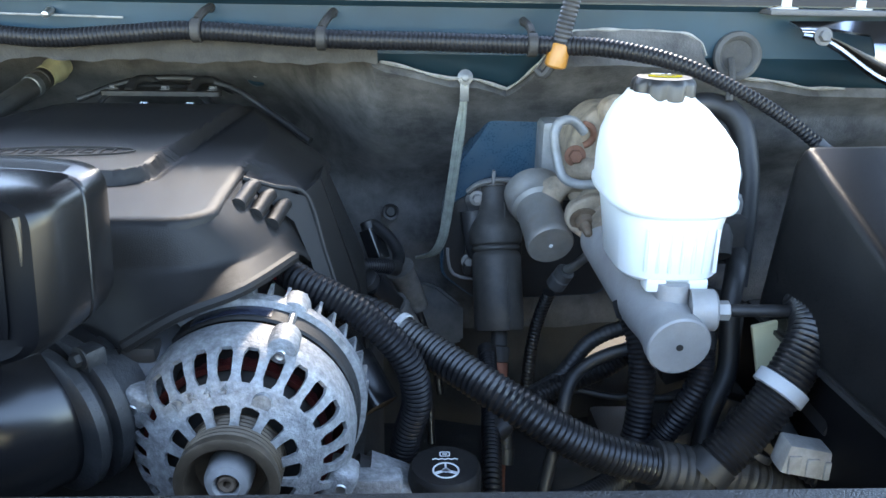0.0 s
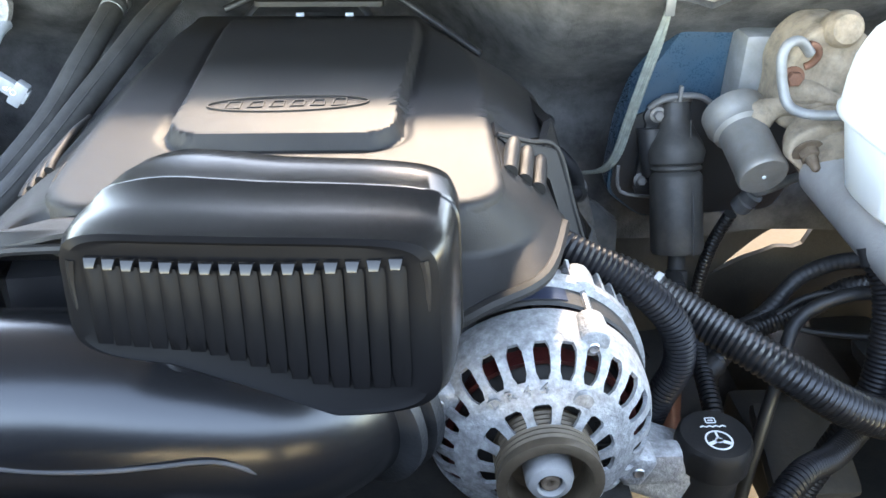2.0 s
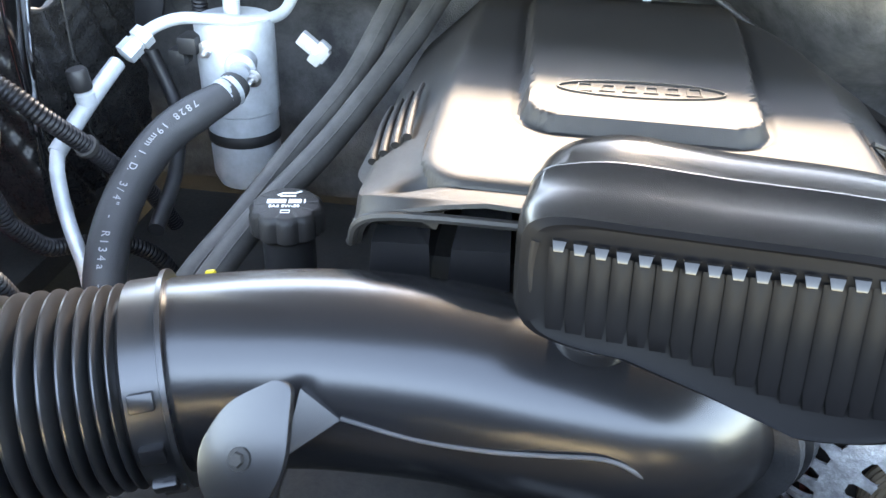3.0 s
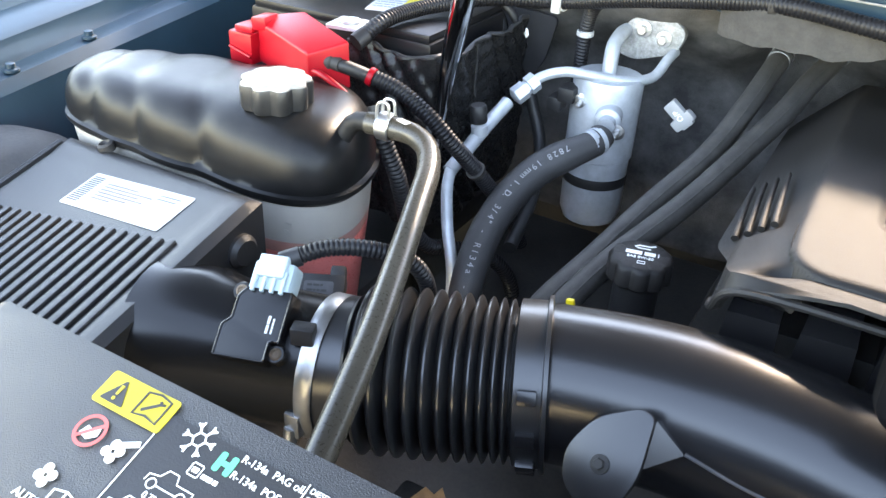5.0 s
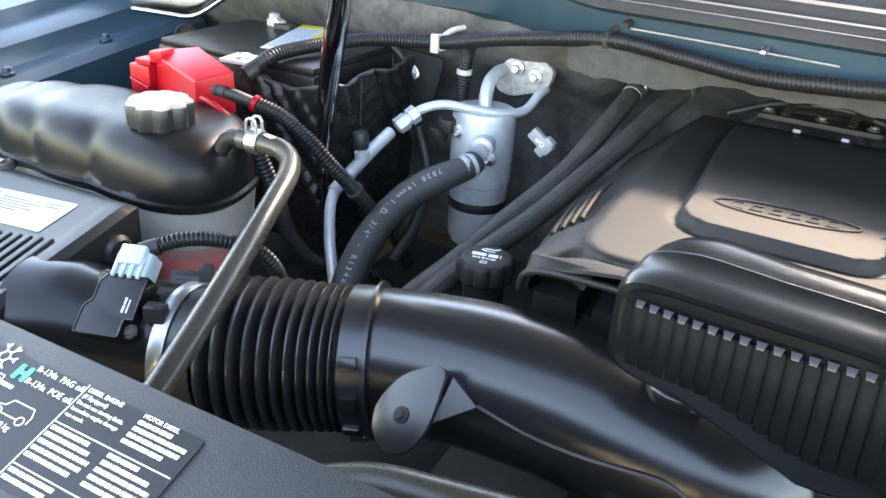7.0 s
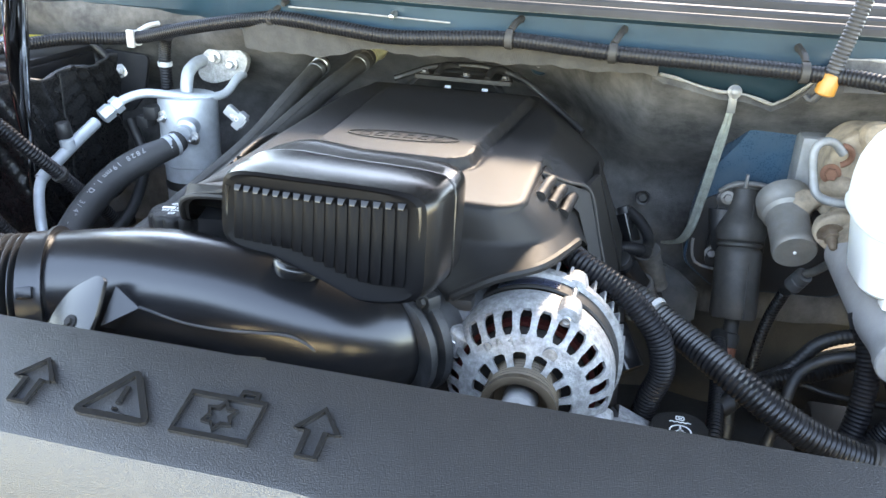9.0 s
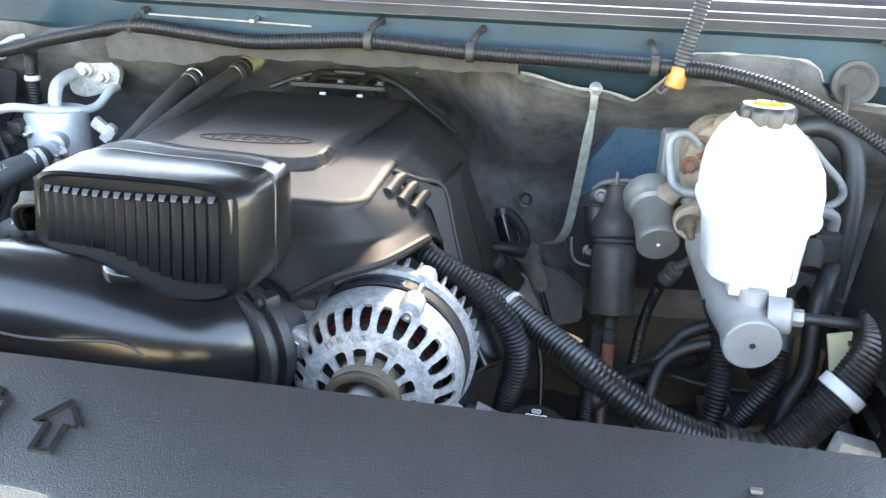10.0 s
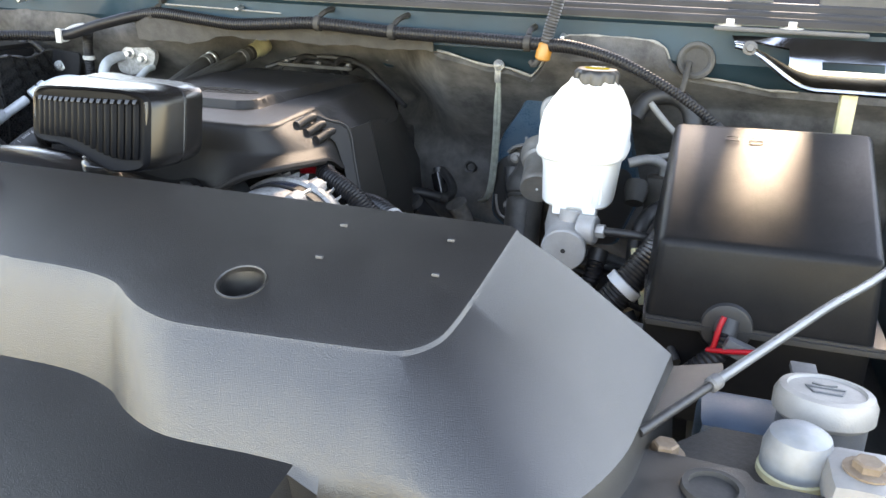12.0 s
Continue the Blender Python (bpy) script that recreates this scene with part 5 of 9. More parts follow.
    # vehicle outlines
    for cx, cy, word, van in ((-0.318, 0.0740, "0,726 kg", False), (-0.286, 0.0735, "1,130 kg", True), (-0.3265, 0.0575, "0,726 kg", False), (-0.293, 0.0565, "1,130 kg", True)):
        bm = bmesh.new()
        C = plate(cx, cy, 0.0009)
        roof = [(-0.013, -0.001), (-0.0125, 0.0025), (-0.007, 0.0035), (-0.0045, 0.0075), (0.001 if not van else 0.0105, 0.0075)]
        roof += [(0.003, 0.0035), (0.013, 0.0035), (0.013, -0.001)] if not van else [(0.013, 0.003), (0.013, -0.001)]
        stroke(bm, roof, 0.0006, C)
        for w in (-0.0085, 0.0085):
            stroke(bm, circle_pts(w, -0.001, 0.0024, 16), 0.0006, C, closed=True)
        stroke(bm, [(-0.0055, -0.001), (0.0055, -0.001)], 0.0006, C)
        part("vehicle_symbol", bm, M_INK, t)
        writing("weight", word, 0.0046, plate(cx - 0.0085, cy - 0.0075, 0.0009), M_INK, t)
    writing("line_of_print", "DIESEL ENGINE", 0.0036, plate(-0.2595, 0.1003, 0.0009), M_INK, t)
    writing("line_of_print", "(If Equipped)", 0.0034, plate(-0.2595, 0.0965, 0.0009), M_INK, t)
    writing("line_of_print", "Do not use starting fluids.", 0.0031, plate(-0.2595, 0.0927, 0.0009), M_INK, t)
    writing("line_of_print", "Immediate engine damage", 0.0031, plate(-0.2595, 0.0889, 0.0009), M_INK, t)
    writing("line_of_print", "can result.", 0.0031, plate(-0.2595, 0.0851, 0.0009), M_INK, t)
    writing("line_of_print", "MOTOR DIESEL", 0.0034, plate(-0.2205, 0.1003, 0.0009), M_INK, t)
    bm = bmesh.new()
    bars(bm, plate(0, 0.0965, 0.0009), -0.2205, 0.0, [0.022, 0.034, 0.033, 0.026], 0.0022, 0.0039)
    bars(bm, plate(0, 0.0765, 0.0009), -0.2595, 0.0, [0.026, 0.030, 0.034, 0.033, 0.030], 0.0023, 0.0042)
    bars(bm, plate(0, 0.0765, 0.0009), -0.2205, 0.0, [0.020, 0.030, 0.034, 0.035, 0.030], 0.0023, 0.0042)
    bars(bm, plate(0, 0.0515, 0.0009), -0.2595, 0.0, [0.030, 0.028], 0.0023, 0.0042)
    part("block_of_print", bm, M_INK, t, "rows of fine white print")
    # moulded symbols
    M_MOULD = mat("smooth_moulded_plastic", (0.010, 0.010, 0.0105), 0.24, vary=0.15, patch=20, grain=1500, bump=0.02, spec=0.7, rvar=0.03)

    def moulded(name, fn):
        bm = bmesh.new()
        fn(bm)
        part(name, bm, M_MOULD, t)

    for cx, cy in ((0.024, 0.076), ):
        m = plate(cx, cy, -0.0002)
        moulded("moulded_triangle", lambda bm: (stroke(bm, round_outline([(-0.020, -0.010), (0.020, -0.010), (0.0, 0.019)], 0.004), 0.0036, m, 0.0026, True), stroke(bm, [(0.0, -0.002), (0.0, 0.009)], 0.0024, m, 0.0024), stroke(bm, [(0.0, -0.006), (0.0, -0.0045)], 0.0026, m, 0.0024)))
    m2 = plate(0.078, 0.078, -0.0002)
    moulded("moulded_engine_symbol", lambda bm: (stroke(bm, [(-0.020, -0.0125), (0.020, -0.0125), (0.020, 0.011), (-0.020, 0.011)], 0.0030, m2, 0.0026, True), stroke(bm, [(x * (1.0 if k % 2 else 0.62), y * (1.0 if k % 2 else 0.62)) for k, (x, y) in enumerate(circle_pts(0, 0, 0.0085, 12))], 0.0022, m2, 0.0024, True), stroke(bm, [(0.006, 0.011), (0.006, 0.016), (0.014, 0.016), (0.014, 0.011)], 0.0030, m2, 0.0026)))
    for ax_ in (0.1285, -0.028):
        m3 = plate(ax_, 0.078, -0.0002)
        moulded("moulded_arrow", lambda bm: stroke(bm, [(-0.0045, -0.0135), (0.0045, -0.0135), (0.0045, 0.001), (0.011, 0.001), (0.0, 0.0145), (-0.011, 0.001), (-0.0045, 0.001)], 0.0028, m3, 0.0026, True))
    for x, y in ((0.434, 0.054), (0.516, 0.090), (0.517, 0.053), (0.436, 0.091)):
        bm = bmesh.new()
        rbox(bm, plate(x, y, 0.0015).translation, (0.005, 0.003, 0.002), 0.0006)
        part("clip_nub", bm, M_SEAL, t, "small pale worn clip nub")


cover_marks()


# ---- engine cover details ----
def cover_details():
    t = ENGCOVER
    E = Matrix.Translation((0.017, 0.604, 1.0667)) @ Matrix.Rotation(radians(1), 4, "X") @ Matrix.Rotation(radians(4), 4, "Z")
    bm = bmesh.new()
    stroke(bm, [(0.061 * math.cos(a), 0.0155 * math.sin(a)) for a in lin(0, 2 * math.pi * 47 / 48, 48)], 0.0016, E, 0.0022, True)
    em = part("emblem_ring", bm, M_COVER, t, "raised oval emblem ring")
    x = -0.048
    for w, h in ((0.014, 0.014), (0.013, 0.011), (0.012, 0.011), (0.012, 0.011), (0.012, 0.011), (0.013, 0.014)):
        bm = bmesh.new()
        stroke(bm, [(x, -h / 2), (x + w * 0.8, -h / 2), (x + w * 0.9, h / 2), (x + w * 0.2, h / 2)], 0.0016, E, 0.0018, True)
        x += w + 0.0035
        part("emblem_shape", bm, M_COVER, em)
    # louvres: three half-round pods on the right shoulder, long ridges on the other flank
    for k in range(3):
        bm = bmesh.new()
        e = Vector((0.1785 + 0.0112 * k, 0.5235 + 0.0055 * k, 1.0455 - 0.0095 * k))
        tube(bm, [e + Vector((0.007, 0.038, 0.006)), e + Vector((0.005, 0.028, 0.006)), e + Vector((0.001, 0.006, 0.001)), e], lambda s: 0.0062 - 0.003 * max(0, 0.35 - s), 14, 0.004)
        part("louvre", bm, M_COVER, t)
    for k in range(4):
        bm = bmesh.new()
        e = Vector((-0.172 + 0.009 * k, 0.545 - 0.002 * k, 1.0185 + 0.0083 * k))
        tube(bm, [e, e + Vector((-0.001, 0.01, 0.002)), e + Vector((-0.005, 0.06, 0.003)), e + Vector((-0.008, 0.11, -0.002))], lambda q: 0.0032 - 0.0012 * q, 12, 0.008)
        part("louvre", bm, M_COVER, t)
    bm = bmesh.new()
    tube(bm, [tuple(Vector(p) + Vector((0, -0.002, -0.003))) for p in smooth_rows(LIP[6:10], 6)], 0.0048, 8, 0.006)
    part("arch_rim", bm, M_COVER, t, "rounded rim of the arch over the alternator")
    bm = bmesh.new()
    tube(bm, [tuple(Vector(p) + Vector((0, -0.001, -0.002))) for p in smooth_rows(LIP[1:5], 6)], 0.0032, 8, 0.006)
    part("lip_rim", bm, M_COVER, t, "rounded lip over the intake opening")
    # rear bracket
    bm = bmesh.new()
    arc = [(-0.075, 0.945, 1.045), (-0.055, 0.955, 1.062), (-0.01, 0.962, 1.07), (0.04, 0.96, 1.066), (0.062, 0.95, 1.050), (0.068, 0.945, 1.038)]
    tube(bm, arc, 0.008, 10, 0.008, flat=0.35)
    part("rear_bracket", bm, M_BOX, t, "curved black plastic strap at the rear edge")
    for x in (-0.012, 0.043):
        bm = bmesh.new()
        rbox(bm, (x, 0.932, 1.052), (0.009, 0.005, 0.004), 0.001)
        part("nub", bm, M_ALUS, t)


cover_details()


# ---- intake duct details ----
def duct_details():
    t = bpy.data.objects["intake_duct"]
    # moulded seam; its pale grey stands in for the glint along the edge
    bm = bmesh.new()
    tube(bm, [(-0.142, 0.333, 0.968), (-0.10, 0.3325, 0.960), (-0.06, 0.331, 0.960), (-0.030, 0.3305, 0.963), (0.002, 0.333, 0.963), (0.025, 0.337, 0.948), (0.042, 0.346, 0.925), (0.060, 0.362, 0.909), (0.078, 0.379, 0.906), (0.094, 0.398, 0.916)], 0.0013, 8, 0.006)
    part("seam", bm, M_SEAL, t, "thin moulded seam line, grey for its edge glint")
    bm = bmesh.new()
    n = Vector((-0.25, -0.75, 0.62)).normalized()
    m = frame_to((-0.186, 0.303, 0.960), Vector((-0.186, 0.303, 0.960)) + n)
    # tab outline in the plate's own plane
    u = (Vector((-0.164, 0.34, 0.982)) - Vector((-0.186, 0.303, 0.960))).normalized()
    u = (u - n * u.dot(n)).normalized()
    v = n.cross(u)
    m = Matrix((u, v, n)).transposed().to_4x4()
    m.translation = (-0.186, 0.303, 0.960)
    prism(bm, round_outline([(0.047, -0.006), (0.046, 0.004), (0.02, 0.024), (-0.01, 0.026), (-0.028, 0.012), (-0.030, -0.012), (-0.012, -0.026), (0.012, -0.024)], 0.012), m, 0.004, 0.001)
    tab = part("bracket", bm, M_DUCT, t, "flat moulded bracket tab")
    bm = bmesh.new()
    hex_bolt(bm, m @ Vector((0, 0, 0.004)), m @ Vector((0, 0, 1)), 0.0042, 0.003)
    part("screw", bm, M_DARK, tab, "small dark screw")
    bm = bmesh.new()
    a = [Vector((-0.164, 0.335, 0.984)), Vector((-0.142, 0.333, 0.967)), Vector((-0.168, 0.312, 0.955))]
    loft(bm, [[p for p in a], [p + Vector((0.002, 0.03, -0.02)) for p in a]])
    part("gusset", bm, M_DUCT, t)


duct_details()


# ---- air meter details ----
def meter_details():
    t = AIRMETER
    c = Vector((-0.456, 0.283, 0.971))
    n = Vector((0.10, -0.62, 0.78)).normalized()
    u = Vector((0.96, 0.24, 0.06))
    u = (u - n * u.dot(n)).normalized()
    v = n.cross(u)
    m = Matrix((u, v, n)).transposed().to_4x4()
    m.translation = c
    bm = bmesh.new()
    prism(bm, round_outline([(x * 1.15, y * 1.18) for x, y in ((-0.026, -0.024), (0.012, -0.024), (0.012, -0.010), (0.019, -0.010), (0.019, 0.024), (-0.015, 0.024), (-0.020, 0.018), (-0.020, 0.002), (-0.026, -0.003))], 0.002, 2), m @ Matrix.Translation((0, 0, -0.01)), 0.018, 0.001)
    plate_ = part("sensor_body", bm, M_RES, t, "flat black sensor body with fine print")
    bm = bmesh.new()
    rim = round_outline([(x * 1.10, y * 1.13) for x, y in ((-0.026, -0.024), (0.012, -0.024), (0.012, -0.010), (0.019, -0.010), (0.019, 0.024), (-0.015, 0.024), (-0.020, 0.018), (-0.020, 0.002), (-0.026, -0.003))], 0.002, 3)
    tube(bm, [m @ Vector((x, y, 0.0082)) for x, y in rim + rim[:1]], 0.0007, 6, 0.002)
    part("rim", bm, M_DUCT, plate_)
    bm = bmesh.new()
    bars(bm, m @ Matrix.Translation((0, 0, 0.0081)) @ Matrix.Rotation(radians(90), 4, "Z"), -0.006, -0.010, [0.014], 0.0022, 0.003)
    bars(bm, m @ Matrix.Translation((0, 0, 0.0081)) @ Matrix.Rotation(radians(90), 4, "Z"), -0.006, -0.0135, [0.012], 0.0014, 0.003)
    part("fine_print", bm, M_INK, plate_)
    for p in ((-0.0235, 0.0255), (0.0190, -0.0190)):
        bm = bmesh.new()
        lathe(bm, [(0.0075, -0.012), (0.0075, 0.002), (0.0065, 0.003), (0.0050, 0.003)], m @ Matrix.Translation((*p, 0)), 18)
        part("screw_boss", bm, M_RES, t)
        bm = bmesh.new()
        lathe(bm, [(0.0050, -0.008), (0.0050, 0.003), (0.004, 0.0045), (0.0025, 0.005), (0.002, 0.004), (0.001, 0.004)], m @ Matrix.Translation((*p, 0)), 14)
        part("screw", bm, M_BROWN, t, "rusty screw")
    bm = bmesh.new()
    rbox(bm, m @ Vector((0.000, 0.038, -0.002)), (0.034, 0.026, 0.020), 0.003, m.to_3x3())
    rbox(bm, m @ Vector((0.000, 0.046, 0.002)), (0.024, 0.018, 0.022), 0.002, m.to_3x3())
    for k in (-0.012, -0.004, 0.004, 0.012):
        rbox(bm, m @ Vector((k, 0.034, 0.009)), (0.003, 0.018, 0.004), 0.0008, m.to_3x3())
    part("plug", bm, mat("pale_blue_plastic", (0.42, 0.52, 0.54), 0.4, vary=0.06, patch=25, grain=500, bump=0.03), t, "pale blue-grey electrical plug")
    # clamp screw
    bm = bmesh.new()
    rbox(bm, (-0.415, 0.268, 0.906), (0.014, 0.010, 0.022), 0.002)
    lathe(bm, [(0.006, 0), (0.006, 0.012), (0.004, 0.013)], frame_to((-0.417, 0.266, 0.902), (-0.417, 0.262, 0.885)), 14)
    part("clamp_screw", bm, M_STEEL, t)
    bm = bmesh.new()
    rbox(bm, (-0.4205, 0.290, 0.9752), (0.018, 0.013, 0.015), 0.002, Matrix.Rotation(radians(21), 3, "Z"))
    part("stop_block", bm, M_BOX, t)



def small_sensor():
    t = thing("pressure_sensor", (-0.475, 0.382, 0.92), "small black pressure sensor with a pale label beside the bellows", "sensor")
    turn = Matrix.Rotation(radians(28), 3, "Z") @ Matrix.Rotation(radians(32), 3, "X")
    m = turn.to_4x4()
    m.translation = (-0.475, 0.382, 0.940)
    bm = bmesh.new()
    rbox(bm, m.translation, (0.040, 0.030, 0.016), 0.003, turn)
    rbox(bm, m @ Vector((0.012, 0.018, 0.0)), (0.014, 0.014, 0.012), 0.003, turn)
    part("body", bm, M_BOX, t)
    bm = bmesh.new()
    prism(bm, rounded(0.026, 0.018, 0.002), m @ Matrix.Translation((-0.003, -0.002, 0.0082)), 0.0005)
    label = part("label", bm, M_SEAL, t, "pale grey printed label")
    bm = bmesh.new()
    bars(bm, m @ Matrix.Translation((-0.003, -0.002, 0.0088)), -0.010, 0.004, [0.014, 0.018, 0.011], 0.002, 0.005)
    part("print", bm, M_INKD, label)
    bm = bmesh.new()
    tube(bm, [m @ Vector((0.0, 0.0, -0.006)), (-0.47, 0.385, 0.915), (-0.462, 0.385, 0.88)], 0.006, 10, 0.006)
    part("stem", bm, M_RUBBER, t)


meter_details()
small_sensor()
loom("meter_loom", [(-0.462, 0.325, 1.008), (-0.44, 0.345, 1.016), (-0.412, 0.365, 1.015), (-0.388, 0.385, 1.002), (-0.380, 0.40, 0.975), (-0.39, 0.42, 0.93), (-0.40, 0.43, 0.86)], 0.0072, "thin black corrugated loom from the air meter plug", 0.004, 0.001)


# ---- filter box details ----
def box_plane(x, y, lift=0.0):
    ax = Vector((1, 0, 0.17)).normalized()
    ay = Vector((0, 1, 0.25))
    az = ax.cross(ay).normalized()
    ay = az.cross(ax)
    m = Matrix((ax, ay, az)).transposed().to_4x4()
    m.translation = Vector((x, y, airbox_top(x, y))) + az * lift
    return m


def box_details():
    t = FILTERBOX
    for i in range(19):
        x = -0.862 + 0.0155 * i
        bm = bmesh.new()
        rbox(bm, box_plane(x, 0.214, 0.0006).translation, (0.0085, 0.225, 0.006), 0.0015, box_plane(x, 0.2).to_3x3())
        part("rib", bm, M_BOX, t)
    bm = bmesh.new()
    m = box_plane(-0.6925, 0.3615, 0.0004)
    rot = Matrix.Rotation(radians(-5), 4, "Z")
    prism(bm, rounded(0.155, 0.050, 0.003), m @ rot, 0.0004)
    lab = part("label_sheet", bm, M_PAPER, t, "white paper label with grey print")
    bm = bmesh.new()
    mm = m @ rot @ Matrix.Translation((0, 0, 0.0005))
    bars(bm, mm, -0.045, 0.013, [0.05, 0.075, 0.06, 0.07, 0.05, 0.03], 0.0020, 0.0044, 0.0003)
    bars(bm, mm, 0.035, 0.016, [0.03, 0.028], 0.0015, 0.005, 0.0002)
    part("fine_print", bm, mat("grey_print", (0.16, 0.16, 0.165), 0.6, vary=0.1, patch=50, grain=600, bump=0.0), lab)
    bm = bmesh.new()
    for k in range(14):
        loft(bm, [[mm @ Vector(p) for p in ((-0.074, -0.018 + k * 0.0028, 0), (-0.056, -0.018 + k * 0.0028, 0), (-0.056, -0.0165 + k * 0.0028, 0), (-0.074, -0.0165 + k * 0.0028, 0))], [mm @ Vector(p) for p in ((-0.074, -0.018 + k * 0.0028, 0.0002), (-0.056, -0.018 + k * 0.0028, 0.0002), (-0.056, -0.0165 + k * 0.0028, 0.0002), (-0.074, -0.0165 + k * 0.0028, 0.0002))]])
    part("bar_block", bm, M_INKD, lab)
    bm = bmesh.new()
    lathe(bm, [(0.009, 0), (0.009, 0.008), (0.006, 0.010), (0.004, 0.007)], box_plane(-0.800, 0.432, -0.002), 18)
    part("screw", bm, M_DARK, t, "dark hex screw")
    bm = bmesh.new()
    lathe(bm, [(0.016, 0), (0.016, 0.006), (0.012, 0.010), (0.003, 0.010)], frame_to((-0.554, 0.365, 0.965), (-0.50, 0.362, 0.965)), 24)
    part("round_boss", bm, M_BOX, t)
    bm = bmesh.new()
    tube(bm, [(-0.890, 0.10, airbox_top(-0.890, 0.10) - 0.008), (-0.890, 0.44, airbox_top(-0.890, 0.44) - 0.006)], 0.005, 8, 0.02)
    part("lid_rim", bm, M_BOX, t)


box_details()


# ---- hoses, pipes and cables on the passenger side ----
def hose(name, pts, r, label, material=None, category="hose", step=0.010, seg=14):
    bm = bmesh.new()
    tube(bm, pts, r, seg, step)
    return tagged(part(name, bm, material or M_RUBBER), label, category)


def overflow_hose():
    t = thing("coolant_hose", (-0.45, 0.5, 1.0), "bronze-grey coolant hose with a spring clip", "hose")
    bm = bmesh.new()
    tube(bm, [(-0.512, 0.505, 1.050), (-0.480, 0.508, 1.050), (-0.462, 0.510, 1.047), (-0.442, 0.498, 1.043), (-0.424, 0.470, 1.038), (-0.410, 0.435, 1.032), (-0.361, 0.30, 1.006), (-0.334, 0.20, 0.977), (-0.315, 0.12, 0.953)], 0.0106, 16, 0.008)
    part("tube", bm, M_HOSE, t)
    bm = bmesh.new()
    m = frame_to((-0.500, 0.506, 1.0505), (-0.48, 0.508, 1.050))
    lathe(bm, [(0.0122, 0), (0.0135, 0.001), (0.0135, 0.013), (0.0122, 0.014)], m, 24, cap_a=False, cap_b=False)
    part("clip_band", bm, M_STEEL, t, "steel spring clip")
    for k in (-0.005, 0.005):
        bm = bmesh.new()
        tube(bm, [(-0.496, 0.500 + k, 1.062), (-0.494, 0.500 + k, 1.076), (-0.484, 0.500 + k, 1.078), (-0.482, 0.500 + k, 1.064)], 0.0015, 8, 0.003)
        part("clip_ear", bm, M_STEEL, t)
    bm = bmesh.new()
    prism(bm, rounded(0.014, 0.006, 0.001), Matrix.Translation((-0.473, 0.505, 1.0603)) @ Matrix.Rotation(radians(-20), 4, "Z"), 0.0006)
    part("tag", bm, M_INK, t)
    return t


overflow_hose()
hose("tank_pipe", [(-0.555, 0.50, 1.0), (-0.53, 0.505, 1.045), (-0.505, 0.505, 1.05)], 0.009, "black plastic outlet stub of the coolant tank", M_COVER, "pipe")


def tank_marks():
    t = bpy.data.objects["coolant_tank"]
    bm = bmesh.new()
    m = frame_to((-0.575, 0.4455, 0.945), (-0.575, 0.30, 0.945), (0, 0, 1))
    bars(bm, m, -0.02, 0.004, [0.034, 0.030], 0.003, 0.009, 0.0003)
    part("moulded_print", bm, M_MILK, t)


tank_marks()


def terminal_cover():
    t = thing("battery_terminal_cover", (-0.70, 0.64, 1.02), "glossy red plastic battery terminal cover", "terminal cover")
    bm = bmesh.new()
    B = [(-0.738, 0.610, 1.082), (-0.637, 0.5715, 1.074), (-0.604, 0.602, 1.086), (-0.693, 0.640, 1.0945), (-0.728, 0.628, 1.088)]
    mid = Vector((-0.68, 0.62, 1.0))
    A = [(mid.x + (x - mid.x) * 1.02, mid.y + (y - mid.y) * 1.02, 1.035) for x, y, z in B]
    loft(bm, [[Vector(p) for p in A], [Vector(p) for p in B]])
    bmesh.ops.bevel(bm, geom=bm.edges[:], offset=0.0025, segments=3, affect="EDGES", profile=0.6)
    part("hood", bm, M_RED, t)
    bm = bmesh.new()
    rbox(bm, (-0.757, 0.616, 1.050), (0.034, 0.034, 0.036), 0.003)
    rbox(bm, (-0.756, 0.618, 1.070), (0.026, 0.026, 0.008), 0.002)
    part("side_lobe", bm, M_RED, t)
    bm = bmesh.new()
    tube(bm, [(-0.772, 0.5985, 1.050), (-0.757, 0.5980, 1.046), (-0.741, 0.5980, 1.042)], 0.0022, 8, 0.004)
    part("rib", bm, M_RED, t)
    bm = bmesh.new()
    rbox(bm, (-0.731, 0.616, 1.081), (0.022, 0.026, 0.016), 0.004, Matrix.Rotation(radians(-8), 3, "Y"))
    part("latch_lobe", bm, M_RED, t)
    bm = bmesh.new()
    lathe(bm, [(0.0095, 0), (0.0095, 0.006), (0.0078, 0.008), (0.0078, 0.016)], frame_to((-0.626, 0.592, 1.064), (-0.60, 0.595, 1.060)), 18)
    part("cable_gland", bm, M_DARK, t, "dark cable gland")
    return t


terminal_cover()
hose("red_cable", [(-0.65, 0.585, 1.05), (-0.622, 0.572, 1.056), (-0.595, 0.568, 1.048), (-0.56, 0.572, 1.022), (-0.54, 0.585, 0.97)], 0.0035, "thin red battery cable", M_RED, "cable")


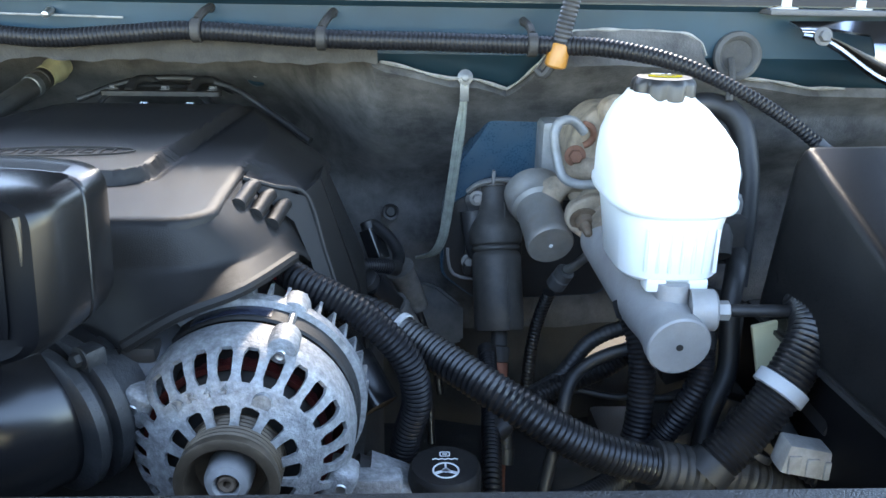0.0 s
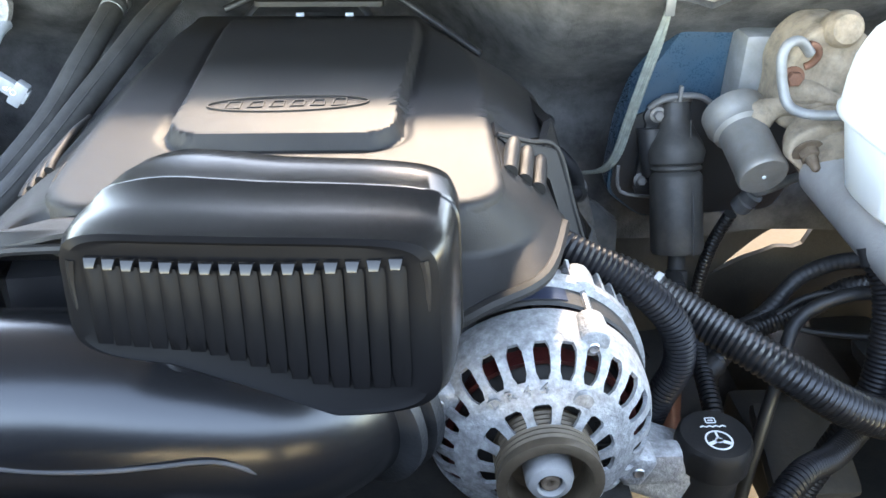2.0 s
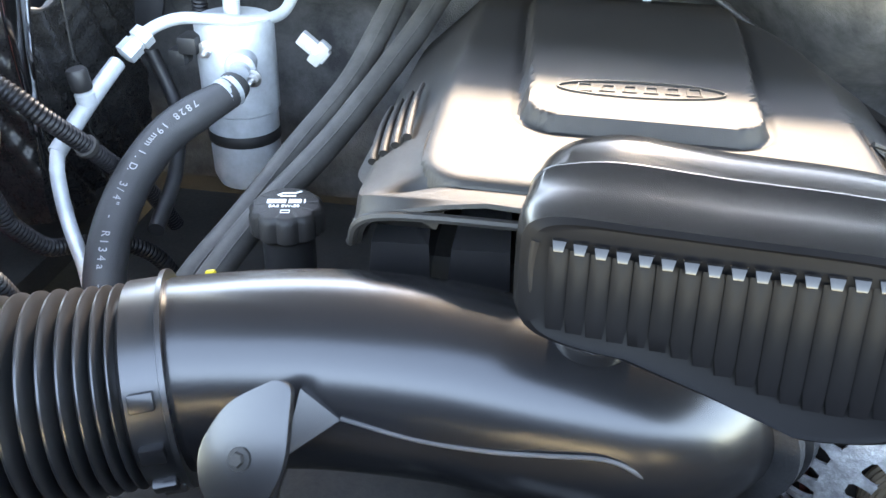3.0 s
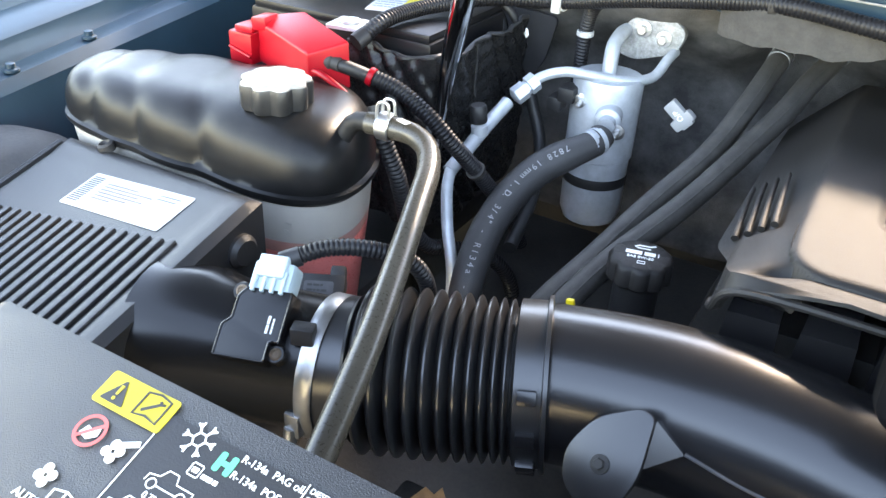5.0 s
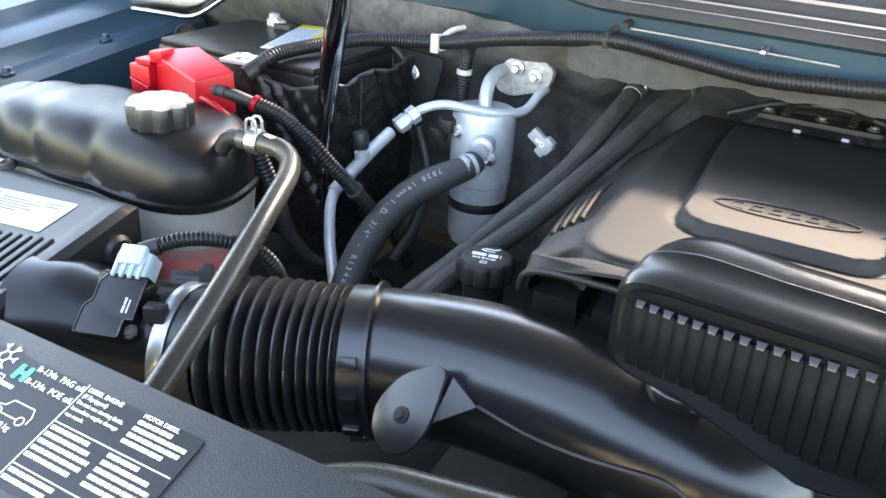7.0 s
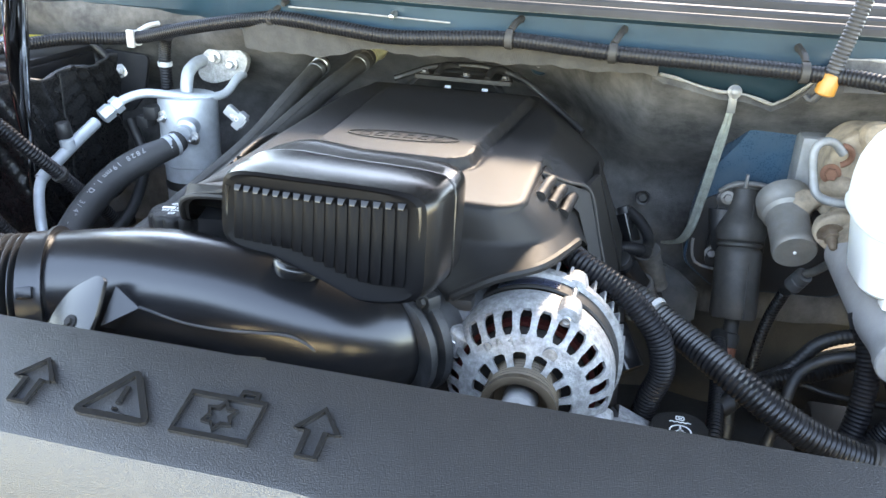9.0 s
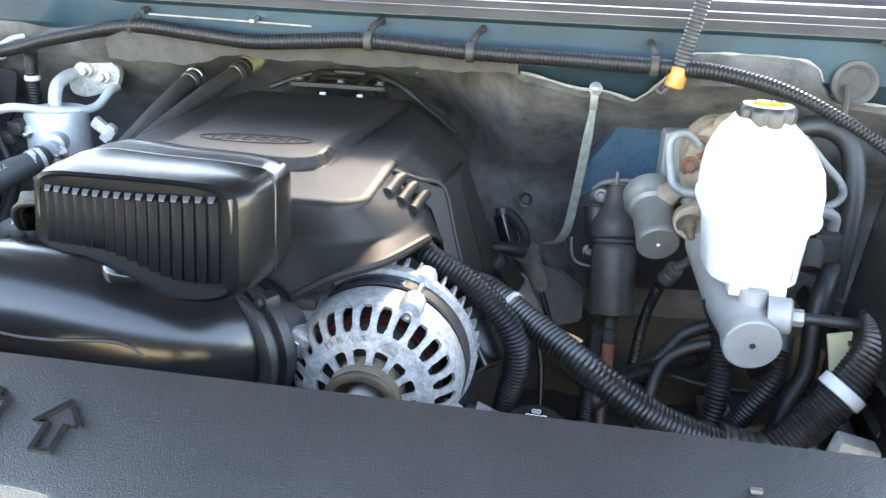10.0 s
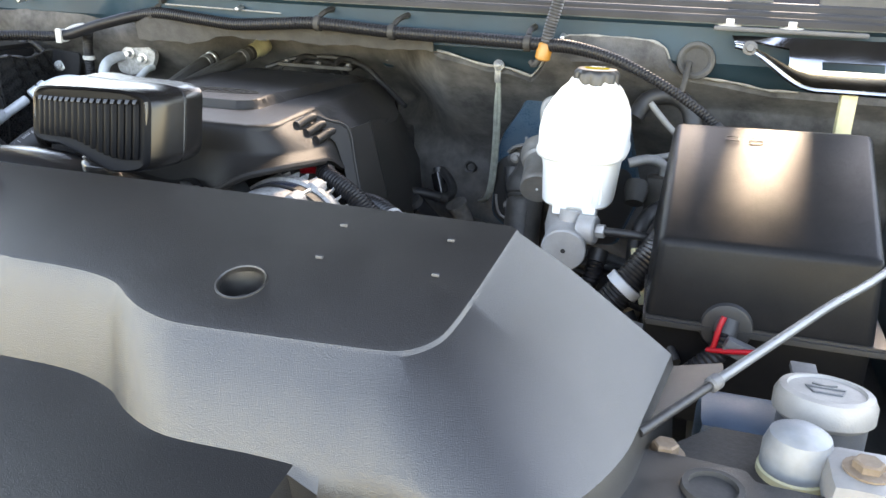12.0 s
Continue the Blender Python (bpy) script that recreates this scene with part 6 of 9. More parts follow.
def battery_cable():
    t = thing("battery_cable", (-0.55, 0.62, 1.0), "black battery cable running into corrugated sleeve", "cable")
    bm = bmesh.new()
    tube(bm, [(-0.622, 0.592, 1.063), (-0.605, 0.600, 1.058), (-0.588, 0.617, 1.047)], 0.0075, 12, 0.006)
    part("cable_end", bm, M_RUBBER, t)
    bm = bmesh.new()
    tube(bm, [(-0.590, 0.617, 1.048), (-0.555, 0.625, 1.036), (-0.519, 0.630, 1.013), (-0.495, 0.640, 0.985), (-0.480, 0.668, 0.948), (-0.472, 0.705, 0.905), (-0.465, 0.745, 0.86), (-0.46, 0.78, 0.80)], 0.0095, 14, wave=(0.0045, 0.0013))
    part("sleeve", bm, M_LOOM, t)
    bm = bmesh.new()
    lathe(bm, [(0.0095, 0), (0.0105, 0.001), (0.0105, 0.006), (0.0095, 0.007)], frame_to((-0.590, 0.617, 1.048), (-0.575, 0.62, 1.043)), 18)
    part("red_ring", bm, M_RED, t, "thin red tape ring")
    bm = bmesh.new()
    lathe(bm, [(0.0095, 0), (0.0115, 0.001), (0.0115, 0.006), (0.0095, 0.007)], frame_to((-0.4795, 0.669, 0.9465), (-0.472, 0.705, 0.905)), 18)
    part("tie", bm, M_DARK, t)
    return t


battery_cable()
loom("tank_loom", [(-0.535, 0.555, 1.04), (-0.524, 0.55, 1.0127), (-0.5134, 0.56, 0.9697), (-0.516, 0.58, 0.92), (-0.5169, 0.59, 0.8988), (-0.5099, 0.62, 0.8596), (-0.4951, 0.65, 0.8462), (-0.465, 0.69, 0.825), (-0.445, 0.72, 0.78), (-0.44, 0.74, 0.70)], 0.0095, "black corrugated loom hanging behind the coolant tank", 0.005, 0.0014)


def battery_details():
    t = bpy.data.objects["battery"]
    bm = bmesh.new()
    m = Matrix.Translation((-0.684, 0.838, 1.0745)) @ Matrix.Rotation(radians(17), 4, "Z")
    prism(bm, rounded(0.062, 0.165, 0.002), m, 0.0006)
    lab = part("label_sheet", bm, M_PAPER, t, "white printed battery label")
    bm = bmesh.new()
    prism(bm, [(0.006, -0.082), (0.0305, -0.082), (0.0305, 0.082), (-0.0305, 0.082), (-0.0305, 0.062), (0.016, 0.062)], m @ Matrix.Translation((0, 0, 0.0007)), 0.0005)
    part("yellow_band", bm, M_STICKY, lab)
    bm = bmesh.new()
    bars(bm, m @ Matrix.Translation((0, 0, 0.0007)), -0.027, 0.052, [0.030, 0.036, 0.034, 0.038, 0.036, 0.03, 0.037, 0.034, 0.038, 0.036, 0.03, 0.036], 0.0036, 0.0105, 0.0002)
    part("fine_print", bm, mat("blue_grey_print", (0.15, 0.19, 0.28), 0.6, vary=0.1, patch=50, grain=600, bump=0.0), lab)
    bm = bmesh.new()
    prism(bm, round_outline([(-0.030, -0.020), (0.026, -0.022), (0.030, 0.016), (-0.026, 0.022)], 0.004), Matrix.Translation((-0.655, 0.684, 1.0745)) @ Matrix.Rotation(radians(12), 4, "Z"), 0.004, 0.001)
    plate_ = part("terminal_plate", bm, M_ALUS, t, "flat bright terminal plate")
    bm = bmesh.new()
    lathe(bm, [(0.0125, 0), (0.0125, 0.003), (0.0100, 0.004), (0.0090, 0.0015), (0.0060, 0.0015), (0.0050, 0.004), (0.001, 0.004)], Matrix.Translation((-0.660, 0.682, 1.0785)), 26)
    part("terminal_post", bm, M_STEEL, plate_)
    x, y, z = -0.772, 0.884, 1.080
    bm = bmesh.new()
    lathe(bm, [(0.012, 0), (0.012, 0.010), (0.009, 0.012), (0.008, 0.018), (0.006, 0.019)], Matrix.Translation((x, y, z - 0.008)), 18)
    rbox(bm, (x + 0.016, y - 0.008, z), (0.020, 0.012, 0.010), 0.002, Matrix.Rotation(radians(-20), 3, "Z"))
    top = part("terminal_clamp", bm, M_CAST, t, "pale metal battery terminal clamp")
    bm = bmesh.new()
    hex_bolt(bm, (x + 0.014, y - 0.016, z), (x + 0.010, y - 0.1, z), 0.0045, 0.005)
    part("clamp_bolt", bm, M_STEEL, top)
    bm = bmesh.new()
    rbox(bm, (-0.742, 0.868, 1.0775), (0.030, 0.014, 0.008), 0.002)
    part("hold_down", bm, M_DARK, t, "metal hold-down clamp")


battery_details()


def shield():
    t = thing("battery_shield", (-0.56, 0.69, 0.86), "crinkled glossy black plastic wrap round the battery", "shield")

    def wrap(u, v):
        a, b, c = Vector((-0.668, 0.686, 0)), Vector((-0.545, 0.686, 0)), Vector((-0.541, 0.91, 0))
        r = 0.016
        if u < 0.35:
            p, n = a.lerp(b, u / 0.35), Vector((0, -1, 0))
        else:
            p, n = b.lerp(c, (u - 0.35) / 0.65), Vector((1, 0, 0))
        d = abs(u - 0.35)
        if d < 0.06:
            n = Vector((0.7, -0.7, 0))
            p = p + Vector((-0.004, 0.004, 0)) * (1 - d / 0.06)
        s = 3.2 * u + 1.1 * v
        fold = 0.0032 * math.sin(17 * s + 3 * math.sin(5 * v + 9 * u)) + 0.0022 * abs(math.sin(29 * v - 11 * u + 2 * math.sin(13 * u))) + 0.0012 * math.sin(61 * u + 23 * v)
        return p + n * fold + Vector((0, 0, 0.84 + 0.215 * v + 0.004 * math.sin(21 * u)))

    bm = bmesh.new()
    grid_surface(bm, lin(0, 1, 90), lin(0, 1, 46), wrap)
    solid(bm, 0.0015)
    part("wrap", bm, mat("crinkled_black_film", (0.010, 0.010, 0.0105), 0.28, vary=0.3, patch=20, grain=300, bump=0.05, dust=DUST, dust_amount=0.05, spec=0.25), t)
    bm = bmesh.new()
    tube(bm, [wrap(u, 1.0) for u in lin(0.0, 1.0, 40)], lambda q: 0.0028 + 0.0008 * math.sin(60 * q), 8, 0.006)
    part("rolled_rim", bm, M_RUBBER, t)
    bm = bmesh.new()
    tube(bm, [wrap(0.62, v) + Vector((0.002, 0, 0)) for v in lin(0.05, 0.98, 14)], 0.0022, 8, 0.008, flat=0.6)
    part("seam", bm, M_RUBBER, t)
    return t


shield()


def ac_lines():
    """Fittings, bent pipes and the rubber line of the accumulator."""
    t = bpy.data.objects["refrigerant_accumulator"]
    bm = bmesh.new()
    tube(bm, [(-0.412, 0.892, 1.010), (-0.414, 0.898, 1.028), (-0.418, 0.915, 1.043), (-0.420, 0.945, 1.050), (-0.420, 0.965, 1.050)], 0.0095, 16, 0.006)
    part("outlet_elbow", bm, M_ALUS, t)
    bm = bmesh.new()
    tube(bm, [(-0.352, 0.965, 1.034), (-0.354, 0.945, 1.030), (-0.362, 0.915, 1.012), (-0.385, 0.880, 1.012), (-0.42, 0.855, 1.018), (-0.452, 0.842, 1.020), (-0.478, 0.825, 1.011), (-0.495, 0.80, 0.992)], 0.0065, 14, 0.006)
    part("bent_pipe", bm, M_ALUS, t)
    bm = bmesh.new()
    a, b = Vector((-0.480, 0.822, 1.009)), Vector((-0.502, 0.790, 0.984))
    m = frame_to(a, b)
    lathe(bm, [(0.0085, 0), (0.0125, 0.001), (0.0125, 0.013), (0.0095, 0.014), (0.0095, 0.017), (0.0120, 0.018), (0.0120, 0.034), (0.0085, 0.036)], m, 6)
    part("union_nut", bm, M_ALUS, t, "bright hexagonal union nut")
    bm = bmesh.new()
    tube(bm, [b, (-0.508, 0.75, 0.966), (-0.513, 0.705, 0.945), (-0.517, 0.678, 0.930)], 0.0088, 14, 0.008)
    part("service_pipe", bm, M_ALUS, t)
    bm = bmesh.new()
    lathe(bm, [(0.010, 0), (0.010, 0.012), (0.007, 0.014), (0.007, 0.018)], frame_to((-0.508, 0.732, 0.960), (-0.511, 0.730, 0.99)), 16)
    port = part("service_port", bm, M_ALUS, t)
    bm = bmesh.new()
    lathe(bm, [(0.0095, 0.016), (0.0105, 0.018), (0.0105, 0.036), (0.009, 0.038)], frame_to((-0.508, 0.732, 0.960), (-0.511, 0.730, 0.99)), 18)
    part("port_cap", bm, M_RUBBER, port, "black ribbed dust cap")
    bm = bmesh.new()
    tube(bm, [(-0.516, 0.68, 0.932), (-0.512, 0.665, 0.915), (-0.495, 0.64, 0.88), (-0.475, 0.62, 0.84), (-0.468, 0.61, 0.80)], 0.0072, 12, 0.01)
    part("lower_pipe", bm, M_ALUS, t)
    # firewall block
    bm = bmesh.new()
    m = frame_to((-0.385, 0.972, 1.046), (-0.388, 0.80, 1.052))
    prism(bm, [(x, y) for x, y in round_outline([(0.046, 0.016), (0.018, 0.033), (-0.030, 0.022), (-0.046, -0.006), (-0.042, -0.026), (-0.018, -0.032), (0.036, -0.014)], 0.012)], m, 0.012, 0.002)
    blk = part("firewall_flange", bm, M_ALU, t, "cast aluminium pipe flange")
    for p in ((-0.395, 0.955, 1.058), (-0.367, 0.955, 1.050)):
        bm = bmesh.new()
        hex_bolt(bm, p, (p[0], 0.5, p[2] + 0.02), 0.0065, 0.009)
        part("nut", bm, M_STEEL, blk)
    # front boss with the line fitting
    bm = bmesh.new()
    lathe(bm, [(0.017, 0), (0.017, 0.020), (0.015, 0.022), (0.011, 0.023), (0.011, 0.034)], frame_to((-0.392, 0.858, 0.973), (-0.378, 0.80, 0.966)), 22)
    boss = part("line_boss", bm, M_ALUS, t)
    for p in ((-0.428, 0.850, 0.985), (-0.372, 0.835, 0.962)):
        bm = bmesh.new()
        hex_bolt(bm, p, (p[0] + 0.01, p[1] - 0.1, p[2] - 0.005), 0.0065, 0.007)
        lathe(bm, [(0.003, 0), (0.003, 0.018), (0.002, 0.019)], frame_to(p, (p[0] + 0.01, p[1] - 0.1, p[2] - 0.005)), 10)
        part("stud", bm, M_STEEL, boss)
    bm = bmesh.new()
    rbox(bm, (-0.447, 0.855, 0.99), (0.022, 0.03, 0.02), 0.004)
    rbox(bm, (-0.462, 0.855, 0.975), (0.02, 0.026, 0.018), 0.004)
    part("pressure_switch", bm, M_RUBBER, t, "black pressure switch plug")
    bm = bmesh.new()
    tube(bm, [(-0.381, 0.805, 0.965), (-0.384, 0.790, 0.960), (-0.405, 0.763, 0.950), (-0.428, 0.735, 0.935), (-0.443, 0.70, 0.914), (-0.449, 0.66, 0.89), (-0.446, 0.62, 0.865), (-0.440, 0.59, 0.835), (-0.436, 0.57, 0.79)], lambda q: 0.0165 + 0.0030 * sstep(0.05, 0.2, q), 20, 0.008)
    ln = part("rubber_line", bm, mat("line_rubber", (0.035, 0.035, 0.036), 0.55, vary=0.15, patch=30, grain=900, bump=0.25), t, "thick black rubber refrigerant line")
    bm = bmesh.new()
    lathe(bm, [(0.0155, 0), (0.0172, 0.001), (0.0172, 0.007), (0.0160, 0.008), (0.0172, 0.010), (0.0172, 0.017), (0.0155, 0.018)], frame_to((-0.380, 0.800, 0.9625), (-0.392, 0.778, 0.957)), 26)
    part("crimp", bm, M_ALUS, t, "crimped aluminium ferrule")
    # moulded print along the line, letter by letter round the bend
    path = smooth_path([(-0.405, 0.763, 0.950), (-0.428, 0.735, 0.935), (-0.443, 0.70, 0.914), (-0.449, 0.66, 0.89), (-0.446, 0.62, 0.865), (-0.440, 0.59, 0.835), (-0.436, 0.57, 0.79)], 0.0076)
    word = '7828 19mm I.D. 3/4" - R134a - 2'
    for k, ch in enumerate(word):
        if ch == " " or k + 1 >= len(path):
            continue
        p, d = path[k], (path[k + 1] - path[k]).normalized()
        nrm = Vector((0.25, -0.62, 0.74))
        nrm = (nrm - d * nrm.dot(d)).normalized()
        up = nrm.cross(d)
        m = Matrix((d, up, nrm)).transposed().to_4x4()
        m.translation = p + nrm * 0.0196 - up * 0.0036
        writing("letter", ch, 0.0105, m, mat_line_print, ln)
    return t


mat_line_print = mat("pale_line_print", (0.30, 0.30, 0.30), 0.6, vary=0.2, patch=60, grain=600, bump=0.0)
ac_lines()

M_HEATER = mat("dusty_heater_rubber", (0.030, 0.028, 0.026), 0.6, vary=0.3, patch=25, grain=700, bump=0.2, dust=(0.11, 0.105, 0.095), dust_amount=0.3)


def heater_hose(pts):
    t = thing("heater_hose", pts[-1], "dusty black rubber heater hose running to the firewall", "hose", "heater hoses")
    bm = bmesh.new()
    tube(bm, pts, 0.0130, 16, 0.010)
    part("tube", bm, M_HEATER, t)
    bm = bmesh.new()
    lathe(bm, [(0.0128, 0), (0.0142, 0.001), (0.0142, 0.010), (0.0128, 0.011)], frame_to(Vector(pts[0]).lerp(Vector(pts[1]), 0.35), pts[1]), 24, cap_a=False, cap_b=False)
    part("clamp_band", bm, M_ROD, t, "dull metal hose clamp")
    bm = bmesh.new()
    path = smooth_path(pts, 0.012)
    tube(bm, [p + Vector((0.006, -0.0045, 0.0105)) for p in path[4:-2]], 0.0009, 6, 0.012)
    part("mould_line", bm, M_HEATER, t)


heater_hose([(-0.222, 0.975, 1.0605), (-0.226, 0.92, 1.045), (-0.234, 0.85, 1.020), (-0.250, 0.78, 0.985), (-0.285, 0.70, 0.944), (-0.309, 0.62, 0.915), (-0.328, 0.55, 0.895), (-0.34, 0.50, 0.87)])
heater_hose([(-0.158, 1.000, 1.070), (-0.168, 0.96, 1.058), (-0.180, 0.91, 1.045), (-0.190, 0.85, 1.030), (-0.205, 0.80, 1.011), (-0.245, 0.70, 0.963), (-0.292, 0.60, 0.920), (-0.315, 0.53, 0.89), (-0.33, 0.48, 0.86)])


def heater_stub(at, to, label):
    t = thing("heater_pipe_stub", at, label, "pipe")
    bm = bmesh.new()
    lathe(bm, [(0.014, 0), (0.0145, 0.01), (0.0165, 0.014), (0.0165, 0.022), (0.0145, 0.026), (0.0145, 0.045)], frame_to(at, to), 22)
    part("collar", bm, M_WAX, t)
    bm = bmesh.new()
    lathe(bm, [(0.0135, 0), (0.0145, 0.001), (0.0145, 0.009), (0.0135, 0.01)], frame_to(to, Vector(to) * 2 - Vector(at)), 22)
    part("clip", bm, M_DARK, t, "dark spring clip")


heater_stub((-0.150, 1.048, 1.082), (-0.158, 1.004, 1.071), "yellow wax-coated heater pipe stub at the firewall")
bm = bmesh.new()
lathe(bm, [(0.0130, 0), (0.0142, 0.001), (0.0142, 0.008), (0.0130, 0.009)], frame_to((-0.222, 0.972, 1.0598), (-0.226, 0.92, 1.045)), 22)
tagged(part("hose_clip", bm, M_STEEL), "bright spring clip on the heater hose", "clip")


def oil_filler():
    t = thing("oil_filler", (-0.252, 0.59, 0.85), "black oil filler neck with a lobed cap", "filler cap")
    bm = bmesh.new()
    m = Matrix.Translation((-0.252, 0.578, 0))
    lathe(bm, [(0.022, 0.86), (0.022, 0.93), (0.024, 0.936)], m, 28)
    part("neck", bm, M_BOX, t)
    bm = bmesh.new()
    seg = 60
    rings = []
    for r, h, lob in ((0.027, 0.932, 1), (0.031, 0.936, 1), (0.031, 0.952, 1), (0.029, 0.956, 0.6), (0.026, 0.958, 0), (0.004, 0.958, 0)):
        rings.append([m @ Vector(((r - 0.003 * lob * (0.5 - 0.5 * math.cos(10 * 2 * math.pi * i / seg)) ** 3) * math.cos(2 * math.pi * i / seg), (r - 0.003 * lob * (0.5 - 0.5 * math.cos(10 * 2 * math.pi * i / seg)) ** 3) * math.sin(2 * math.pi * i / seg), h)) for i in range(seg)])
    loft(bm, rings)
    cap = part("cap", bm, M_COVER, t)
    mm = m @ Matrix.Translation((0, 0, 0.9583)) @ Matrix.Rotation(radians(12), 4, "Z")
    bm = bmesh.new()
    bars(bm, mm, -0.0155, -0.001, [0.031], 0.0062, 0.008)
    part("brand_bar", bm, M_INK, cap, "plain white bar of print")
    writing("grade", "SAE 0W-20", 0.0052, mm @ Matrix.Translation((-0.0135, -0.0075, 0)), M_INK, cap)
    bm = bmesh.new()
    stroke(bm, [(-0.008, 0.0125), (-0.004, 0.016), (0.006, 0.016), (0.011, 0.019)], 0.002, mm)
    stroke(bm, [(-0.006, 0.011), (0.007, 0.011)], 0.0016, mm)
    part("oil_can_symbol", bm, M_INK, cap)
    bm = bmesh.new()
    stroke(bm, [(-0.003, -0.013), (0.004, -0.013), (0.004, -0.017), (-0.003, -0.017)], 0.0009, mm, closed=True)
    part("square_mark", bm, M_INK, cap)
    return t


oil_filler()


def dipstick():
    t = thing("dipstick", (-0.297, 0.505, 0.86), "yellow transmission dipstick handle on a thin tube", "dipstick")
    bm = bmesh.new()
    rbox(bm, (-0.289, 0.507, 0.922), (0.008, 0.005, 0.022), 0.002, Matrix.Rotation(radians(-12), 3, "Y"))
    part("handle", bm, M_YELLOW, t)
    bm = bmesh.new()
    tube(bm, [(-0.288, 0.508, 0.912), (-0.29, 0.515, 0.87), (-0.28, 0.54, 0.80)], 0.004, 10, 0.01)
    part("tube", bm, M_DARK, t)


dipstick()


def clip_block():
    t = thing("wire_clip", (-0.30, 0.836, 0.99), "pale grey plastic wire connector clip", "connector")
    rot = Matrix.Rotation(radians(38), 3, "Y")
    bm = bmesh.new()
    rbox(bm, (-0.302, 0.836, 1.002), (0.036, 0.010, 0.016), 0.002, rot)
    rbox(bm, (-0.296, 0.836, 0.996), (0.014, 0.012, 0.028), 0.003, rot)
    part("body", bm, mat("pale_grey_plastic", (0.26, 0.265, 0.27), 0.4, vary=0.08, patch=30, grain=500, bump=0.03), t)
    m = frame_to((-0.302, 0.8305, 1.002), (-0.302, 0.70, 1.03)) @ Matrix.Rotation(radians(180 - 38), 4, "Z")
    writing("mark", "O/B", 0.009, m @ Matrix.Translation((0, -0.003, 0.0)), M_INK, t, align="CENTER")


clip_block()


# ---- studs, ties and marks along the cowl ----
def tie(at, stud, label="black cable tie clip round the cowl loom"):
    t = thing("loom_clip", at, label, "clip", "cowl loom clips")
    bm = bmesh.new()
    lathe(bm, [(0.0098, -0.005), (0.0118, -0.004), (0.0118, 0.004), (0.0098, 0.005)], frame_to(at, (at[0] + 1, at[1], at[2])), 20, cap_a=False, cap_b=False)
    part("band", bm, M_DARK, t)
    bm = bmesh.new()
    tube(bm, [(at[0], at[1] + 0.006, at[2] + 0.010), ((at[0] + stud[0]) / 2, at[1] + 0.016, (at[2] + stud[2]) / 2 + 0.006), stud], 0.0042, 8, 0.006)
    part("stalk", bm, M_DARK, t)
    bm = bmesh.new()
    lathe(bm, [(0.004, 0), (0.0045, 0.003), (0.004, 0.006), (0.0045, 0.009), (0.003, 0.014)], frame_to((stud[0], stud[1] + 0.004, stud[2]), (stud[0], stud[1] - 0.1, stud[2] - 0.02)), 10)
    part("stud", bm, M_DARK, t)


tie((-0.223, 0.803, 1.149), (-0.205, 0.806, 1.172))
tie((0.101, 0.757, 1.1545), (0.108, 0.795, 1.175))
tie((0.223, 0.752, 1.149), (0.232, 0.795, 1.172))
tie((0.43, 0.738, 1.147), (0.428, 0.795, 1.166))
t = thing("loom_clip", (-0.485, 0.885, 1.092), "white plastic clip round the cowl loom", "clip", "cowl loom clips")
bm = bmesh.new()
lathe(bm, [(0.0098, -0.006), (0.0118, -0.005), (0.0118, 0.005), (0.0098, 0.006)], frame_to((-0.485, 0.885, 1.092), (-0.3, 0.83, 1.12)), 20, cap_a=False, cap_b=False)
rbox(bm, (-0.487, 0.875, 1.092), (0.012, 0.006, 0.026), 0.002)
part("band", bm, M_PAPER, t)
bm = bmesh.new()
tube(bm, [(-0.482, 0.89, 1.101), (-0.474, 0.905, 1.108), (-0.466, 0.92, 1.110)], 0.004, 10, 0.004)
part("stud", bm, M_PAPER, t)

for p in ((-0.054, 0.797, 1.168), (-0.60, 0.92, 1.15), (0.47, 0.797, 1.155)):
    bm = bmesh.new()
    lathe(bm, [(0.003, -0.005), (0.0045, 0.0), (0.0035, 0.004), (0.0035, 0.014), (0.002, 0.015)], frame_to(p, (p[0], p[1] - 0.1, p[2] - 0.02)), 10)
    tagged(part("stud", bm, M_STEEL), "small bare metal stud on the cowl panel", "stud", "cowl studs")
for p in ((-0.043, 1.078, 1.071), (0.105, 1.058, 1.074)):
    t = thing("firewall_nut", p, "pale nut in a round painted recess of the firewall", "nut", "firewall nuts")
    bm = bmesh.new()
    lathe(bm, [(0.017, 0.0), (0.0165, 0.005), (0.012, 0.004)], frame_to((p[0], p[1] + 0.004, p[2] - 0.004), (p[0], p[1] - 0.5, p[2] + 0.28)), 24)
    part("recess", bm, M_TEAL, t)
    bm = bmesh.new()
    lathe(bm, [(0.010, 0.002), (0.010, 0.010), (0.006, 0.011), (0.005, 0.009)], frame_to(p, (p[0], p[1] - 0.5, p[2] + 0.25)), 18)
    part("nut", bm, M_PAPER, t)

# small open hole in the felt
bm = bmesh.new()
lathe(bm, [(0.006, -0.006), (0.0075, 0.001), (0.0105, 0.002), (0.011, -0.004)], frame_to((0.286, 0.998, 0.895), (0.286, 0.80, 0.93)), 20, cap_b=False)
tagged(part("felt_hole", bm, M_RUBBER), "small dark hole with a rubber rim in the felt", "hole", kind="structure")

